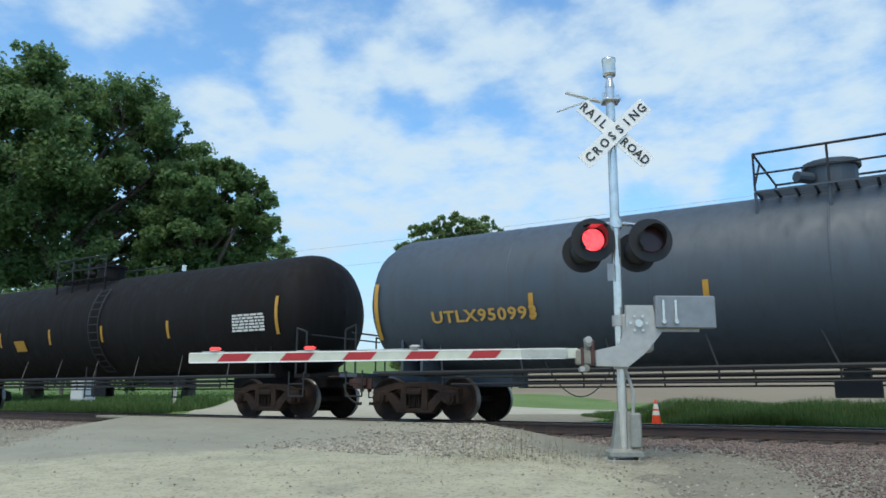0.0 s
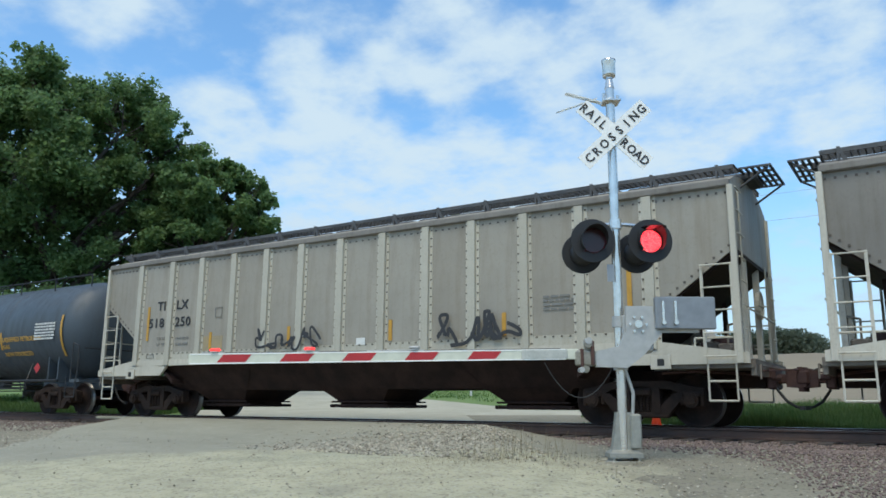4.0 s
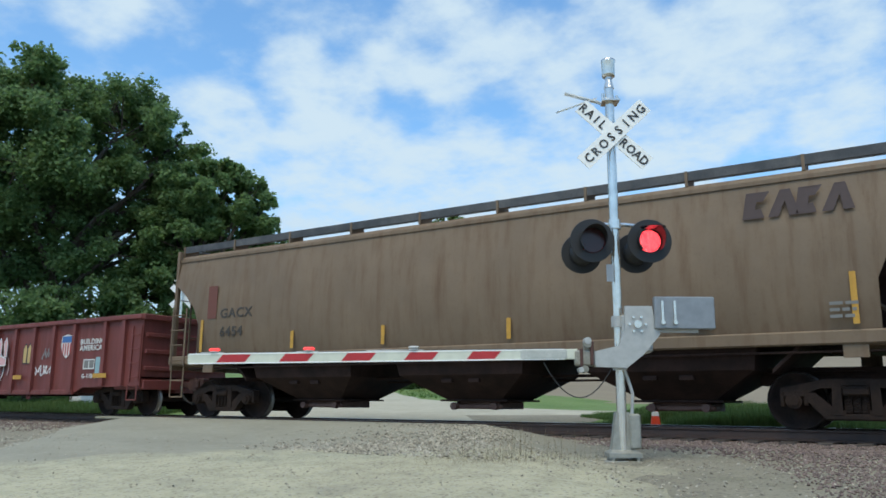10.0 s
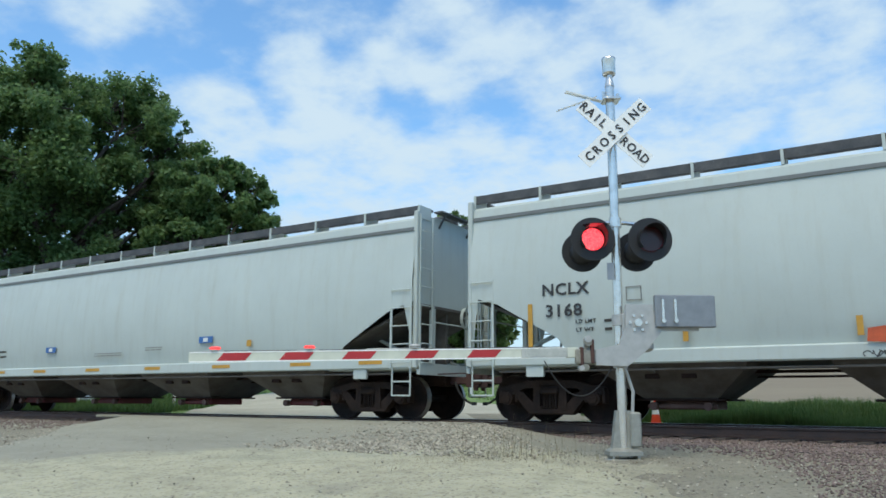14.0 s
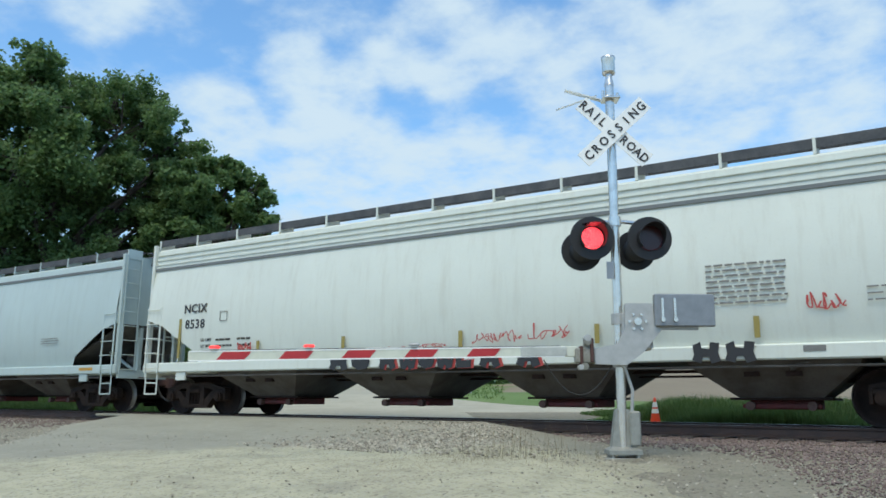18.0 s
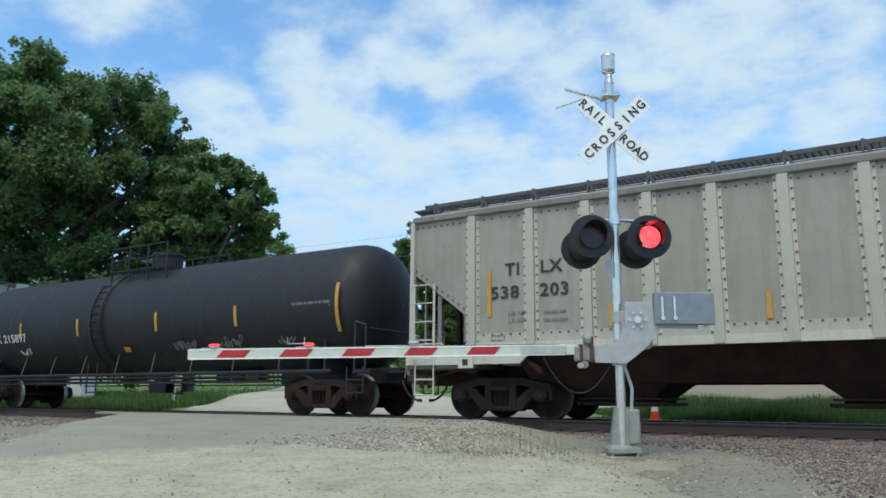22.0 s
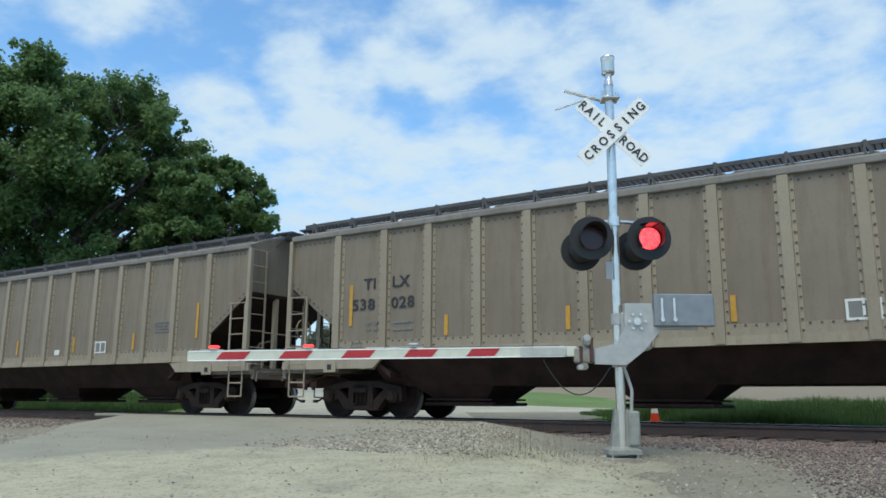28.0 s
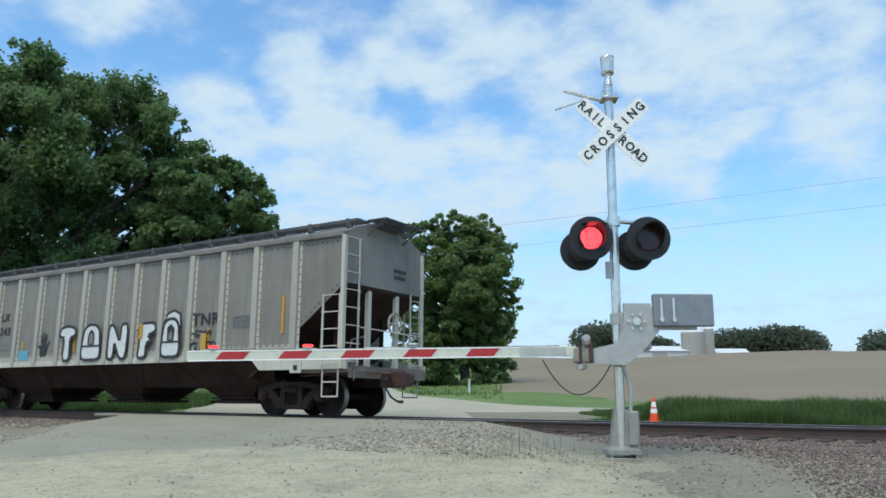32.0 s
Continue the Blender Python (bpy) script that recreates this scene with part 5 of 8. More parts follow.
    words(c, "G-110-006", 7.64, 1.02, 0.12, M_INKW, -1.50, 1.1)
    # emblem as a plain shield
    blob(c, [(-0.27, 0.30), (0, 0.36), (0.27, 0.30), (0.30, 0.05), (0.22, -0.18), (0, -0.36), (-0.22, -0.18), (-0.30, 0.05)], 6.80, 1.95, M_STRIPEW, M_INKW, -1.50, 0.04, 0.92, 0.92)
    plate(c, 6.56, 7.04, 2.06, 2.24, M_BLUE, -1.508, "emblem_band")
    for k in range(4):
        plate(c, 6.60 + k * 0.12, 6.65 + k * 0.12, 1.74 - 0.06 * (k in (1, 2)), 2.04, M_INKR, -1.508, "emblem_bar")
    frame_box(c, 7.68, 8.2, 1.27, 1.55, M_INKW, -1.50, 0.03)
    for x, w in ((-9.6, 0.3), (-4.3, 0.35), (-1.7, 0.4), (1.95, 0.4), (4.25, 0.45), (8.3, 0.6)):
        plate(c, x, x + w, 1.02 if x > -9 else 1.1, 1.14 if x > -9 else 1.3, M_STRIPE, -1.585, "reflective_tape")
    # silver block graffiti over the ribs
    rng = random.Random(5)
    M_SPRAYP = plain("pale_pink_spray", (0.42, 0.27, 0.26), 0.6, 0.0, 0.3)
    x = -3.4
    while x < 3.1:
        w = rng.uniform(0.65, 0.95)
        j = lambda: rng.uniform(-0.08, 0.08)
        blob(c, [(0.0 + j(), 0.0), (0.05 + j(), 0.75), (0.0 + j(), 1.48 + j()), (w * 0.5, 1.55 + j()), (w, 1.45 + j()), (w * 0.92 + j(), 0.8), (w + j(), 0.05), (w * 0.5, 0.1 + j())], x, 0.70 + rng.uniform(-0.03, 0.05), M_SPRAYS, M_SPRAYP if rng.random() < 0.7 else M_SPRAYS, -1.5, 0.04)
        for k in range(2):
            xa = rng.uniform(0.15, 0.6) * w
            part("graffiti", Geo().box(xa, xa + 0.04, -0.004, 0, 0.2, rng.uniform(0.5, 1.2)), M_RED if k else M_SPRAYW, c, at=pose(x, -1.506, 0.75))
        x += w * 0.92
    bubble(c, -3.4, 0.75, 7.1, 1.25, 8, M_SPRAYP, -1.507, 26, 0.06)
    bubble(c, -3.1, 0.85, 6.6, 1.0, 10, M_RED, -1.511, 27, 0.07)
    bubble(c, -3.3, 1.0, 6.9, 0.9, 7, M_SPRAYW, -1.515, 28, 0.035)
    for k in range(7):
        x = -7.18 + (k + 4) * 1.026
        plate(c, x - 0.075, x + 0.075, 0.70, 2.05 + rng.uniform(-0.1, 0.1), M_SPRAYS, -1.579, "graffiti")
    scrawl(c, -4.95, 1.5, 0.5, 0.6, M_SPRAYW, -1.51, 22, 7, 0.035)
    scrawl(c, -4.95, 0.75, 0.5, 0.45, M_SPRAYW, -1.51, 23, 6, 0.035)
    M_PINK = plain("pink_spray_paint", (0.62, 0.36, 0.36), 0.6)
    for dx in (0, 0.32):
        blob(c, [(0, 0), (-0.08, 0.42), (0.04, 0.58), (0.12, 0.4), (0.12, 0)], 3.32 + dx, 1.72, M_PINK, M_SPRAYW, -1.59, 0.03)
    blob(c, [(0, 0), (0.0, 0.2), (0.25, 0.3), (0.55, 0.2), (0.55, 0.0)], 3.2, 1.45, M_PINK, M_SPRAYW, -1.59, 0.03)
    for dx in (0.05, 0.28):
        blob(c, [(0, 0), (-0.02, 0.45), (0.1, 0.6), (0.2, 0.45), (0.18, 0)], 4.5 + dx, 1.5, plain("ochre_spray", (0.5, 0.36, 0.14), 0.6), M_INK, -1.50, 0.03)
    scrawl(c, 5.55, 1.55, 0.55, 0.5, M_SPRAYS, -1.50, 24, 6, 0.025)
    scrawl(c, 5.4, 1.05, 0.9, 0.4, M_SPRAYW, -1.59, 25, 7, 0.035)
    plate(c, 8.25, 8.65, 1.15, 1.6, plain("pale_teal_patch", (0.27, 0.4, 0.42), 0.6), -1.50, "graffiti")

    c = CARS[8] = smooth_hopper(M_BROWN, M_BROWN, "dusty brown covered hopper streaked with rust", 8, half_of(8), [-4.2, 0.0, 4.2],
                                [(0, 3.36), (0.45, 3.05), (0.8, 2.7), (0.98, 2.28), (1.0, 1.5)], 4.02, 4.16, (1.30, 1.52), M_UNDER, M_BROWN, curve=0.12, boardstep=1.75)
    words(c, "GACX", -6.75, 2.42, 0.23, M_INKD, -1.627, 1.15)
    words(c, "6454", -6.75, 1.97, 0.23, M_INKD, -1.614, 1.15)
    M_RUSTRED = plain("rust_red_patch", (0.14, 0.05, 0.035), 0.7)
    plate(c, -7.2, -6.88, 2.42, 3.24, M_RUSTRED, -1.63, "rust_patch")
    for x in (-7.38, -4.3, -1.7, 1.3, 3.9, 7.2):
        tape(c, x, 1.6, 2.0 if -7 < x < 7 else 2.4, y=-1.63)
    # big painted emblem as plain slanted blocks
    M_PLUM = plain("dark_plum_ink", (0.075, 0.05, 0.045), 0.6)
    for k, (w, cutw) in enumerate(((0.42, 0.1), (0.46, 0.0), (0.40, 0.06), (0.44, 0.0))):
        x = 5.68 + k * 0.40
        blob(c, [(0, 0), (0.08, 0.42), (w, 0.42), (w - 0.1, 0.28), (0.22, 0.28), (0.18, 0.14), (w - 0.14, 0.14), (w - 0.1, 0)] if k % 2 == 0 else [(0, 0), (0.2, 0.42), (0.34, 0.42), (w, 0), (w - 0.14, 0), (0.26, 0.28), (0.14, 0)], x, 3.40, M_PLUM, M_PLUM, -1.60, 0.02, name="emblem")
    frame_box(c, 4.66, 5.06, 1.64, 1.9, M_INK, -1.635, 0.03)
    bars(c, 6.85, 1.9, 0.4, 3, M_INKG, -1.635, 0.05, 0.1, 6)

    def nc(n, body, label, mark, num, ztop=4.28, zseam=4.02, tx=-8.05, tz=2.48, **k):
        c = CARS[n] = smooth_hopper(body, M_SEAM, label, n, half_of(n), [-5.77, -1.92, 1.92, 5.77], HC, zseam, ztop, (1.05, 1.30), M_UNDERGREY, body, curve=0.13, **k)
        words(c, mark, tx - 0.2, tz - 0.02, 0.215, M_INK, -1.645, 1.08)
        words(c, num, tx - 0.14, tz - 0.42, 0.225, M_INK, -1.634, 1.08)
        for k, t in enumerate(("LD LMT", "LT WT")):
            words(c, t, tx + 0.45, 1.80 - 0.15 * k, 0.07, M_INK, -1.605 + 0.014 * k, 1.1, 8)
        bars(c, tx + 1.0, 1.80, 0.55, 2, M_INKD, -1.605, 0.05, 0.15, n, lean=8)
        bars(c, tx + 1.75, 1.80, 0.45, 2, M_INKD, -1.605, 0.05, 0.15, n + 60, lean=8)
        return c
    c = nc(9, M_PALEBLUE, "pale blue-grey smooth-sided covered hopper", "NCIX", "6456", tx=-7.88, tz=2.55)
    frame_box(c, -6.38, -6.13, 2.4, 2.65, M_INKG, -1.645, 0.015, False)
    for x in (-8.08, -5.15, -2.75, 0.18, 2.8, 5.32, 8.16):
        tape(c, x, 1.38, 1.75 if abs(x) < 7 else 2.25, y=-1.62)
    plate(c, 7.3, 7.72, 1.50, 1.80, M_STRIPEW, -1.628)
    bars(c, 7.36, 1.72, 0.3, 3, M_INK, -1.636, 0.05, 0.085, 21)
    bars(c, 5.6, 1.72, 0.75, 2, M_INKG, -1.63, 0.03, 0.07, 22)
    c = nc(10, M_PALEGREY, "light grey smooth-sided covered hopper with red outlet gates", "NCIX", "220548", outlet=M_OUTLETRED)
    for x in (-8.9, -6.4, -4.2, -1.6, 1.0, 3.6, 6.2, 8.2):
        plate(c, x, x + 0.62, 1.15, 1.23, M_STRIPE, -1.605, "reflective_tape")
    for x, z in ((-3.6, 1.72), (3.1, 1.78)):
        plate(c, x, x + 0.5, z, z + 0.16, M_BLUE, -1.645)
        plate(c, x + 0.17, x + 0.33, z + 0.03, z + 0.13, M_STRIPEW, -1.652)
    bars(c, -1.2, 1.62, 1.2, 2, M_INKG, -1.64, 0.02, 0.06, 3)
    bars(c, 1.0, 1.72, 0.7, 2, M_INKG, -1.64, 0.02, 0.06, 4)
    plate(c, 4.8, 4.95, 1.65, 1.8, M_STRIPE, -1.645)
    c = nc(11, M_PALEGREY, "light grey covered hopper with blue and orange block graffiti", "NCLX", "3168", tx=-7.80, tz=2.36)
    for x in (-8.25, -5.37, -2.77):
        tape(c, x, 1.4, 2.2 if x < -7 else 1.7, y=-1.63)
    frame_box(c, -6.37, -6.09, 2.15, 2.4, M_INKG, -1.645, 0.015, False)
    blob(c, [(0, 0.1), (0.02, 0.27), (0.34, 0.31), (0.38, 0.45), (0.62, 0.72), (0.8, 0.83), (1.0, 0.8), (0.8, -0.18), (0.47, -0.18), (0.40, 0.07)], -2.68, 1.22, M_SPRAYO, M_SPRAYO, -1.645, 0.03)
    blob(c, [(0, -0.1), (0, 0.75), (0.22, 0.72), (0.45, 0.42), (0.66, 0.36), (0.68, 0.2), (0.4, 0.12), (0.3, -0.12)], 2.45, 1.25, M_SPRAYO, M_SPRAYO, -1.645, 0.03)
    for ch, x0, x1, z0, z1 in GLORY:
        piece(c, ch, x0, z0, x1 - x0, z1 - z0, -1.672, M_SPRAYN, M_SPRAYW, 0.06, M_SPRAYO, M_INK)
    scrawl(c, 2.75, 1.06, 1.4, 0.26, M_INK, -1.605, 31, 9, 0.03)
    scrawl(c, -2.78, 1.04, 0.48, 0.18, M_INK, -1.605, 32, 5, 0.014)
    blob(c, [(0, 0), (0.2, 0.5), (0.9, 0.6), (1.5, 0.5), (1.4, 0.15), (0.7, 0.1)], 7.77, 2.7, plain("sky_blue_spray", (0.12, 0.3, 0.55), 0.6), M_SPRAYO, -1.645, 0.04)
    c = nc(12, M_PALEBLUE, "pale blue-grey covered hopper with red outlet gates", "NCIX", "220099", outlet=M_OUTLETRED)
    for x in (-8.9, -6.1, -3.6, -1.0, 1.7, 8.0):
        plate(c, x, x + 0.62, 1.15, 1.23, M_STRIPE, -1.605, "reflective_tape")
    for x, z in ((-4.6, 1.72), (2.9, 1.78)):
        plate(c, x, x + 0.5, z, z + 0.16, M_BLUE, -1.645)
        plate(c, x + 0.17, x + 0.33, z + 0.03, z + 0.13, M_STRIPEW, -1.652)
    bars(c, 6.0, 2.1, 0.9, 3, M_INKG, -1.645, 0.02, 0.07, 3)
    bars(c, -1.0, 1.6, 1.6, 2, M_INKG, -1.64, 0.02, 0.06, 4)
    c = nc(13, M_CREAM, "cream-white covered hopper with red and black spray tags", "NCIX", "8538", 4.36, 3.80, tx=-8.0, tz=2.56, ribbed_roof=True, outlet=M_OUTLETRED)
    for x in (-8.32, -5.5, -2.9, 0.1, 2.95, 5.65, 8.22):
        tape(c, x, 1.4, 1.75 if abs(x) < 7 else 2.4, plain("olive_tape", (0.3, 0.24, 0.06), 0.5) if x == -8.32 else bpy.data.materials["olive_tape"], y=-1.64)
    bars(c, 4.9, 2.6, 1.25, 8, M_INKG, -1.65, 0.03, 0.09, 3)
    bars(c, 7.25, 2.1, 0.6, 3, M_INKG, -1.65, 0.022, 0.10, 5)
    bars(c, 7.7, 1.30, 0.5, 3, M_INKG, -1.607, 0.022, 0.06, 6)
    plate(c, 8.08, 8.24, 1.12, 1.22, M_STRIPE, -1.607)
    plate(c, 6.3, 6.62, 1.17, 1.26, M_INKG, -1.607)
    bars(c, 2.78, 1.24, 0.75, 1, M_BLUE, -1.607, 0.085, 0.10, 7)
    plate(c, 2.48, 2.64, 1.16, 1.26, M_INKG, -1.607)
    frame_box(c, -6.86, -6.6, 2.28, 2.52, M_INKG, -1.645, 0.015, False)
    scrawl(c, -6.22, 1.5, 0.52, 0.3, M_INKR, -1.645, 41, 7, 0.03)
    scrawl(c, 0.35, 1.46, 1.1, 0.28, M_INKR, -1.645, 42, 11, 0.016)
    scrawl(c, 1.55, 1.46, 0.95, 0.38, M_INKR, -1.645, 45, 6, 0.018)
    scrawl(c, 6.38, 1.80, 0.6, 0.3, M_INKR, -1.645, 43, 7, 0.022)
    scrawl(c, 3.6, 1.55, 0.55, 0.28, M_INKR, -1.645, 44, 6, 0.02)
    # dripping black block shapes with red overspray along the sill
    cross = [(0.0, 0.02), (0.08, 0.12), (0.04, 0.30), (0.30, 0.36), (0.34, 0.24), (0.62, 0.22), (0.66, 0.35), (0.97, 0.33), (0.90, 0.16), (1.0, 0.0), (0.68, -0.05), (0.6, 0.08), (0.38, 0.08), (0.3, -0.04)]
    round_ = [(0.05, 0.06), (0.0, 0.2), (0.15, 0.33), (0.5, 0.36), (0.9, 0.3), (1.0, 0.15), (0.85, 0.0), (0.4, -0.04)]
    fork = [(0.0, 0.33), (0.2, 0.35), (0.3, 0.12), (0.45, 0.3), (0.6, 0.3), (0.72, 0.12), (0.82, 0.36), (1.0, 0.34), (0.85, -0.02), (0.6, -0.05), (0.5, 0.06), (0.38, -0.05), (0.15, 0.0)]
    foot = [(0.0, 0.34), (0.4, 0.36), (0.38, 0.12), (1.0, 0.14), (0.95, -0.03), (0.05, -0.03)]
    for k, (shape, x, w) in enumerate(((cross, -3.28, 0.52), (round_, -2.66, 0.5), (cross, -1.92, 0.44), (fork, -1.42, 0.48), (round_, -0.92, 0.40), (fork, -0.50, 0.46), (foot, -0.02, 0.36), (cross, 0.52, 0.46), (cross, 1.32, 0.5),
                                       (cross, 4.60, 0.46), (cross, 5.13, 0.48))):
        if 1 < k < 9:
            blob(c, [(p * 1.06, q * 1.08) for p, q in shape], x + 0.03, 1.045, M_INKR, M_INKR, -1.606, 0.016, w, 0.9)
        blob(c, shape, x, 1.05, M_INK, M_INK, -1.624, 0.010, w, 0.86)
    scrawl(c, -1.7, 1.40, 1.6, 0.12, M_INKR, -1.645, 47, 9, 0.012)
    c = nc(14, M_DUSTGREY, "light grey covered hopper with thin black spray tags", "NCLX", "3273", tx=-7.95)
    frame_box(c, -6.10, -5.82, 2.45, 2.72, M_INKG, -1.645, 0.015, False)
    for x, z1 in ((-8.28, 2.2), (-5.2, 1.8), (-2.69, 1.85), (0.6, 1.75), (3.9, 1.85)):
        tape(c, x, 1.38, z1, y=-1.635)
    for k, (x, w) in enumerate(((-5.95, 0.6), (-4.0, 0.6), (-2.95, 1.0), (1.2, 0.9), (5.5, 1.1), (7.2, 0.55))):
        scrawl(c, x, 1.5, w, 0.65, plain("thin_black_spray", (0.055, 0.058, 0.062), 0.6) if k == 0 else bpy.data.materials["thin_black_spray"], -1.648, 50 + k, 5, 0.026)

    c = CARS[15] = tank_car(M_BLACK, "black tank car with yellow tape and pale graffiti", 15, half_of(15), 0.0, "short", -1.0, True)
    words(c, "GATX 215897", -7.08, 2.03, 0.25, M_INKW, on_tank(2.05)[0] - 0.01, 1.1, on_tank(2.05)[1])
    for x, z0, z1 in ((-7.95, 1.8, 2.7), (-4.88, 2.15, 2.6), (-1.92, 2.1, 2.6), (1.6, 2.1, 2.6), (4.62, 2.1, 2.6), (7.86, 1.85, 2.95)):
        tank_tape(c, x, z0, z1)
    bars(c, 6.5, 2.5, 1.15, 6, M_INKG, on_tank(2.2)[0] - 0.03, 0.06, 0.09, 8, lean=on_tank(2.2)[1])
    y, a = on_tank(1.7)
    scrawl(c, -4.95, 1.6, 0.65, 0.28, M_SPRAYW, y - 0.03, 64, 3, 0.03, lean=a)
    scrawl(c, 2.3, 1.55, 0.9, 0.35, M_SPRAYS, y - 0.03, 61, 7, 0.025, lean=a)
    scrawl(c, 4.0, 1.55, 0.9, 0.4, M_SPRAYS, y - 0.03, 62, 7, 0.025, lean=a)
    scrawl(c, 6.0, 1.6, 0.6, 0.3, M_SPRAYS, y - 0.03, 63, 6, 0.02, lean=a)
    frame_box(c, 6.2, 6.75, 1.62, 1.88, M_INKW, y - 0.03, 0.02, False)
    plate(c, 0.15, 0.4, 1.6, 1.75, M_STRIPE, y - 0.03, lean=a)

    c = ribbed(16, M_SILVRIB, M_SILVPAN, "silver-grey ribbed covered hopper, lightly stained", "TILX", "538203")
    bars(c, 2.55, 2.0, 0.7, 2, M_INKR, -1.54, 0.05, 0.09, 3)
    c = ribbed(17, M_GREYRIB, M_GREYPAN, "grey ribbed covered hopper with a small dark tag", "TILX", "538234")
    bars(c, 1.5, 1.95, 0.6, 2, M_INKR, -1.54, 0.05, 0.09, 3)
    scrawl(c, 3.1, 1.6, 0.6, 0.3, M_INK, -1.54, 71, 6, 0.03)
    c = ribbed(18, M_TANRIB, M_TANPAN, "tan-grey ribbed covered hopper with fresh yellow tape", "TILX", "538023")
    frame_box(c, 3.05, 3.55, 1.62, 1.95, M_STRIPEW, -1.54, 0.04)
    c = ribbed(19, M_TANRIB, M_TANPAN, "tan-grey ribbed covered hopper streaked with rust", "TILX", "538026")
    frame_box(c, 2.45, 2.95, 1.62, 1.95, M_STRIPEW, -1.54, 0.04)
    c = ribbed(20, M_TANRIB, M_TANPAN, "tan-grey ribbed covered hopper with a square white stencil", "TILX", "538028")
    frame_box(c, 3.05, 3.55, 1.62, 1.95, M_STRIPEW, -1.54, 0.04)
    scrawl(c, 6.5, 1.55, 0.6, 0.35, M_INK, -1.54, 72, 6, 0.03)
    c = ribbed(21, M_GREYRIB, M_GREYPAN, "grey ribbed covered hopper with pale ribs and dark panels", "TILX", "538218")
    bars(c, 2.75, 1.95, 0.75, 2, M_INKR, -1.54, 0.07, 0.1, 3)
    c = ribbed(22, M_GREYRIB, M_GREYPAN, "last grey ribbed covered hopper with white block graffiti", "TILX", "538243")
    y = -1.61
    for ch, x0, x1, z1 in (("T", -2.15, -1.36, 2.44), ("O", -1.05, -0.16, 2.42), ("N", 0.17, 1.03, 2.38), ("F", 1.45, 2.20, 2.36), ("O", 2.43, 3.16, 2.42)):
        piece(c, ch, x0, 1.44, x1 - x0, z1 - 1.44, y, M_SPRAYW, M_INK, 0.075, M_GREYPAN)
    for x, w in ((-1.0, 0.82), (2.5, 0.66)):
        part("graffiti", Geo().box(x, x + w, -0.004, 0, 0, 0.05), M_INK, c, at=pose(0, y - 0.008, 1.80))
    scrawl(c, 2.6, 1.95, 0.42, 0.35, M_INK, y - 0.012, 84, 3, 0.035)
    plate(c, 1.50, 1.66, 1.95, 2.35, M_STRIPE, y - 0.012, "graffiti")
    plate(c, -4.35, -3.85, 1.5, 1.8, plain("sky_blue_patch", (0.12, 0.38, 0.5), 0.6), -1.54, "graffiti")
    # a dark hand print
    blob(c, [(-0.14, -0.22), (-0.18, 0.05), (-0.1, 0.14), (0.12, 0.14), (0.18, -0.02), (0.1, -0.22)], -3.05, 1.82, M_INK, M_INK, -1.54, 0.02)
    for k, (dx, dz) in enumerate(((-0.30, 0.12), (-0.16, 0.42), (-0.02, 0.48), (0.12, 0.42), (0.28, 0.2))):
        g = Geo()
        outline([(dx * 0.45, 0.02 if k in (0, 4) else 0.12), (dx, dz)], 0.06, g, 0.0, False)
        part("graffiti", g, M_INK, c, at=pose(-3.05, -1.541 - 0.001 * k, 1.82))
    words(c, "TNR", 3.5, 2.22, 0.30, M_INK, -1.541, 1.15, 0.0, "graffiti")
    scrawl(c, 3.48, 1.86, 0.8, 0.3, M_INK, -1.54, 83, 4, 0.04)
    words(c, "GATS", 3.46, 1.52, 0.28, M_INK, -1.546, 1.1, 0.0, "graffiti")
    blob(c, [(-0.3, -0.25), (-0.32, 0.0), (-0.2, 0.22), (0.05, 0.3), (0.28, 0.2), (0.34, -0.05), (0.3, -0.25)], 2.75, 2.35, M_SPRAYW, M_INK, -1.54, 0.06)
    plate(c, 3.95, 4.15, 1.5, 2.0, plain("ochre_patch", (0.5, 0.3, 0.05), 0.6), -1.606, "graffiti")
    # end marks and coupler lamp of the last car
    bars(c, 0.35, 3.45, 0.5, 2, M_INK, 0.0, 0.09, 0.16, 12).matrix_basis = pose(8.49, 0.35, 3.45, 0, 0, 90)


build_train()

# ---------------------------------------------------------------- ground, road and track


def smooth(a, b, x):
    t = min(1, max(0, (x - a) / (b - a)))
    return t * t * (3 - 2 * t)


# the road crosses the track at a slant
def road_mid(y):
    """x of the road's centre line."""
    if y <= 0:
        return -13.3 + 0.83 * (-1 - y)
    return -14.13 + 0.5 - 0.813 * y


def ground_z(x, y):
    """Height of the bare ground."""
    if y < 0:
        near = -0.26 - 0.14 * smooth(-2.6, -4.7, y) - 0.54 * smooth(-4.5, -15, y) - 0.02 * smooth(-15, -60, y)
        near += 0.07 * math.exp(-((x + 3.5) ** 2 + (y + 4.9) ** 2) / 3.0)
    else:
        near = -0.26 + 0.30 * smooth(2.4, 5.5, y) + 0.40 * smooth(-12.5, -19, x) * smooth(5.5, 14, y) + 0.08 * smooth(8, 13, y)
    near += 0.04 * noise.noise((x * 0.35, y * 0.35, 0.3)) * smooth(2.0, 3.5, abs(y))
    hill = 0.0
    if y > 8:
        amp = 11.2 - 1.2 * smooth(-95, -60, x) + 0.5 * smooth(-48, -30, x)
        hill = amp * smooth(8, 175, y) ** 0.9 + 0.25 * noise.noise((x * 0.02, y * 0.02, 2.0)) * smooth(10, 60, y)
        hill -= 6.0 * smooth(190, 500, y)
    return near + hill


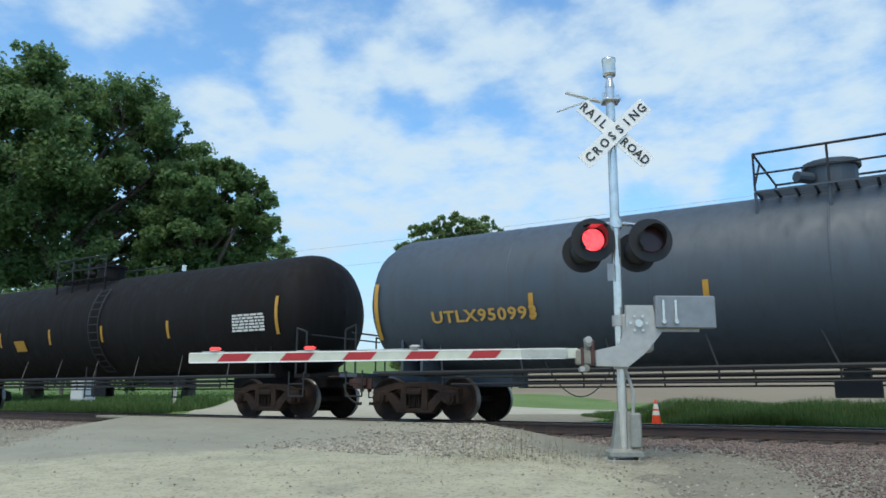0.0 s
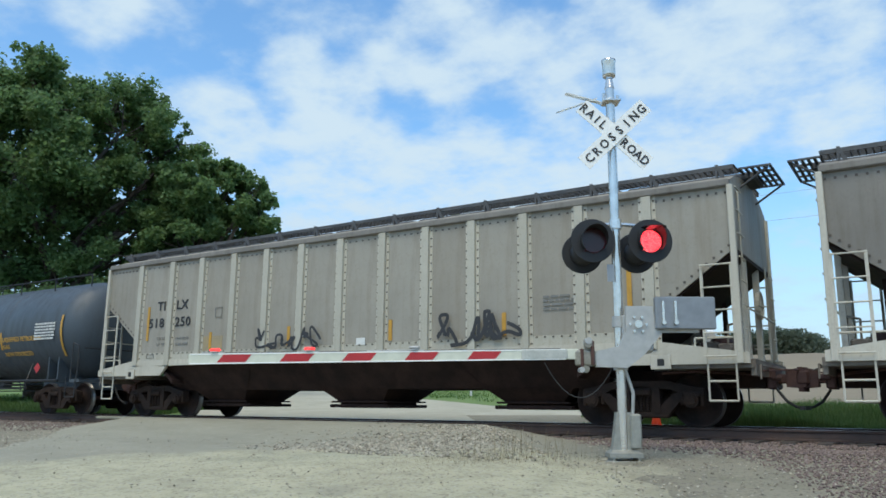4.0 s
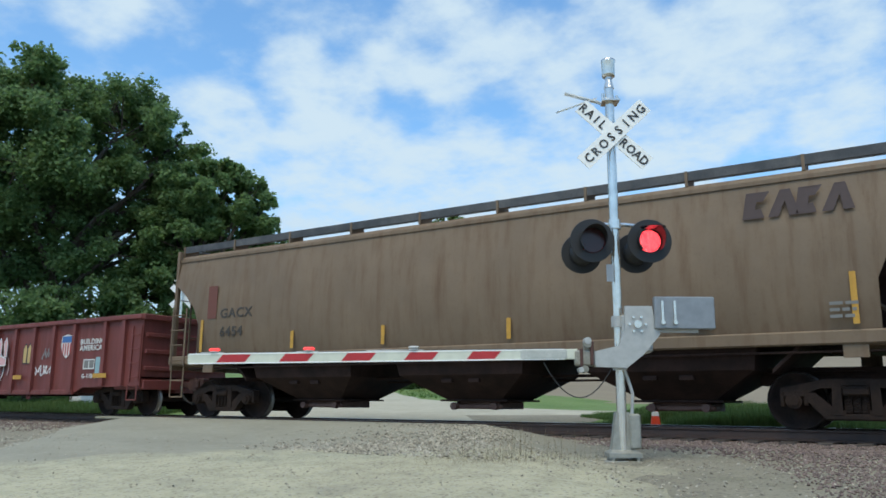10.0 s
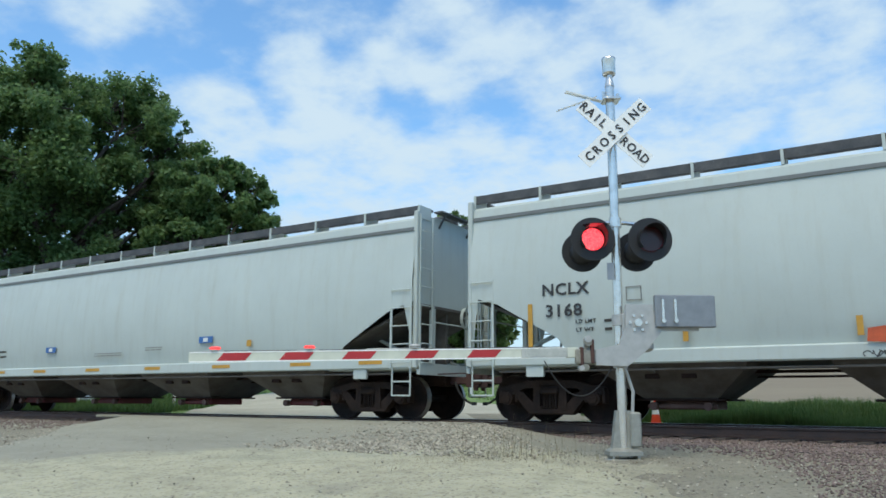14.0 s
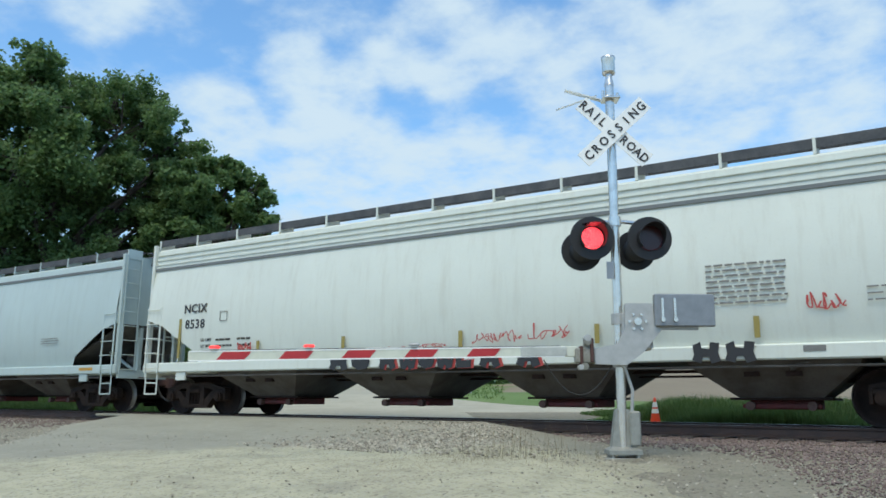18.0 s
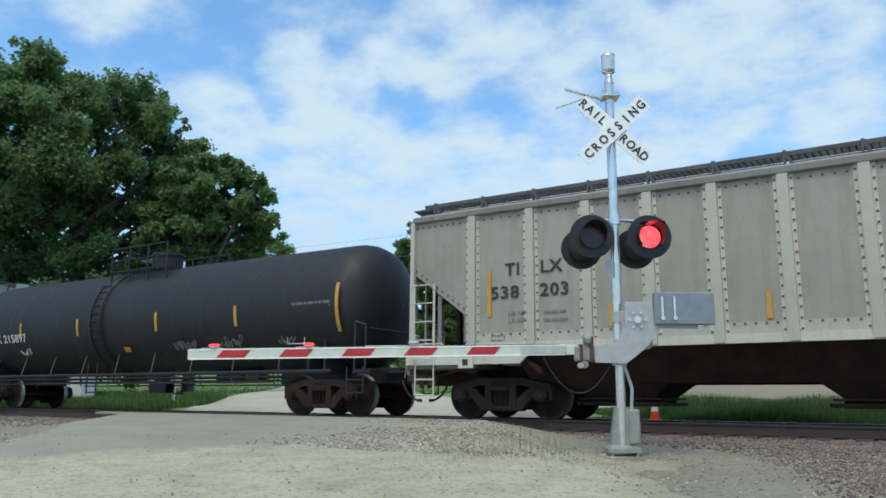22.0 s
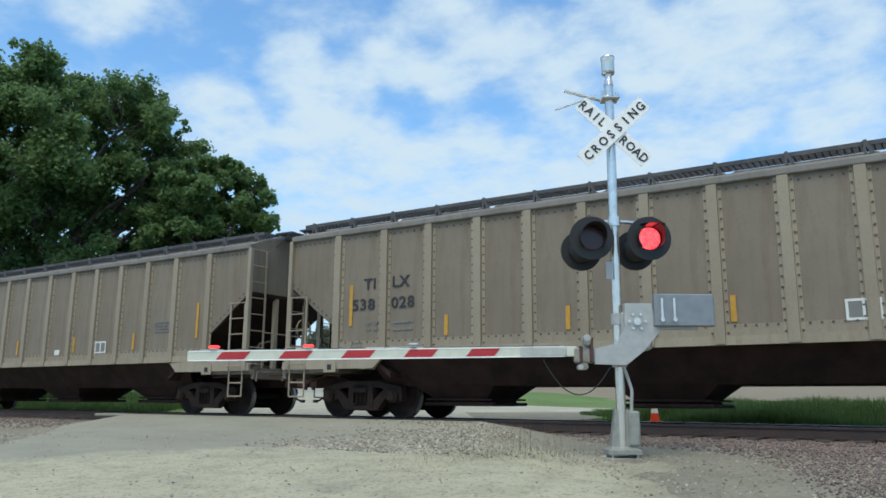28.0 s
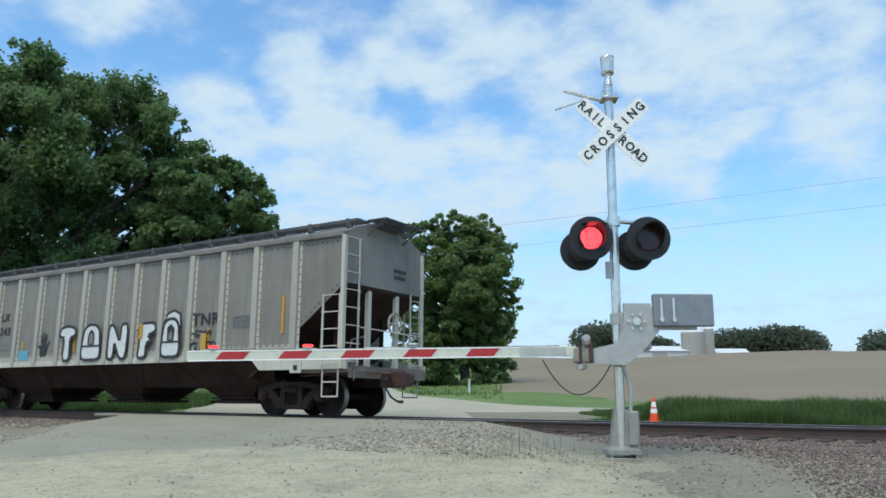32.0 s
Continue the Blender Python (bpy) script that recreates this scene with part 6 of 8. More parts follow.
def road_z(x, y):
    """The road climbs to the rail head on both sides."""
    g = ground_z(x, y)
    ramp = -0.035 + 0.0 * x
    if y < 0:
        r = ramp - 0.245 * smooth(-1.3, -5.2, y) - 0.66 * smooth(-4.8, -15, y)
        return max(r, g + 0.015)
    return max(ramp - 0.2 * smooth(1.5, 6, y), g + 0.03)


def dirt_colour(n):
    """Olive-grey gravelly dirt with a scatter of pebbles in it."""
    c = n.mix(n.ramp(n.noise(0.35, 5), 0.35, 0.65), (0.275, 0.252, 0.182), (0.22, 0.20, 0.142))
    c = n.mix(n.ramp(n.noise(1.7, 6, off=(3, 1, 0)), 0.5, 0.72, 0, 0.55), c, (0.165, 0.16, 0.105))
    sep = n.t.nodes.new("ShaderNodeSeparateColor")
    n.t.links.new(n.cells(30, "Color"), sep.inputs[0])
    c = n.mix(n.ramp(sep.outputs[0], 0.72, 1.0, 0, 0.5), c, (0.27, 0.245, 0.20))
    return n.mix(n.ramp(sep.outputs[1], 0.72, 1.0, 0, 0.55), c, (0.09, 0.07, 0.055))


def ground_material():
    n = Nodes("gravelly_dirt")
    return n.done(dirt_colour(n), 0.95, 0, n.noise(18, 7, rough=0.75), 0.85, 0.03)


def road_material():
    n = Nodes("pale_gravel_road")
    # worn asphalt on the ramp, loose yellowish gravel below it
    sep = n.t.nodes.new("ShaderNodeSeparateXYZ")
    n.t.links.new(n.co, sep.inputs[0])

    def mad(a, k, b):
        m = n.t.nodes.new("ShaderNodeMath")
        m.operation = "MULTIPLY_ADD"
        n.put(m.inputs[0], a)
        n.put(m.inputs[1], k)
        n.put(m.inputs[2], b)
        return m.outputs[0]
    # distance from the centre line on the near side, and how far down the ramp
    off = mad(sep.outputs[1], 0.83, sep.outputs[0])
    edge = mad(n.noise(0.9, 6, off=(1, 8, 0)), 3.0, off)
    wob = n.noise(0.5, 6, off=(4, 4, 0))
    reach = mad(wob, 2.6, mad(off, -0.42, mad(sep.outputs[1], 1.0, -1.9)))
    slab = n.ramp(reach, -1.5, -1.1)
    gravel = n.mix(n.ramp(n.noise(0.5, 5), 0.35, 0.65), (0.48, 0.45, 0.30), (0.41, 0.38, 0.255))
    gravel = n.mix(n.ramp(n.noise(2.2, 8, off=(5, 2, 0), rough=0.72), 0.46, 0.66, 0, 0.7), gravel, (0.27, 0.25, 0.165))
    cell = n.t.nodes.new("ShaderNodeSeparateColor")
    n.t.links.new(n.cells(34, "Color"), cell.inputs[0])
    gravel = n.mix(n.ramp(cell.outputs[0], 0.7, 1.0, 0, 0.6), gravel, (0.43, 0.41, 0.34))
    gravel = n.mix(n.ramp(cell.outputs[1], 0.8, 1.0, 0, 0.7), gravel, (0.14, 0.12, 0.095))
    tar = n.mix(n.ramp(n.noise(0.8, 5, stretch=(0.5, 1.2, 1)), 0.35, 0.7), (0.262, 0.25, 0.188), (0.31, 0.294, 0.222))
    tar = n.mix(n.ramp(n.noise(6, 5), 0.5, 0.8, 0, 0.5), tar, (0.39, 0.38, 0.32))
    c = n.mix(slab, gravel, tar)
    c = n.mix(n.ramp(n.noise(1.1, 3, off=(9, 1, 0)), 0.62, 0.75, 0, 0.35), c, (0.17, 0.16, 0.13))
    # the gravel thins out into the dirt of the verge
    c = n.mix(n.ramp(edge, -7.4, -5.4), c, dirt_colour(n))
    return n.done(c, 0.9, 0, n.noise(16, 7, rough=0.72), 0.8, 0.03)


def field_material():
    n = Nodes("bare_tilled_field")
    c = n.mix(n.ramp(n.noise(0.03, 5), 0.35, 0.65), (0.235, 0.19, 0.122), (0.20, 0.160, 0.104))
    c = n.mix(n.ramp(n.noise(0.5, 5, stretch=(0.15, 1, 1)), 0.45, 0.75, 0, 0.6), c, (0.27, 0.225, 0.145))
    return n.done(c, 0.97, 0, n.noise(1.2, 5, stretch=(0.2, 1, 1)), 0.5, 0.1)


def lawn_material():
    n = Nodes("grassy_ground")
    c = n.mix(n.ramp(n.noise(0.25, 5), 0.35, 0.65), (0.10, 0.165, 0.035), (0.15, 0.215, 0.06))
    c = n.mix(n.ramp(n.noise(2.5, 5), 0.5, 0.75, 0, 0.6), c, (0.15, 0.16, 0.06))
    return n.done(c, 0.95, 0, n.noise(9, 5), 0.7, 0.06)


def ballast_material():
    n = Nodes("pink_granite_ballast")
    f = n.island()
    c = n.mix(n.ramp(f, 0, 1), (0.088, 0.062, 0.055), (0.235, 0.18, 0.153))
    c = n.mix(n.ramp(n.noise(14, 3), 0.45, 0.75, 0, 0.45), c, (0.12, 0.085, 0.078))
    return n.done(c, 0.9, 0, n.noise(60, 3), 0.3, 0.004)


def pebble_material():
    n = Nodes("dusty_pebbles")
    c = n.mix(n.island(), (0.16, 0.14, 0.105), (0.46, 0.42, 0.33))
    return n.done(c, 0.95, 0, n.noise(70, 3), 0.2, 0.003)


def lane_material():
    n = Nodes("pale_crushed_stone_lane")
    c = n.mix(n.ramp(n.noise(0.6, 5), 0.35, 0.65), (0.44, 0.41, 0.31), (0.37, 0.345, 0.26))
    c = n.mix(n.ramp(n.noise(5, 6), 0.5, 0.75, 0, 0.5), c, (0.27, 0.25, 0.185))
    return n.done(c, 0.95, 0, n.noise(20, 5), 0.5, 0.02)


M_LANE = lane_material()
M_PEBBLE = pebble_material()
M_DIRT, M_ROAD, M_FIELD, M_LAWN, M_BALLAST = ground_material(), road_material(), field_material(), lawn_material(), ballast_material()


def steps(*spans):
    out = []
    for a, b, d in spans:
        n = max(1, round((b - a) / d))
        out += [a + (b - a) * k / n for k in range(n)]
    return out + [spans[-1][1]]


def build_ground():
    xs = steps((-2500, -400, 300), (-400, -80, 25), (-80, -40, 4), (-40, 14, 0.6), (14, 60, 4), (60, 400, 25), (400, 2500, 300))
    ys = steps((-400, -60, 60), (-60, -16, 4), (-16, 9, 0.45), (9, 30, 1.5), (30, 90, 5), (90, 260, 12), (260, 600, 60), (600, 3000, 400))
    g = Geo()
    nx = len(xs)
    for y in ys:
        g.v += [(x, y, ground_z(x, y)) for x in xs]
    for j in range(len(ys) - 1):
        for i in range(nx - 1):
            x, y = (xs[i] + xs[i + 1]) / 2, (ys[j] + ys[j + 1]) / 2
            d = x - road_mid(min(y, 60))
            k = 0
            if y > 3.2:
                k = 2
                if y > 24 + 3.0 * noise.noise((x * 0.12, 3.0, 5)) and x > -0.531 * (y + 14.77) + 1.5 * noise.noise((y * 0.1, 0, 5)) and y < 420:
                    k = 1
                if y < 9 and d > 0 and x < -0.392 * (y + 14.77) and d < 16:
                    k = 0
            g.f.append((j * nx + i, j * nx + i + 1, (j + 1) * nx + i + 1, (j + 1) * nx + i))
            g.k.append(k)
    ob = new("ground", g.mesh("ground", [M_DIRT, M_FIELD, M_LAWN], True))
    tagged(ob, "gravelly dirt verge, green grass and a bare brown field", "ground", kind="structure")
    # road sheet
    g = Geo()
    rows = []
    for y in steps((-40, -16, 2), (-16, -1.55, 0.4), (-1.55, -0.80, 0.25)):
        m, w = road_mid(y), 6.2 - 1.2 * smooth(-1, -8, y)
        row = []
        for k in range(-18, 23):
            x = m + w * k / 15 + 0.2 * noise.noise((y * 0.6, k * 3.0, 0)) * (k in (-18, 22))
            f = smooth(w * 0.86, w * 1.22, abs(x - m))
            row.append((x, y, road_z(x, y) * (1 - f) + (ground_z(x, y) - 0.004 - 0.03 * smooth(1.28, 1.42, (x - m) / w)) * f + 0.02 * noise.noise((x * 1.3, y * 1.3, 1))))
        rows.append(row)
    g.grid(rows)
    g.slot = 1
    rows = []
    for y in steps((0.80, 1.6, 0.25), (1.6, 12, 0.6), (12, 70, 3)):
        m, w = road_mid(y), 6.0 - 0.6 * smooth(2, 14, y)
        rows.append([(m + w * k / 8, y, road_z(m + w * k / 8, y) + 0.02) for k in range(-8, 9)])
    g.grid(rows)
    # the side lane that leaves along the track
    rows = []
    near_edge = [(-16.5, 3.6), (-13.4, 5.2), (-11.6, 7.4), (-10.1, 8.4), (-9.2, 9.4), (-4.0, 10.2), (6.0, 10.6)]
    far_edge = [(-22.0, 14.5), (-18.7, 13.6), (-14.4, 12.8), (-11.7, 12.2), (-10.3, 11.8), (-4.0, 11.6), (6.0, 11.9)]
    for (ax, ay), (bx, by), (cx, cy), (dx, dy) in zip(near_edge, near_edge[1:], far_edge, far_edge[1:]):
        for k in range(6):
            f = k / 6
            p, q = (ax + (bx - ax) * f, ay + (by - ay) * f), (cx + (dx - cx) * f, cy + (dy - cy) * f)
            row = [(p[0] + (q[0] - p[0]) * j / 9, p[1] + (q[1] - p[1]) * j / 9) for j in range(10)]
            rows.append([(x, y, ground_z(x, y) + (0.045 if 0 < j < 9 else -0.02)) for j, (x, y) in enumerate(row)])
    g.grid(rows)
    road = new("road", g.mesh("road", [M_ROAD, M_LANE], True))
    tagged(road, "pale worn gravel road climbing to the crossing", "road", kind="structure")
    # panel between the rails at the crossing
    x0, x1 = road_mid(0) - 6.0, road_mid(0) + 6.0
    g = Geo().box(x0, x1, -0.64, 0.64, -0.10, -0.03, 0.02).box(x0, x1, -1.30, -0.80, -0.10, -0.03, 0.02).box(x0, x1, 0.80, 1.30, -0.10, -0.03, 0.02)
    tagged(new("crossing_panel", g.mesh("crossing_panel", M_ROAD)), "gravel-covered crossing deck between the rails", "crossing deck", kind="structure")


def rail_mesh(x0, x1):
    g = Geo()
    sec = [(-0.07, -0.18), (0.07, -0.18), (0.07, -0.165), (0.012, -0.145), (0.010, -0.045), (0.036, -0.035), (0.036, -0.004), (0.028, 0.0), (-0.028, 0.0), (-0.036, -0.004), (-0.036, -0.035), (-0.010, -0.045), (-0.012, -0.145), (-0.07, -0.165)]
    n = len(sec)
    for k in range(n):
        g.slot = 1 if k in (6, 7, 8) else 0
        (a, b), (c, d) = sec[k], sec[(k + 1) % n]
        g.poly([(x0, a, b), (x0, c, d), (x1, c, d), (x1, a, b)])
    return g.mesh("rail", [M_RAIL, M_RAILTOP])


def build_track():
    tr = thing("railway_track", "single railway track on pink stone ballast", "track", kind="structure")
    me = rail_mesh(-400, 400)
    for y in (-0.7535, 0.7535):
        part("rail", me, None, tr, "steel rail with a polished head", at=pose(0, y, 0))
    tie = Geo().box(-0.115, 0.115, -1.3, 1.3, -0.35, -0.18, 0.012).mesh("tie", M_TIE)
    near = Geo().box(-0.16, 0.16, -0.10, 0.10, -0.182, -0.172).mesh("tie_plate", M_RAIL)
    k = 0
    for i in range(-80, 60):
        x = i * 0.53
        if abs(x - road_mid(0)) > 6.1:
            part("tie", tie, None, tr, at=pose(x, 0, 0, 0, 0, random.uniform(-1, 1)))
    # ballast bed under the stones
    bed = Geo()
    prof = [(-2.6, -0.36), (-1.75, -0.245), (-1.2, -0.225), (1.2, -0.225), (1.75, -0.245), (2.6, -0.36)]
    bed.grid([[(-400, y, z) for y, z in prof], [(400, y, z) for y, z in prof]])
    part("ballast_bed", bed, M_DIRT, tr)
    rng = random.Random(3)
    g = Geo()
    for _ in range(62000):
        x = rng.uniform(-34, 1.2) if rng.random() < 0.6 else rng.uniform(-8.5, 1.2)
        y = rng.uniform(-8.5, -0.85) if rng.random() < 0.88 else rng.uniform(-0.6, 2.4)
        if abs(x - road_mid(y)) < 5.9 + 0.5 * rng.random():
            continue
        edge = np.interp(x, (-20, -9, -6, -3.5, -2.3, -1.6, -0.9, 0.5), (-4.2, -1.7, -2.4, -3.6, -4.0, -5.2, -7.2, -9.0))
        if y < edge + 2.2 * rng.random() ** 2:
            continue
        z = np.interp(y, [p[0] for p in prof], [p[1] for p in prof]) if y > -2.6 else ground_z(x, y)
        stone(g, rng, x, y, max(z, ground_z(x, y)) + 0.005, rng.uniform(0.012, 0.034) * (1 if y > -4 else 0.75))
    tagged(part("ballast_stone", g, M_BALLAST, tr, "pink and grey crushed stone"), kind="stuff")


def stone(g, rng, x, y, z, r):
    """An irregular eight-sided pebble."""
    a = rng.uniform(0, 6.28)
    i = len(g.v)
    ring = [(x + r * rng.uniform(0.75, 1.15) * math.cos(a + k * 1.571), y + r * rng.uniform(0.75, 1.15) * math.sin(a + k * 1.571), z + r * rng.uniform(-0.1, 0.35)) for k in range(4)]
    g.v += ring + [(x + r * rng.uniform(-0.3, 0.3), y + r * rng.uniform(-0.3, 0.3), z + r * rng.uniform(0.6, 0.95)), (x, y, z - r * 0.5)]
    for k in range(4):
        g.f += [(i + k, i + (k + 1) % 4, i + 4), (i + (k + 1) % 4, i + k, i + 5)]
        g.k += [g.slot] * 2


build_ground()
build_track()


def loose_stones():
    """Pebbles and clods scattered over the road and the verge."""
    rng = random.Random(17)
    g = Geo()
    for _ in range(9000):
        y = -1.6 - 9.5 * rng.random()
        side = rng.random()
        m = road_mid(y)
        if side < 0.35:
            x = m + rng.uniform(-5.5, 5.5)
            if rng.random() < (0.965 if y > -5 else 0.6):
                continue
            z, r = road_z(x, y), rng.uniform(0.006, 0.02)
        elif side < 0.85:
            x = m + 5.2 + 11 * rng.random() ** 1.2
            z, r = max(ground_z(x, y), road_z(x, y) if x < m + 6 else -9), rng.uniform(0.008, 0.024)
        else:
            x = m - 5.4 - 6 * rng.random()
            z, r = ground_z(x, y), rng.uniform(0.012, 0.035)
        stone(g, rng, x, y, z + 0.002, r)
    # thicker where the ramp's shoulder crumbles
    for _ in range(4200):
        x, y = rng.gauss(-6.9, 1.1), rng.uniform(-6.2, -1.3)
        stone(g, rng, x, y, max(road_z(x, y) if abs(x - road_mid(y)) < 5.5 else -9, ground_z(x, y)) + 0.002, rng.uniform(0.01, 0.034))
    tagged(new("loose_stones", g.mesh("loose_stones", M_PEBBLE)), "loose pebbles on the gravel", "stones", kind="stuff")


loose_stones()


# ---------------------------------------------------------------- crossing signal with gate
FLAPS = []
M_WORNARM = rusty("scuffed_arm_paint", (0.50, 0.51, 0.47), (0.30, 0.31, 0.28))
M_BRACKET = rusty("stained_bracket_steel", (0.16, 0.155, 0.12), (0.30, 0.29, 0.25))
SIG_AT = pose(-3.52, -4.90, -0.28, 0, 0, -math.degrees(YAW))


def crossbuck_blade(parent, text_sets, lean, y, label):
    g = Geo().box(-0.61, 0.61, -0.006, 0.006, -0.114, 0.114)
    b = part("crossbuck_blade", g, M_SIGN, parent, label, at=pose(0.014, y, 4.309, 0, lean, 0))
    for t, first, last in text_sets:
        for k, ch in enumerate(t):
            me = lettering(ch, 0.122, 0.002, 0.92, 1.0, 0.004)
            mid = (min(v.co.x for v in me.vertices) + max(v.co.x for v in me.vertices)) / 2
            me.materials.append(M_INK)
            part("lettering", me, None, b, at=pose(first + (last - first) * k / (len(t) - 1) - mid, -0.010, -0.061))
    return b


def lamp(parent, x, z, y, lit_key, facing, size=0.93):
    r = 0.0 if facing > 0 else 180.0
    at = pose(x, y, z, 0, 0, r)
    g = Geo()
    g.lathe([(0.0, 0.165), (-0.012, 0.17), (-0.012, 0.315 * size), (0.0, 0.32 * size), (0.012, 0.315 * size), (0.012, 0.02)], (0, 0, 0), (0, 1, 0), 36)
    bg = part("lamp_background", g, M_LAMPBLACK, parent, "round black lamp background", at=at)
    part("lamp_housing", Geo().lathe([(0.0, 0.175), (0.10, 0.17), (0.15, 0.13), (0.16, 0.02)], (0, 0, 0), (0, 1, 0), 24), M_LAMPBLACK, bg, smooth=True)
    # visor: upper three quarters of a tube, longest on top
    g = Geo()
    rows = []
    for k in range(25):
        a = radians(-45 + 270 * k / 24)
        l = 0.16 + 0.16 * max(0.0, math.sin(a))
        rows.append([(0.175 * math.cos(a), -0.01, 0.175 * math.sin(a)), (0.178 * math.cos(a), -l, 0.178 * math.sin(a) - 0.01), (0.170 * math.cos(a), -l, 0.170 * math.sin(a) - 0.01), (0.168 * math.cos(a), -0.01, 0.168 * math.sin(a))])
    g.grid(rows)
    part("visor", g, M_LAMPBLACK, bg, "black lamp visor")
    if lit_key is not None:
        g = Geo().lathe([(0.004, 0.150), (-0.010, 0.11), (-0.018, 0.0)], (0, 0, 0), (0, 1, 0), 28)
        part("lens", g, M_LED, bg, "red lamp lens", smooth=True)
        # hinged flap added to imitate flashing; blanks the lens, folds up under visor
        g = Geo().cyl((0, -0.006, -0.158), (0, 0.004, -0.158), 0.166, 28)
        f = part("lens_flap", g, M_SHUT, bg, "dark flap added over the lens to make it flash", at=pose(0, -0.034, 0.158))
        FLAPS.append((f, lit_key))
    else:
        part("lens", Geo().lathe([(0.004, 0.158), (-0.02, 0.0)], (0, 0, 0), (0, 1, 0), 24), M_SHUT, bg, smooth=True)


def build_signal():
    sig = thing("crossing_signal", "galvanised railroad crossing signal with flashing red lamps and lowered gate arm", "crossing signal", at=SIG_AT)
    g = Geo().box(-0.25, 0.24, -0.2, 0.2, -0.08, -0.045, 0.01)
    for s in (-1, 1):
        g.box(s * 0.16 - 0.015, s * 0.16 + 0.015, -0.15, 0.15, -0.05, 0.05)
    part("foot_plate", g, M_CASTING, sig)
    g = Geo().grid([[(-0.21, -0.16, 0.0), (0.21, -0.16, 0.0), (0.21, 0.16, 0.0), (-0.21, 0.16, 0.0)], [(-0.21, -0.16, 0.05), (0.21, -0.16, 0.05), (0.21, 0.16, 0.05), (-0.21, 0.16, 0.05)], [(-0.15, -0.05, 0.09), (0.15, -0.05, 0.09), (0.15, 0.10, 0.09), (-0.15, 0.10, 0.09)],
                    [(-0.085, -0.03, 0.56), (0.10, -0.03, 0.56), (0.10, 0.085, 0.56), (-0.085, 0.085, 0.56)]], True)
    base = part("base_casting", g, M_CASTING, sig, "flared aluminium base casting")
    part("junction_box", Geo().box(0.08, 0.22, -0.10, 0.14, 0.10, 0.54, 0.02), M_CASTING, base)
    part("mast", Geo().cyl((0, 0, 0.05), (-0.01, 0, 5.02), 0.063, 20), M_GALV, sig, "galvanised steel mast", smooth=True)
    part("conduit", Geo().pipe([(0.12, -0.04, 0.5), (0.14, -0.04, 0.8), (0.08, -0.04, 1.0), (0.02, -0.07, 1.15)], 0.022, 8), M_ALU, sig)
    # bell on top
    g = Geo().cyl((-0.01, 0, 5.02), (-0.01, 0, 5.16), 0.07, 14, 0.045).cyl((-0.01, 0, 5.16), (-0.01, 0, 5.20), 0.05, 14)
    b = part("bell", g, M_GALV, sig, "cylindrical warning bell")
    part("bell_cup", Geo().lathe([(0, 0.04), (0, 0.088), (0.03, 0.092), (0.20, 0.092), (0.22, 0.10), (0.25, 0.10), (0.26, 0.03)], (-0.01, 0, 5.20), (0, 0, 1), 22), M_GALV, b, smooth=True)
    # crossbucks, front pair and edge-on pair behind
    crossbuck_blade(sig, (("RAIL", -0.55, -0.20), ("ROAD", 0.19, 0.55)), 43, -0.10, "white crossbuck blade with black lettering")
    crossbuck_blade(sig, (("CROSSING", -0.50, 0.52),), -44, -0.118, "white crossbuck blade with black lettering")
    part("crossbuck_bracket", Geo().box(-0.09, 0.09, -0.10, 0.09, 4.20, 4.26).box(-0.09, 0.09, -0.10, 0.09, 4.38, 4.44), M_GALV, sig)
    g = Geo().box(-0.12, 0.12, -0.12, 0.12, 4.80, 4.84, 0.01)
    g.cyl((-0.1, 0, 4.82), (-0.1, 0, 4.95), 0.02, 8).cyl((0.1, 0, 4.82), (0.1, 0, 4.92), 0.02, 8)
    part("mast_collar", g, M_GALV, sig)
    for lean, x, z, a, b in ((15.5, -0.14, 4.90, -0.48, 0.12), (-20.5, -0.38, 4.87, -0.36, 0.22)):
        part("crossbuck_blade", Geo().box(a, b, -0.09, 0.09, -0.008, 0.008), M_SIGN, sig, "white crossbuck blade seen nearly edge-on", at=pose(x, 0.20, z, 14, lean, 0))
    # lamps
    g = Geo().pipe([(-0.36, 0.02, 3.03), (-0.12, 0.02, 3.06), (0.12, 0.02, 3.06), (0.44, 0.02, 3.03)], 0.028, 10)
    g.cyl((0, 0, 2.99), (0, 0, 3.12), 0.085, 14)
    part("lamp_arm", g, M_GALV, sig)
    lamp(sig, -0.341, 2.80, -0.14, 1, 1)
    lamp(sig, 0.426, 2.80, -0.14, 0, 1)
    lamp(sig, -0.418, 2.70, 0.25, None, -1, 0.88)
    lamp(sig, 0.325, 2.71, 0.25, None, -1, 0.88)
    part("small_sign", Geo().box(-0.15, -0.06, -0.085, -0.072, 2.26, 2.49), plain("grey_small_sign", (0.3, 0.33, 0.36), 0.5), sig, "small blue-grey notice on the mast")
    # gate machine: swept support, hub and counterweight
    g = Geo()
    outl = [(-0.36, 1.13), (-0.36, 1.33), (-0.05, 1.40), (0.04, 1.60), (0.05, 1.92), (0.40, 1.92), (0.44, 1.66), (0.50, 1.56), (0.28, 1.30), (0.05, 1.12)]
    g.prism(outl, -0.20, -0.12)
    m = part("gate_machine", g, M_ALU, sig, "swept aluminium gate arm support")
    g = Geo().cyl((0.20, -0.24, 1.68), (0.20, -0.20, 1.68), 0.05, 12)
    for k in range(6):
        a = k * math.pi / 3
        g.cyl((0.20 + 0.105 * math.cos(a), -0.225, 1.68 + 0.105 * math.sin(a)), (0.20 + 0.105 * math.cos(a), -0.2, 1.68 + 0.105 * math.sin(a)), 0.018, 8)
    part("hub_bolts", g, M_GALV, m)
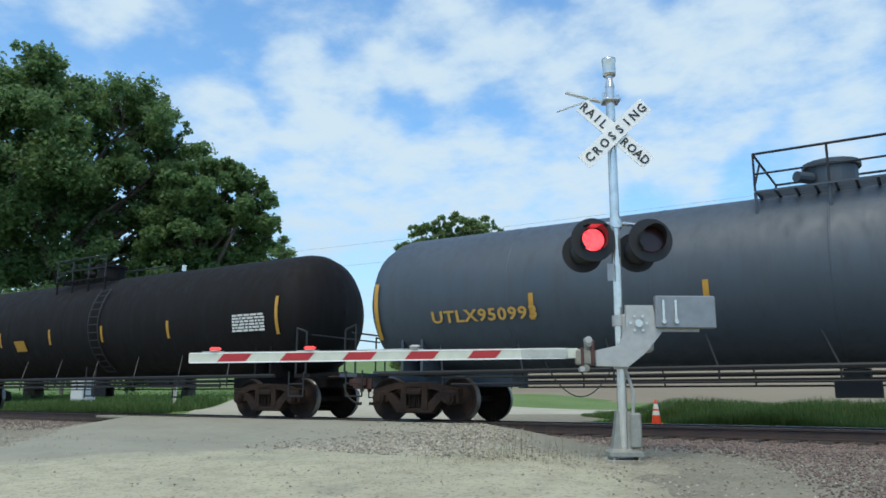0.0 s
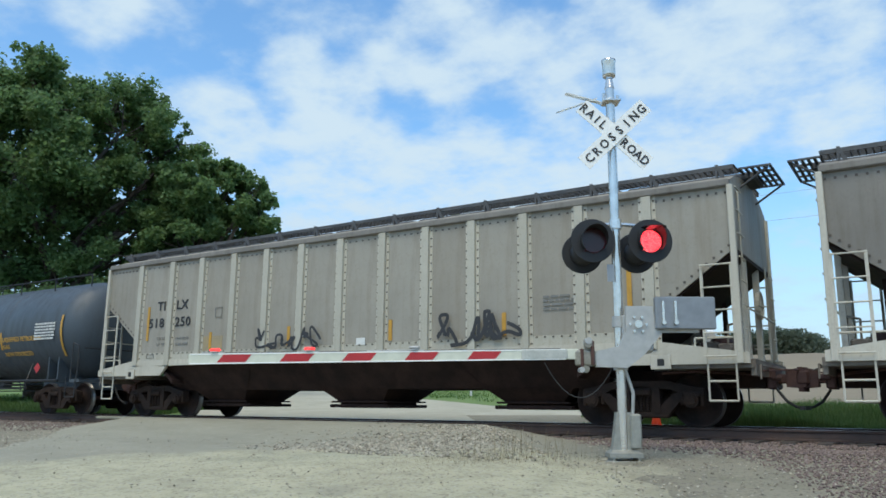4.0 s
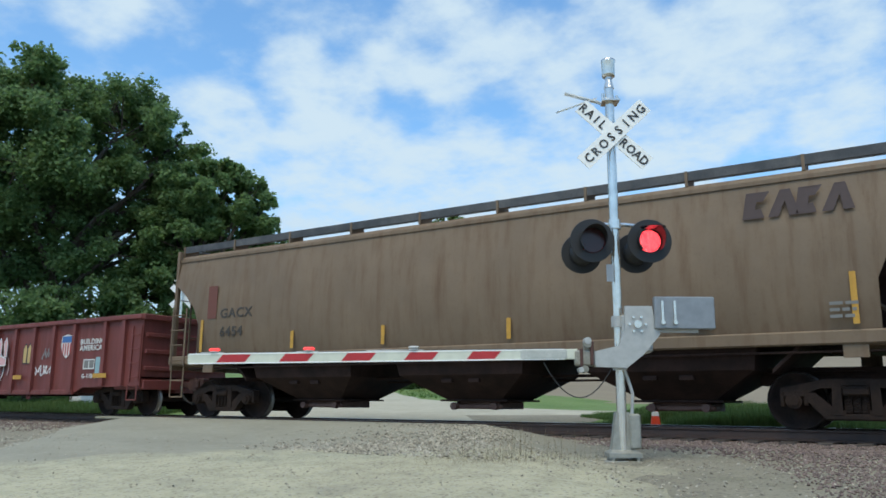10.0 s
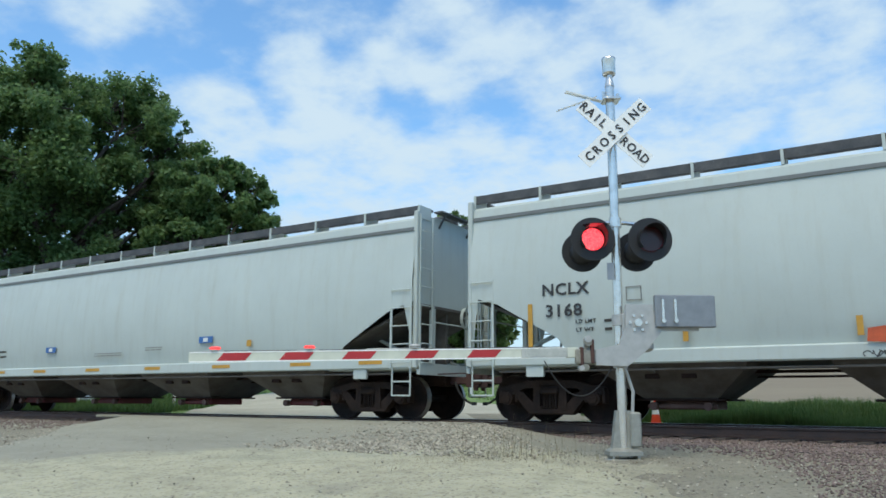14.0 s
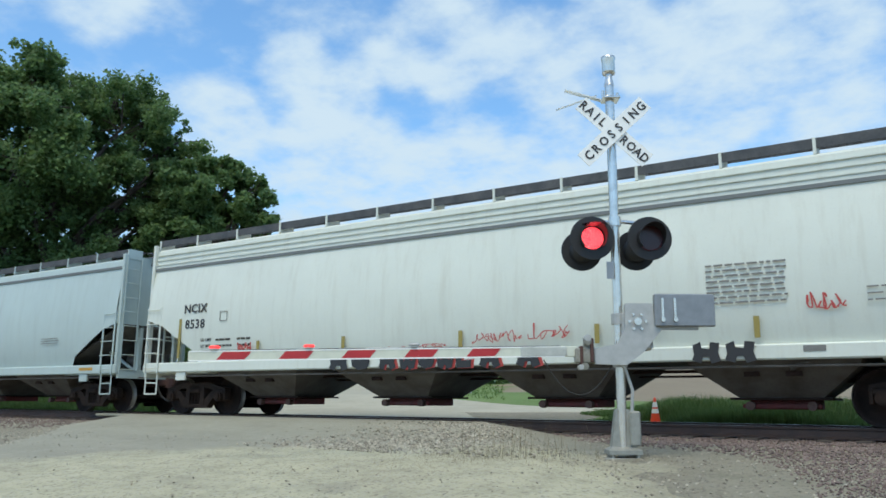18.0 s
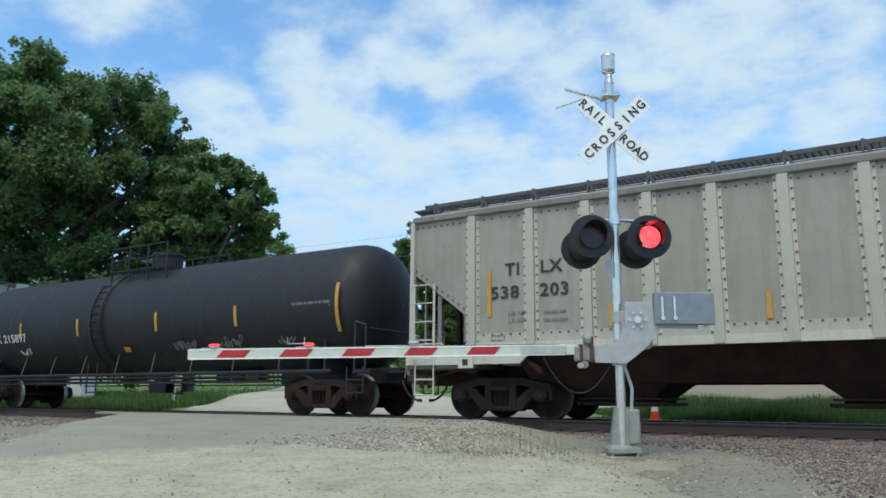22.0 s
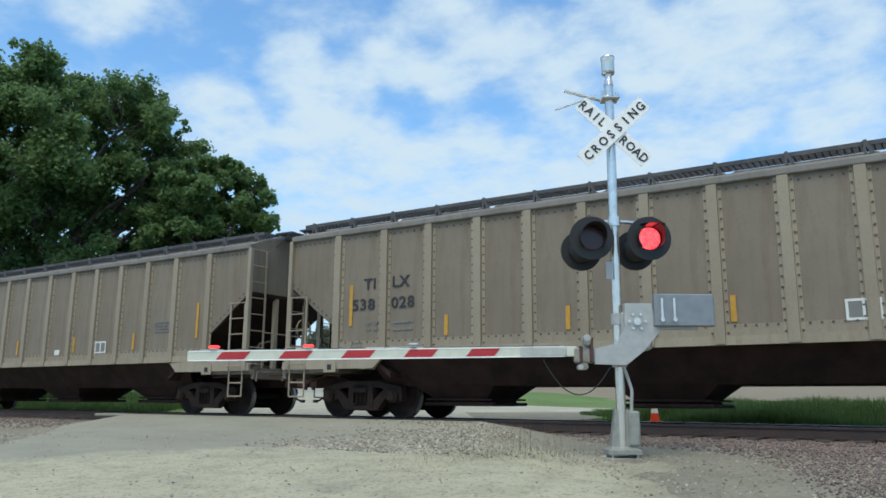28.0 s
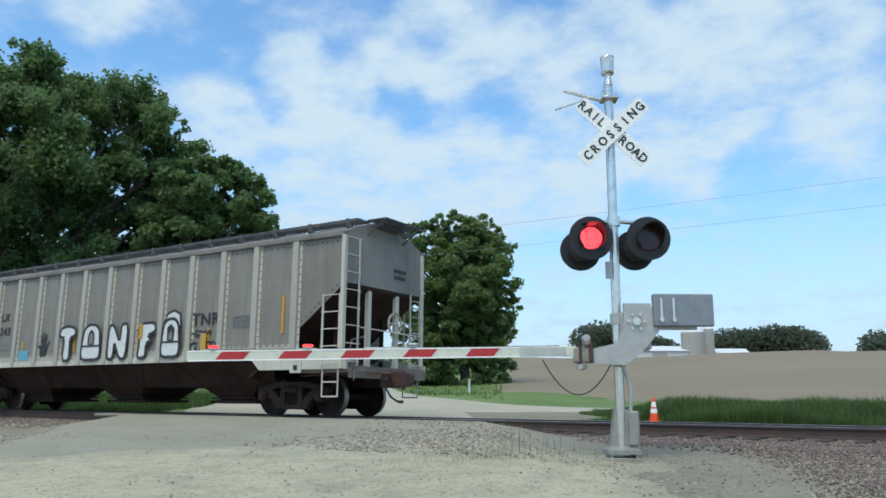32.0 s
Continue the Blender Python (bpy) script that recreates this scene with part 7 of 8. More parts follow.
    part("machine_case", Geo().box(0.02, 0.42, -0.12, 0.20, 1.32, 1.82, 0.03), M_ALU, m, "grey gate machine case")
    part("mast_clamp", Geo().cyl((0, 0, 1.10), (0, 0, 1.30), 0.095, 16).cyl((0, 0, 1.66), (0, 0, 1.80), 0.095, 16), M_ALU, m)
    cw = part("counterweight", Geo().box(0.42, 1.20, -0.26, -0.16, 1.62, 2.04, 0.012), M_PLATE, sig, "dull steel counterweight plates")
    part("counterweight_bolt", Geo().box(0.50, 0.53, -0.285, -0.26, 1.70, 1.98).cyl((0.515, -0.30, 1.70), (0.515, -0.26, 1.70), 0.03, 8).box(0.66, 0.69, -0.285, -0.26, 1.70, 1.98).cyl((0.675, -0.30, 1.70), (0.675, -0.26, 1.70), 0.03, 8), M_GALV, cw)
    part("counterweight_arm", Geo().box(0.3, 1.0, -0.17, -0.12, 1.58, 1.66).prism([(0.36, 1.58), (0.50, 1.62), (0.36, 1.40)], -0.17, -0.12), M_ALU, cw)
    g = Geo().box(-0.62, -0.36, -0.22, -0.10, 1.14, 1.34, 0.02).cyl((-0.46, -0.26, 1.42), (-0.46, -0.2, 1.42), 0.05, 10).box(-0.50, -0.42, -0.2, -0.12, 1.30, 1.44).cyl((-0.5, -0.24, 1.1), (-0.5, -0.1, 1.1), 0.05, 8)
    part("arm_bracket", g, M_BRACKET, sig, "steel breakaway arm bracket")
    # gate arm with red and white sheeting
    arm = part("gate_arm", Geo().box(-5.02, 0.02, -0.025, 0.025, -0.065, 0.065, 0.008), M_ARMWHITE, sig, "white gate arm with red slanted stripes", at=pose(-0.6, -0.155, 1.292, 0, -1.12, 0))
    part("arm_edge", Geo().box(-5.00, -0.15, -0.030, -0.024, 0.052, 0.068).box(-5.00, -0.15, -0.030, -0.024, -0.068, -0.052), M_SIGN, arm)
    for k in range(5):
        x = -4.65 + k * 0.807
        part("red_stripe", Geo().prism([(x, -0.050), (x + 0.085, 0.050), (x + 0.45, 0.050), (x + 0.365, -0.050)], -0.0295, -0.0265), M_REDSHEET, arm)
    part("arm_sleeve", Geo().box(-0.72, -0.12, -0.034, 0.03, -0.06, 0.062, 0.006), M_WORNARM, arm, "scuffed bare end of the arm")
    for x, lit in ((-4.685, True), (-3.46, True), (-2.10, False)):
        lampb = part("arm_lamp", Geo().box(x - 0.16, x + 0.12, -0.03, 0.03, 0.066, 0.082).cyl((x, 0, 0.082), (x, 0, 0.094), 0.06, 12), M_ALU, arm, "small red lamp on the arm")
        part("lamp_dome", Geo().box(x - 0.075, x + 0.075, -0.035, 0.035, 0.09, 0.135, 0.02), M_TIPLED if lit else M_ALU, lampb)
    part("cable_box", Geo().box(-2.72, -2.05, -0.03, 0.03, 0.066, 0.085, 0.006), M_ALU, arm)
    part("arm_cable", Geo().pipe([(-4.6, 0.0, 0.072), (-0.2, 0.0, 0.072)], 0.008, 5), M_RUBBER, arm, "black cable along the arm")
    part("bracket_plate", Geo().box(-0.43, -0.385, -0.26, -0.08, 1.15, 1.46, 0.01).box(-0.56, -0.52, -0.24, -0.10, 1.12, 1.36, 0.01), M_COUPLER, sig, "rusty dark bracket plates")
    part("bracket_roller", Geo().cyl((-0.46, -0.27, 1.46), (-0.46, -0.12, 1.46), 0.045, 14).cyl((-0.55, -0.25, 1.09), (-0.55, -0.12, 1.09), 0.035, 12), M_ALU, sig)
    pts = [(-1.02, -0.16, 1.18)]
    for k in range(1, 13):
        f = k / 12
        pts.append((-1.02 + 0.92 * f, -0.16, 1.18 - 0.95 * f * (1 - f) * 1.9 + 0.02 * f))
    part("slack_cable", Geo().pipe(pts, 0.008, 5), M_RUBBER, sig, "thin slack cable")


build_signal()

# ---------------------------------------------------------------- plants


def bark_material():
    n = Nodes("bark")
    c = n.mix(n.ramp(n.noise(6, 6, stretch=(1, 1, 0.2)), 0.35, 0.7), (0.06, 0.048, 0.038), (0.13, 0.11, 0.09))
    return n.done(c, 0.95, 0, n.noise(9, 6, stretch=(1, 1, 0.2)), 0.8, 0.04)


def leaf_material(name, a, b):
    n = Nodes(name)
    c = n.mix(n.island(), a, b)
    n.b.inputs["Transmission Weight"].default_value = 0.0
    m = n.done(c, 0.6)
    t = n.t.nodes.new("ShaderNodeBsdfTranslucent")
    n.t.links.new(c, t.inputs[0])
    s = n.t.nodes.new("ShaderNodeMixShader")
    s.inputs[0].default_value = 0.6
    n.t.links.new(n.b.outputs[0], s.inputs[1])
    n.t.links.new(t.outputs[0], s.inputs[2])
    n.t.links.new(s.outputs[0], n.t.nodes["Material Output"].inputs[0])
    return m


M_BARK = bark_material()
M_LEAF = leaf_material("broad_leaf", (0.118, 0.198, 0.076), (0.200, 0.305, 0.112))
M_LEAF2 = leaf_material("broad_leaf_fresh", (0.130, 0.200, 0.070), (0.215, 0.305, 0.104))
# haze of distance is mixed into this greyer, duller leaf colour
M_FARLEAF = leaf_material("hazed_far_leaf", (0.10, 0.125, 0.085), (0.15, 0.18, 0.12))
M_GRASS = leaf_material("grass_blade", (0.075, 0.130, 0.032), (0.150, 0.225, 0.065))
M_LAWNGRASS = leaf_material("lawn_blade", (0.11, 0.18, 0.04), (0.17, 0.25, 0.07))
M_DRY = leaf_material("dry_stalk", (0.15, 0.125, 0.07), (0.29, 0.245, 0.145))


def leaf(g, rng, p, size):
    d = Vector((rng.gauss(0, 1), rng.gauss(-0.35, 1), rng.gauss(1.1, 0.8))).normalized()
    u = d.orthogonal().normalized()
    w = d.cross(u)
    a = rng.uniform(0, 6.28)
    e = u * math.cos(a) + w * math.sin(a)
    f = d.cross(e)
    i = len(g.v)
    h = size * 0.42
    g.v += [tuple(p - e * size * 0.55), tuple(p + f * h + d * h * 0.25), tuple(p + e * size * 0.6), tuple(p - f * h + d * h * 0.25)]
    g.f += [(i, i + 1, i + 2), (i, i + 2, i + 3)]
    g.k += [g.slot] * 2


def tree(label, base, height, lobes, leaves, leafsize, mat, seed, trunk_r=0.35, category="tree", group=""):
    """lobes: (dx, dy, z, rx, ry, rz) of the crown's rounded masses about the base."""
    rng = random.Random(seed)
    turn = -math.degrees(math.atan2(base[0] - EYE[0], base[1] - EYE[1]))
    t = thing("tree", label, category, group, at=pose(*base, 0, 0, turn))
    g = Geo()
    top = height * 0.62
    pts = [Vector((0.25 * rng.gauss(0, 1) * k / 5, 0.25 * rng.gauss(0, 1) * k / 5, top * k / 5)) for k in range(6)]
    for k, (a, b) in enumerate(zip(pts, pts[1:])):
        g.cyl(a, b, trunk_r * (1 - 0.14 * k), 10, trunk_r * (1 - 0.14 * (k + 1)), False)
    g.cyl((0, 0, -0.3), pts[0], trunk_r * 1.3, 10, trunk_r, False)
    part("trunk", g, M_BARK, t, smooth=True)
    clumps = []
    vol = [rx * ry * rz for *_, rx, ry, rz in lobes]
    for (dx, dy, z, rx, ry, rz), v in zip(lobes, vol):
        c = Vector((dx, dy, z))
        start = pts[min(4, max(1, int(z / height * 5)))]
        g = Geo()
        mid = start.lerp(c, 0.55) + Vector((rng.gauss(0, 0.3), rng.gauss(0, 0.3), 0.3))
        g.cyl(start, mid, trunk_r * 0.42, 7, trunk_r * 0.26, False).cyl(mid, c, trunk_r * 0.26, 7, trunk_r * 0.12, False)
        n = max(24, int(60 * v / max(vol)))
        for k in range(n):
            d = Vector((rng.gauss(0, 1), rng.gauss(0, 1), rng.gauss(0, 1))).normalized()
            q = c + Vector((d.x * rx, d.y * ry, d.z * rz)) * rng.uniform(0.6, 1.08)
            clumps.append((q, rng.uniform(0.16, 0.44) * (rx + ry + rz) / 3, v))
            if k % 4 == 0:
                g.cyl(c.lerp(mid, rng.random() * 0.5), q, trunk_r * 0.10, 5, trunk_r * 0.03, False)
        part("limb", g, M_BARK, t)
    g = Geo()
    total = sum(r * r for _, r, _ in clumps)
    for q, r, v in clumps:
        for _ in range(int(leaves * r * r / total)):
            d = Vector((rng.gauss(0, 1), rng.gauss(0, 1), rng.gauss(0, 1)))
            d *= 0.44 * r * min(1.0, 2.0 / d.length) * rng.uniform(0.55, 1.1)
            d.z *= 0.8
            leaf(g, rng, q + d, leafsize * rng.uniform(0.65, 1.3))
    crown = part("crown", g, mat, t, "dense green leafy crown")
    return t


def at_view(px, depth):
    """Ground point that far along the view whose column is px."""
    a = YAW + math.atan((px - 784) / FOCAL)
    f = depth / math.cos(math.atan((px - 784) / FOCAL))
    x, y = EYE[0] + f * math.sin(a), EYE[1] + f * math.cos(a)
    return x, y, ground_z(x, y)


def scaled(k, lobes):
    return [tuple(v * k for v in l) for l in lobes]


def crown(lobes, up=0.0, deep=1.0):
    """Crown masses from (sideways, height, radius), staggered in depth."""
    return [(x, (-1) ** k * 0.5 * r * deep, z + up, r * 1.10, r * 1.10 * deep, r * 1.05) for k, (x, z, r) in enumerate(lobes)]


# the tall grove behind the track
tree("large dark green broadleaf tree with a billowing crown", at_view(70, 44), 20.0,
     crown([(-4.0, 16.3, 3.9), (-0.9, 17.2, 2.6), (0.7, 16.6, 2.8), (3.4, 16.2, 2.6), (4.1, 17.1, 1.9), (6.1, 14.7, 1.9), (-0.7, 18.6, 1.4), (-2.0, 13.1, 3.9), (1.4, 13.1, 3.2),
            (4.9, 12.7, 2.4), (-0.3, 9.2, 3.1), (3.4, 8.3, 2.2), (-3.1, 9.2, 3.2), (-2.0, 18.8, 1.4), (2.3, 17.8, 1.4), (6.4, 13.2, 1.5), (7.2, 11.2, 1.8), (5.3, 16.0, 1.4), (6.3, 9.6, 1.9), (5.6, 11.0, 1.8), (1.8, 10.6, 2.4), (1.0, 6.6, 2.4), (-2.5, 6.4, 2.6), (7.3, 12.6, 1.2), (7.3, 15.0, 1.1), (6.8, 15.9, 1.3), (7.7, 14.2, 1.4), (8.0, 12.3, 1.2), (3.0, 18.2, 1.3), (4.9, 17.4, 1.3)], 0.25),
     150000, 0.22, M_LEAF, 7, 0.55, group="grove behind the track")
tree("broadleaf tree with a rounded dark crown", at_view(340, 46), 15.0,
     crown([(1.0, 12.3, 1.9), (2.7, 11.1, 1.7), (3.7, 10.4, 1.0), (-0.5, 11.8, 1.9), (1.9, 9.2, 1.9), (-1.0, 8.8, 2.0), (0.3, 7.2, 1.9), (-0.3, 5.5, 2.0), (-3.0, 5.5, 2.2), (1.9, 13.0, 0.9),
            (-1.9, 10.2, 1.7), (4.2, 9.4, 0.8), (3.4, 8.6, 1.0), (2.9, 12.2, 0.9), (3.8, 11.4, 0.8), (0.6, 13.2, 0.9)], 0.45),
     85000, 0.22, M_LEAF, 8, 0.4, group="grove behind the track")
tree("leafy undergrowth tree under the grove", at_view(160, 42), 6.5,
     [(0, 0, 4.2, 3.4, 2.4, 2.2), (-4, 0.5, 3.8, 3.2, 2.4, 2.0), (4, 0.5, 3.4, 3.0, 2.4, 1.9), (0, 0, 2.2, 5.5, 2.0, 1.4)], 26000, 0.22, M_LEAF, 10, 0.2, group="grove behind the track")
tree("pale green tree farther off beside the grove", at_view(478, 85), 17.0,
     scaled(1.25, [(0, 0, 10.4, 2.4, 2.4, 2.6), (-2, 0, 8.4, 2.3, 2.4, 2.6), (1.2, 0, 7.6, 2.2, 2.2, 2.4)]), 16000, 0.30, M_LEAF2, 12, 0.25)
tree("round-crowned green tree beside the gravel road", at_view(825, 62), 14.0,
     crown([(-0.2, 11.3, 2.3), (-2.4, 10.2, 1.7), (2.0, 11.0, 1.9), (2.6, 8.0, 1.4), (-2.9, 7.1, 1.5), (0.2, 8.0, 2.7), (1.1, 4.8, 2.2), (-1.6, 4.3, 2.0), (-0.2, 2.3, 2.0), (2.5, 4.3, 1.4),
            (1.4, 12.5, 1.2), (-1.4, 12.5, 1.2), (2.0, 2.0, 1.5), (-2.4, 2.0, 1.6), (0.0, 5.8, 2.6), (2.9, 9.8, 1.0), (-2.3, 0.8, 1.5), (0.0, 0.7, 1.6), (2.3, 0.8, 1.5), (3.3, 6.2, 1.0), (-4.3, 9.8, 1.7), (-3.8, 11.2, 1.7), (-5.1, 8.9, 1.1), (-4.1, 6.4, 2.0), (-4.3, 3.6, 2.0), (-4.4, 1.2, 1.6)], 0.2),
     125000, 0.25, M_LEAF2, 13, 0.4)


def far_woods(x0px, x1px, depth, h, seed, label):
    rng = random.Random(seed)
    g = Geo()
    n = max(4, int((x1px - x0px) / 6))
    for k in range(n):
        f = (k + 0.5) / n
        px = x0px + (x1px - x0px) * f + rng.uniform(-4, 4)
        x, y, z = at_view(px, depth + rng.uniform(-6, 6))
        hh = h * rng.uniform(0.86, 1.0) * (0.85 + 0.15 * math.sin(math.pi * f) ** 0.5)
        for _ in range(620):
            d = Vector((rng.gauss(0, 1), rng.gauss(0, 1), rng.gauss(0, 1))).normalized() * rng.random() ** 0.4
            leaf(g, rng, Vector((x + d.x * hh * 0.5, y + d.y * hh * 0.5, z + hh * 0.5 + d.z * hh * 0.5)), 0.75 * rng.uniform(0.7, 1.4))
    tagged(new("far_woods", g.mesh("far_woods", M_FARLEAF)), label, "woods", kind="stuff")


far_woods(1268, 1446, 205, 10.2, 21, "dark row of trees on the far field edge")
far_woods(1540, 1700, 205, 10.4, 22, "dark trees beyond the field")
far_woods(1030, 1088, 200, 10.5, 23, "clump of trees beyond the field")
far_woods(1135, 1190, 205, 7.5, 25, "trees beyond the farm buildings")
far_woods(560, 590, 200, 9.0, 24, "small far clump of trees")


def blades(name, label, region, count, hmin, hmax, mat, seed, width=0.012, fade=None):
    rng = random.Random(seed)
    g = Geo()
    for _ in range(count):
        p = region(rng)
        if p is None:
            continue
        x, y = p
        z = ground_z(x, y)
        h = rng.uniform(hmin, hmax) * (0.8 + 0.5 * noise.noise((x * 0.5, y * 0.5, 7.0))) * (fade(x, y) if fade else 1.0)
        a, l = rng.uniform(0, 6.28), rng.uniform(0.1, 0.5) * h
        dx, dy = math.cos(a), math.sin(a)
        w = width * rng.uniform(0.7, 1.5)
        i = len(g.v)
        g.v += [(x - dy * w, y + dx * w, z - 0.02), (x + dy * w, y - dx * w, z - 0.02), (x + dx * l * 0.4 + dy * w * 0.7, y + dy * l * 0.4 - dx * w * 0.7, z + h * 0.6), (x + dx * l * 0.4 - dy * w * 0.7, y + dy * l * 0.4 + dx * w * 0.7, z + h * 0.6), (x + dx * l, y + dy * l, z + h)]
        g.f += [(i, i + 1, i + 2, i + 3), (i + 3, i + 2, i + 4)]
        g.k += [0, 0]
    tagged(new(name, g.mesh(name, mat)), label, "grass", kind="stuff")


def verge(rng):
    x, y = rng.uniform(-13, 2.0), 3.1 + 7.0 * rng.random() ** 1.4
    if (x + 5.83) ** 2 + (y - 3.9) ** 2 < 0.2 or (y < 3.9 and abs(x + 5.83 + 0.31 * (y - 3.9)) < 0.2) or x < -0.392 * (y + 14.77) + 0.9 * noise.noise((y, 1.0, 2.0)):
        return None
    return x, y


def verge_far(rng):
    x, y = rng.uniform(-60, -24), 3.3 + 8.0 * rng.random() ** 1.3
    if abs(x - road_mid(y)) < 6.3 - 0.05 * y:
        return None
    return x, y


blades("tall_grass", "tall green grass along the far side of the track", verge, 95000, 0.22, 0.58, M_GRASS, 31, 0.010, lambda x, y: 0.25 + 0.75 * smooth(0, 2.6, x + 0.392 * (y + 14.77)))
blades("tall_grass", "green grass beside the track under the grove", verge_far, 50000, 0.15, 0.5, M_GRASS, 34, 0.016)


def lawnspot(rng):
    x, y = rng.uniform(-75, 10), 9 + 40 * rng.random() ** 1.4
    d = x - road_mid(y)
    if -5.8 < d < 5.8 or x > -0.531 * (y + 14.77) or (d > 0 and y < 15.0):
        return None
    return x, y


blades("rough_grass", "rough green grass beside the road", lawnspot, 26000, 0.05, 0.16, M_LAWNGRASS, 32, 0.03)


def weedspot(rng):
    return rng.gauss(-4.9, 0.55), rng.gauss(-6.3, 0.75)


def stalkspot(rng):
    return rng.gauss(-4.75, 0.42), rng.gauss(-5.2, 0.5)


blades("dry_weeds", "thin dry grass tufts on the dirt near the signal", weedspot, 2200, 0.03, 0.20, M_DRY, 33, 0.0022)
blades("dry_stalks", "tall thin dry stalks beside the signal base", stalkspot, 70, 0.30, 0.66, M_DRY, 35, 0.0025)


def cone():
    t = thing("traffic_cone", "orange traffic cone with white collars behind the track", "traffic cone", at=pose(-5.83, 3.9, ground_z(-5.83, 3.9) + 0.01))
    part("cone_base", Geo().box(-0.18, 0.18, -0.18, 0.18, 0, 0.035, 0.01), M_CONE, t)
    part("cone_body", Geo().lathe([(0.03, 0.125), (0.60, 0.026), (0.615, 0.018), (0.616, 0.0)], (0, 0, 0), (0, 0, 1), 20), M_CONE, t, smooth=True)
    part("white_collar", Geo().lathe([(0.245, 0.0905), (0.35, 0.0725)], (0, 0, 0), (0, 0, 1), 20), M_SIGN, t, smooth=True)
    part("white_collar", Geo().lathe([(0.39, 0.066), (0.51, 0.0455)], (0, 0, 0), (0, 0, 1), 20), M_SIGN, t, smooth=True)


cone()


def marker_post():
    x, y, z = at_view(832, 43)
    t = thing("marker_post", "thin white marker post in the grass", "post", at=pose(x, y, z))
    part("post", Geo().box(-0.05, 0.05, -0.04, 0.04, -0.1, 0.72, 0.01), M_CABINET, t)
    part("post_cap", Geo().box(-0.06, 0.06, -0.05, 0.05, 0.72, 0.76, 0.01), M_CABINET, t)


marker_post()


def far_signal():
    t = thing("crossing_signal", "far crossing signal seen from behind across the track", "crossing signal", at=pose(-25.95, 6.0, -0.25, 0, 0, 32))
    part("mast", Geo().cyl((0, 0, 0), (0, 0, 5.9), 0.065, 14), M_GALV, t)
    part("foot_plate", Geo().box(-0.25, 0.25, -0.2, 0.2, 0, 0.4, 0.04), M_ALU, t)
    for lean in (43, -43):
        part("crossbuck_blade", Geo().box(-0.61, 0.61, -0.006, 0.006, -0.114, 0.114), M_SIGN, t, at=pose(0, 0.1 if lean > 0 else 0.115, 4.9, 0, lean, 0))
    part("crossbuck_blade", Geo().box(-0.25, 0.75, -0.1, 0.1, -0.012, 0.012), M_SIGN, t, at=pose(0, -0.12, 5.5, 0, 0, 0))
    part("bell", Geo().cyl((0, 0, 5.9), (0, 0, 6.15), 0.09, 14), M_GALV, t)
    part("lamp_arm", Geo().pipe([(-0.4, 0, 3.3), (0.4, 0, 3.3)], 0.03), M_GALV, t)
    for x in (-0.4, 0.4):
        part("lamp_background", Geo().cyl((x, 0.1, 3.1), (x, 0.14, 3.1), 0.32, 24), M_LAMPBLACK, t)


far_signal()


def cabinet():
    t = thing("equipment_cabinet", "small white equipment cabinet beside the track", "cabinet", at=pose(-35.2, 8.0, ground_z(-35.2, 8.0)))
    part("cabinet_body", Geo().box(-0.48, 0.48, -0.35, 0.35, 0.12, 1.38, 0.02), M_CABINET, t)
    part("cabinet_roof", Geo().box(-0.54, 0.54, -0.41, 0.41, 1.38, 1.43, 0.01), M_GALV, t)
    part("cabinet_plinth", Geo().box(-0.38, 0.38, -0.28, 0.28, -0.1, 0.12), M_CONCRETE, t)


cabinet()


def utility_pole(px, depth, ztop, arm=True):
    x, y, z = at_view(px, depth)
    h = ztop - z
    t = thing("utility_pole", "weathered wooden utility pole", "utility pole", "line of utility poles", at=pose(x, y, z))
    part("pole", Geo().cyl((0, 0, -0.5), (0, 0, h), 0.16, 12, 0.11), M_POLEWOOD, t, smooth=True)
    if arm:
        part("insulator", Geo().cyl((0, 0, h), (0, 0, h + 0.18), 0.05, 10, 0.03), M_CABINET, t)
        part("transformer", Geo().cyl((0.3, 0, h - 1.3), (0.3, 0, h - 0.5), 0.2, 14), M_CABINET, t)
    return Vector((x, y, ztop))


utility_pole(118, 62, 12.0)
utility_pole(154, 52, 9.2, False)


def wire(a, b, sag, label="thin sagging overhead wire"):
    pts = [a.lerp(b, k / 24) + Vector((0, 0, -4 * sag * (k / 24) * (1 - k / 24))) for k in range(25)]
    tagged(new("overhead_wire", Geo().pipe(pts, 0.008, 5).mesh("overhead_wire", M_WIRE)), label, "wire", "overhead wires")


def sky_point(px, py, depth):
    a = YAW + math.atan((px - 784) / FOCAL)
    f = depth / math.cos(math.atan((px - 784) / FOCAL))
    return Vector((EYE[0] + f * math.sin(a), EYE[1] + f * math.cos(a), EYE[2] + depth * (709.5 - py) / (FOCAL * 1.0)))


wire(sky_point(-200, 520, 75), sky_point(1900, 255, 34), 0.5)
wire(sky_point(-200, 545, 75), sky_point(1900, 312, 34), 0.5)


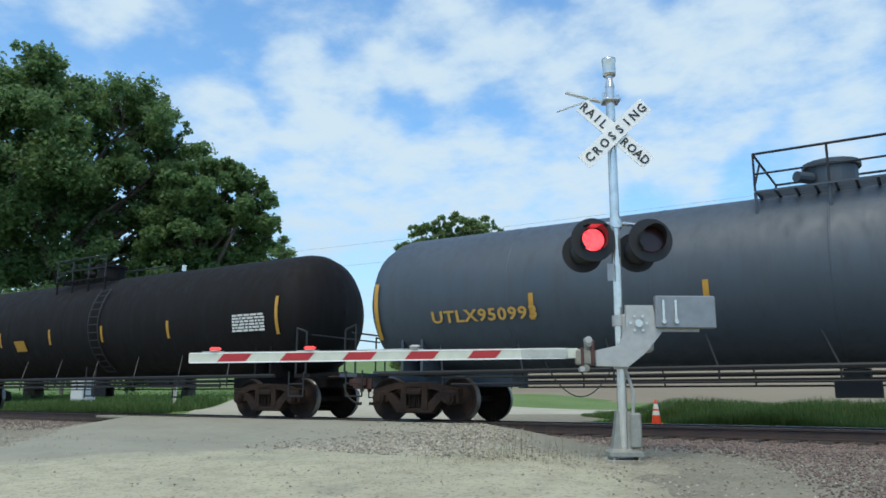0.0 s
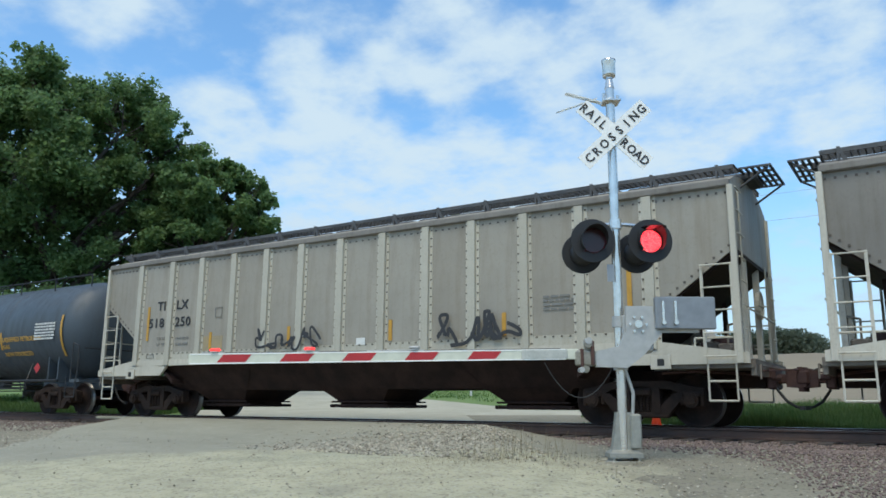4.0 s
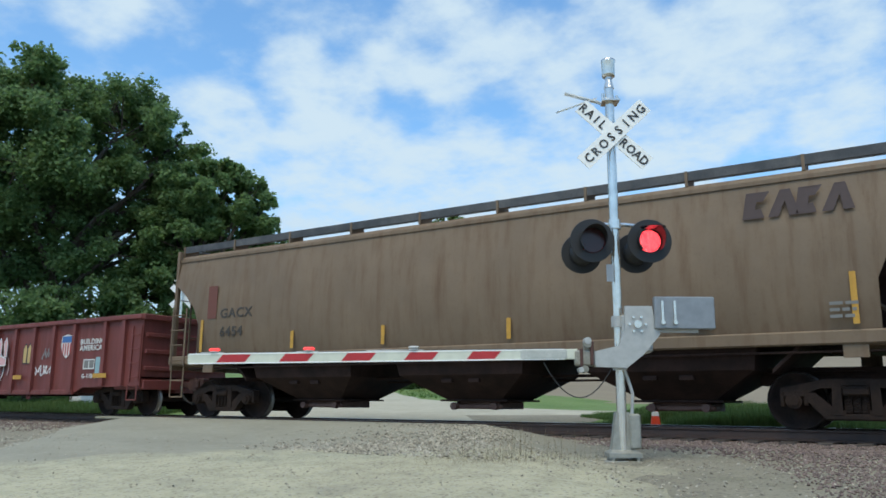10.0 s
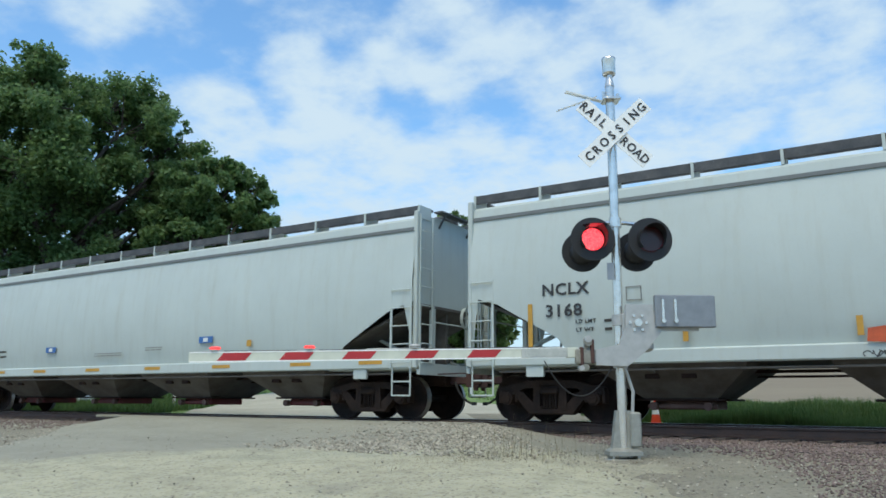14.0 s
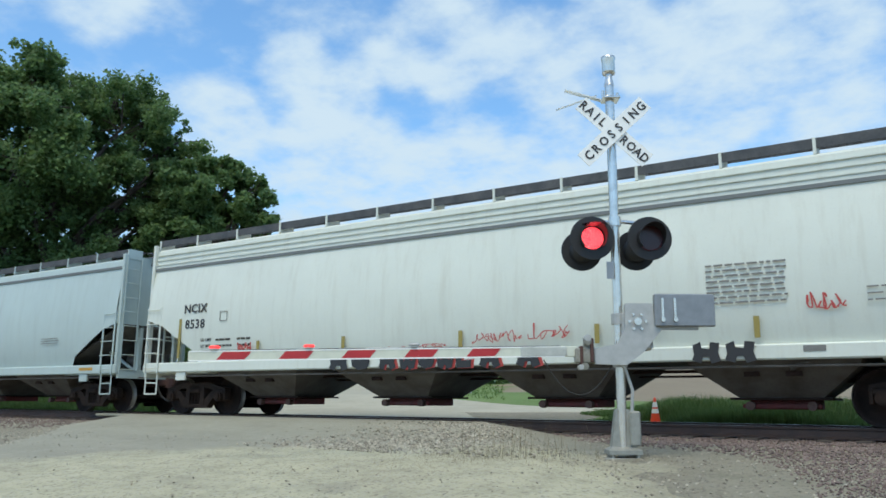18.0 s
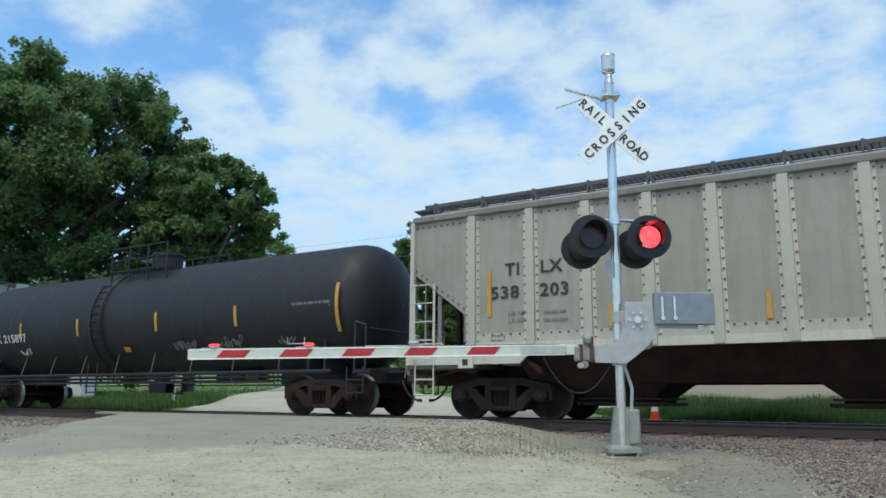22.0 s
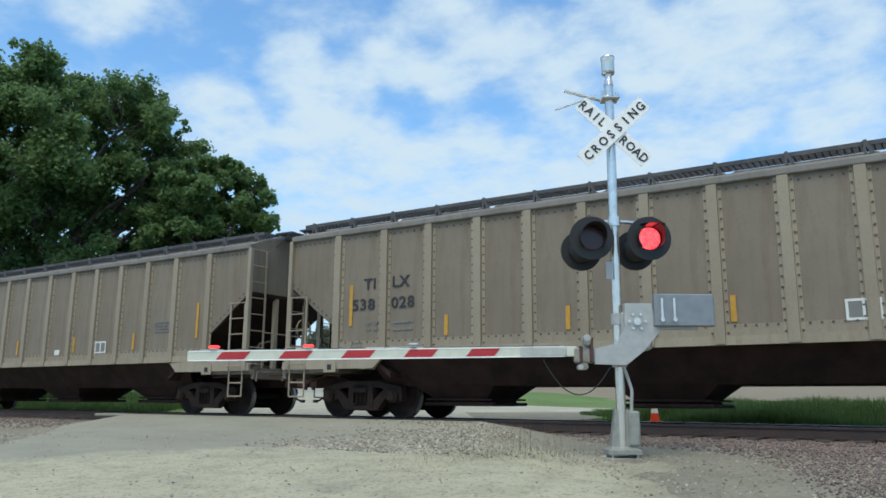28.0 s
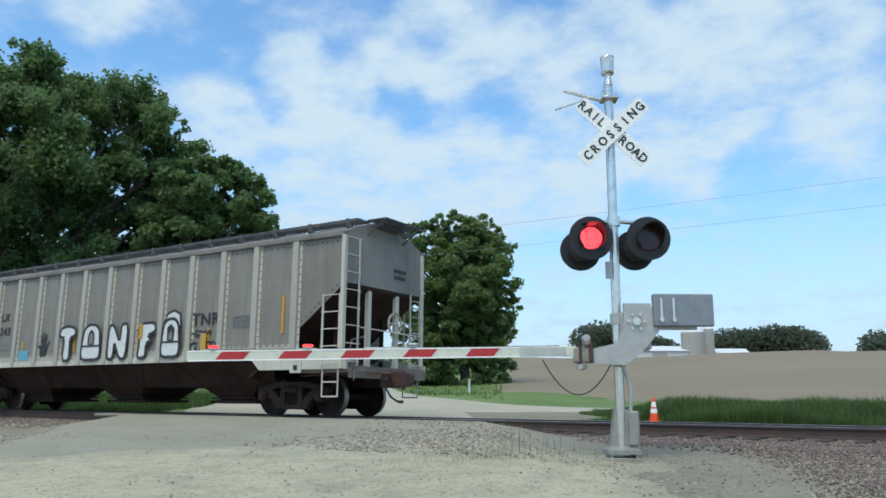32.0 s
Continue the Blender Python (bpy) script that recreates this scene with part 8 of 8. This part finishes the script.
def silo(px, depth, r, h):
    x, y, z = at_view(px, depth)
    t = thing("silo", "pale concrete farm silo on the hill", "silo", "farm silos", at=pose(x, y, z))
    part("silo_wall", Geo().cyl((0, 0, -1), (0, 0, h), r, 24, None, False), M_CONCRETE, t, smooth=True)
    part("silo_dome", Geo().lathe([(0, r), (r * 0.35, r * 0.85), (r * 0.6, r * 0.5), (r * 0.7, 0.02)], (0, 0, h), (0, 0, 1), 24), M_ROOFW, t, smooth=True)
    for k in range(1, 6):
        part("silo_hoop", Geo().lathe([(h * k / 6, r + 0.01), (h * k / 6 + 0.02, r + 0.05), (h * k / 6 + 0.08, r + 0.05), (h * k / 6 + 0.1, r + 0.01)], (0, 0, 0), (0, 0, 1), 24), M_CONCRETE, t)


def barn(px, depth, l, w, h, roof_h, label):
    x, y, z = at_view(px, depth)
    t = thing("barn", label, "barn", "farm buildings", at=pose(x, y, z, 0, 0, 30))
    part("barn_wall", Geo().box(-l / 2, l / 2, -w / 2, w / 2, -1, h), M_CABINET, t)
    part("roof", Geo().prism([(-w / 2 - 0.4, h), (0, h + roof_h), (w / 2 + 0.4, h)], -l / 2 - 0.4, l / 2 + 0.4), M_ROOFW, t, "white metal roof", at=pose(0, 0, 0, 0, 0, 90))
    part("door", Geo().box(-1.6, 1.6, -w / 2 - 0.06, -w / 2, 0, h - 0.4), M_CONCRETE, t)


silo(1226, 170, 2.5, 5.2)
silo(1255, 176, 1.1, 6.3)
barn(1160, 172, 13, 7, 1.2, 1.3, "low farm shed with a white metal roof")
barn(1284, 180, 8, 6, 0.8, 1.2, "small farm shed with a pale roof")


# ---------------------------------------------------------------- what moves
def run_at(t):
    for (a, sa), (b, sb) in zip(RUN, RUN[1:]):
        if a <= t <= b:
            return sa + (sb - sa) * (t - a) / (b - a)
    return RUN[-1][1]


def motions():
    for n, car in CARS.items():
        mid = (JOINTS[n - 1] + JOINTS[n]) / 2
        walk(car, [(t, pose(mid - s, 0, 0)) for t, s in RUN])
    # wheels turn while their car is before the camera
    for n, dx, w in WHEELSETS:
        mid = (JOINTS[n - 1] + JOINTS[n]) / 2
        rows, ang, last = [], 0.0, None
        for k in range(0, 961):
            t = k / 30
            x = mid - run_at(t)
            if -30 < x < 14:
                s = run_at(t)
                ang -= 0 if last is None else (s - last) / 0.457
                last = s
                rows.append((t, pose(dx, 0, 0.457, 0, math.degrees(ang), 0)))
        if rows:
            if rows[0][0] > 0:
                rows.insert(0, (0, rows[0][1]))
            if rows[-1][0] < 32:
                rows.append((32, rows[-1][1]))
            walk(w, rows)
    # the added flaps swing so that the two lamps take turns
    for f, odd in FLAPS:
        rows, edge, shut = [], 0.20, odd == 0
        state = shut
        m = {True: pose(0, -0.034, 0.158), False: pose(0, -0.034, 0.158, -87)}
        half = {True: pose(0, -0.034, 0.158, -44), False: pose(0, -0.034, 0.158, -44)}
        rows.append((0, m[state]))
        while edge < 32:
            rows.append((edge - 0.034, m[state]))
            rows.append((edge, half[state]))
            state = not state
            rows.append((edge + 0.034, m[state]))
            edge += 0.595
        rows.append((32, m[state]))
        walk(f, rows)


motions()
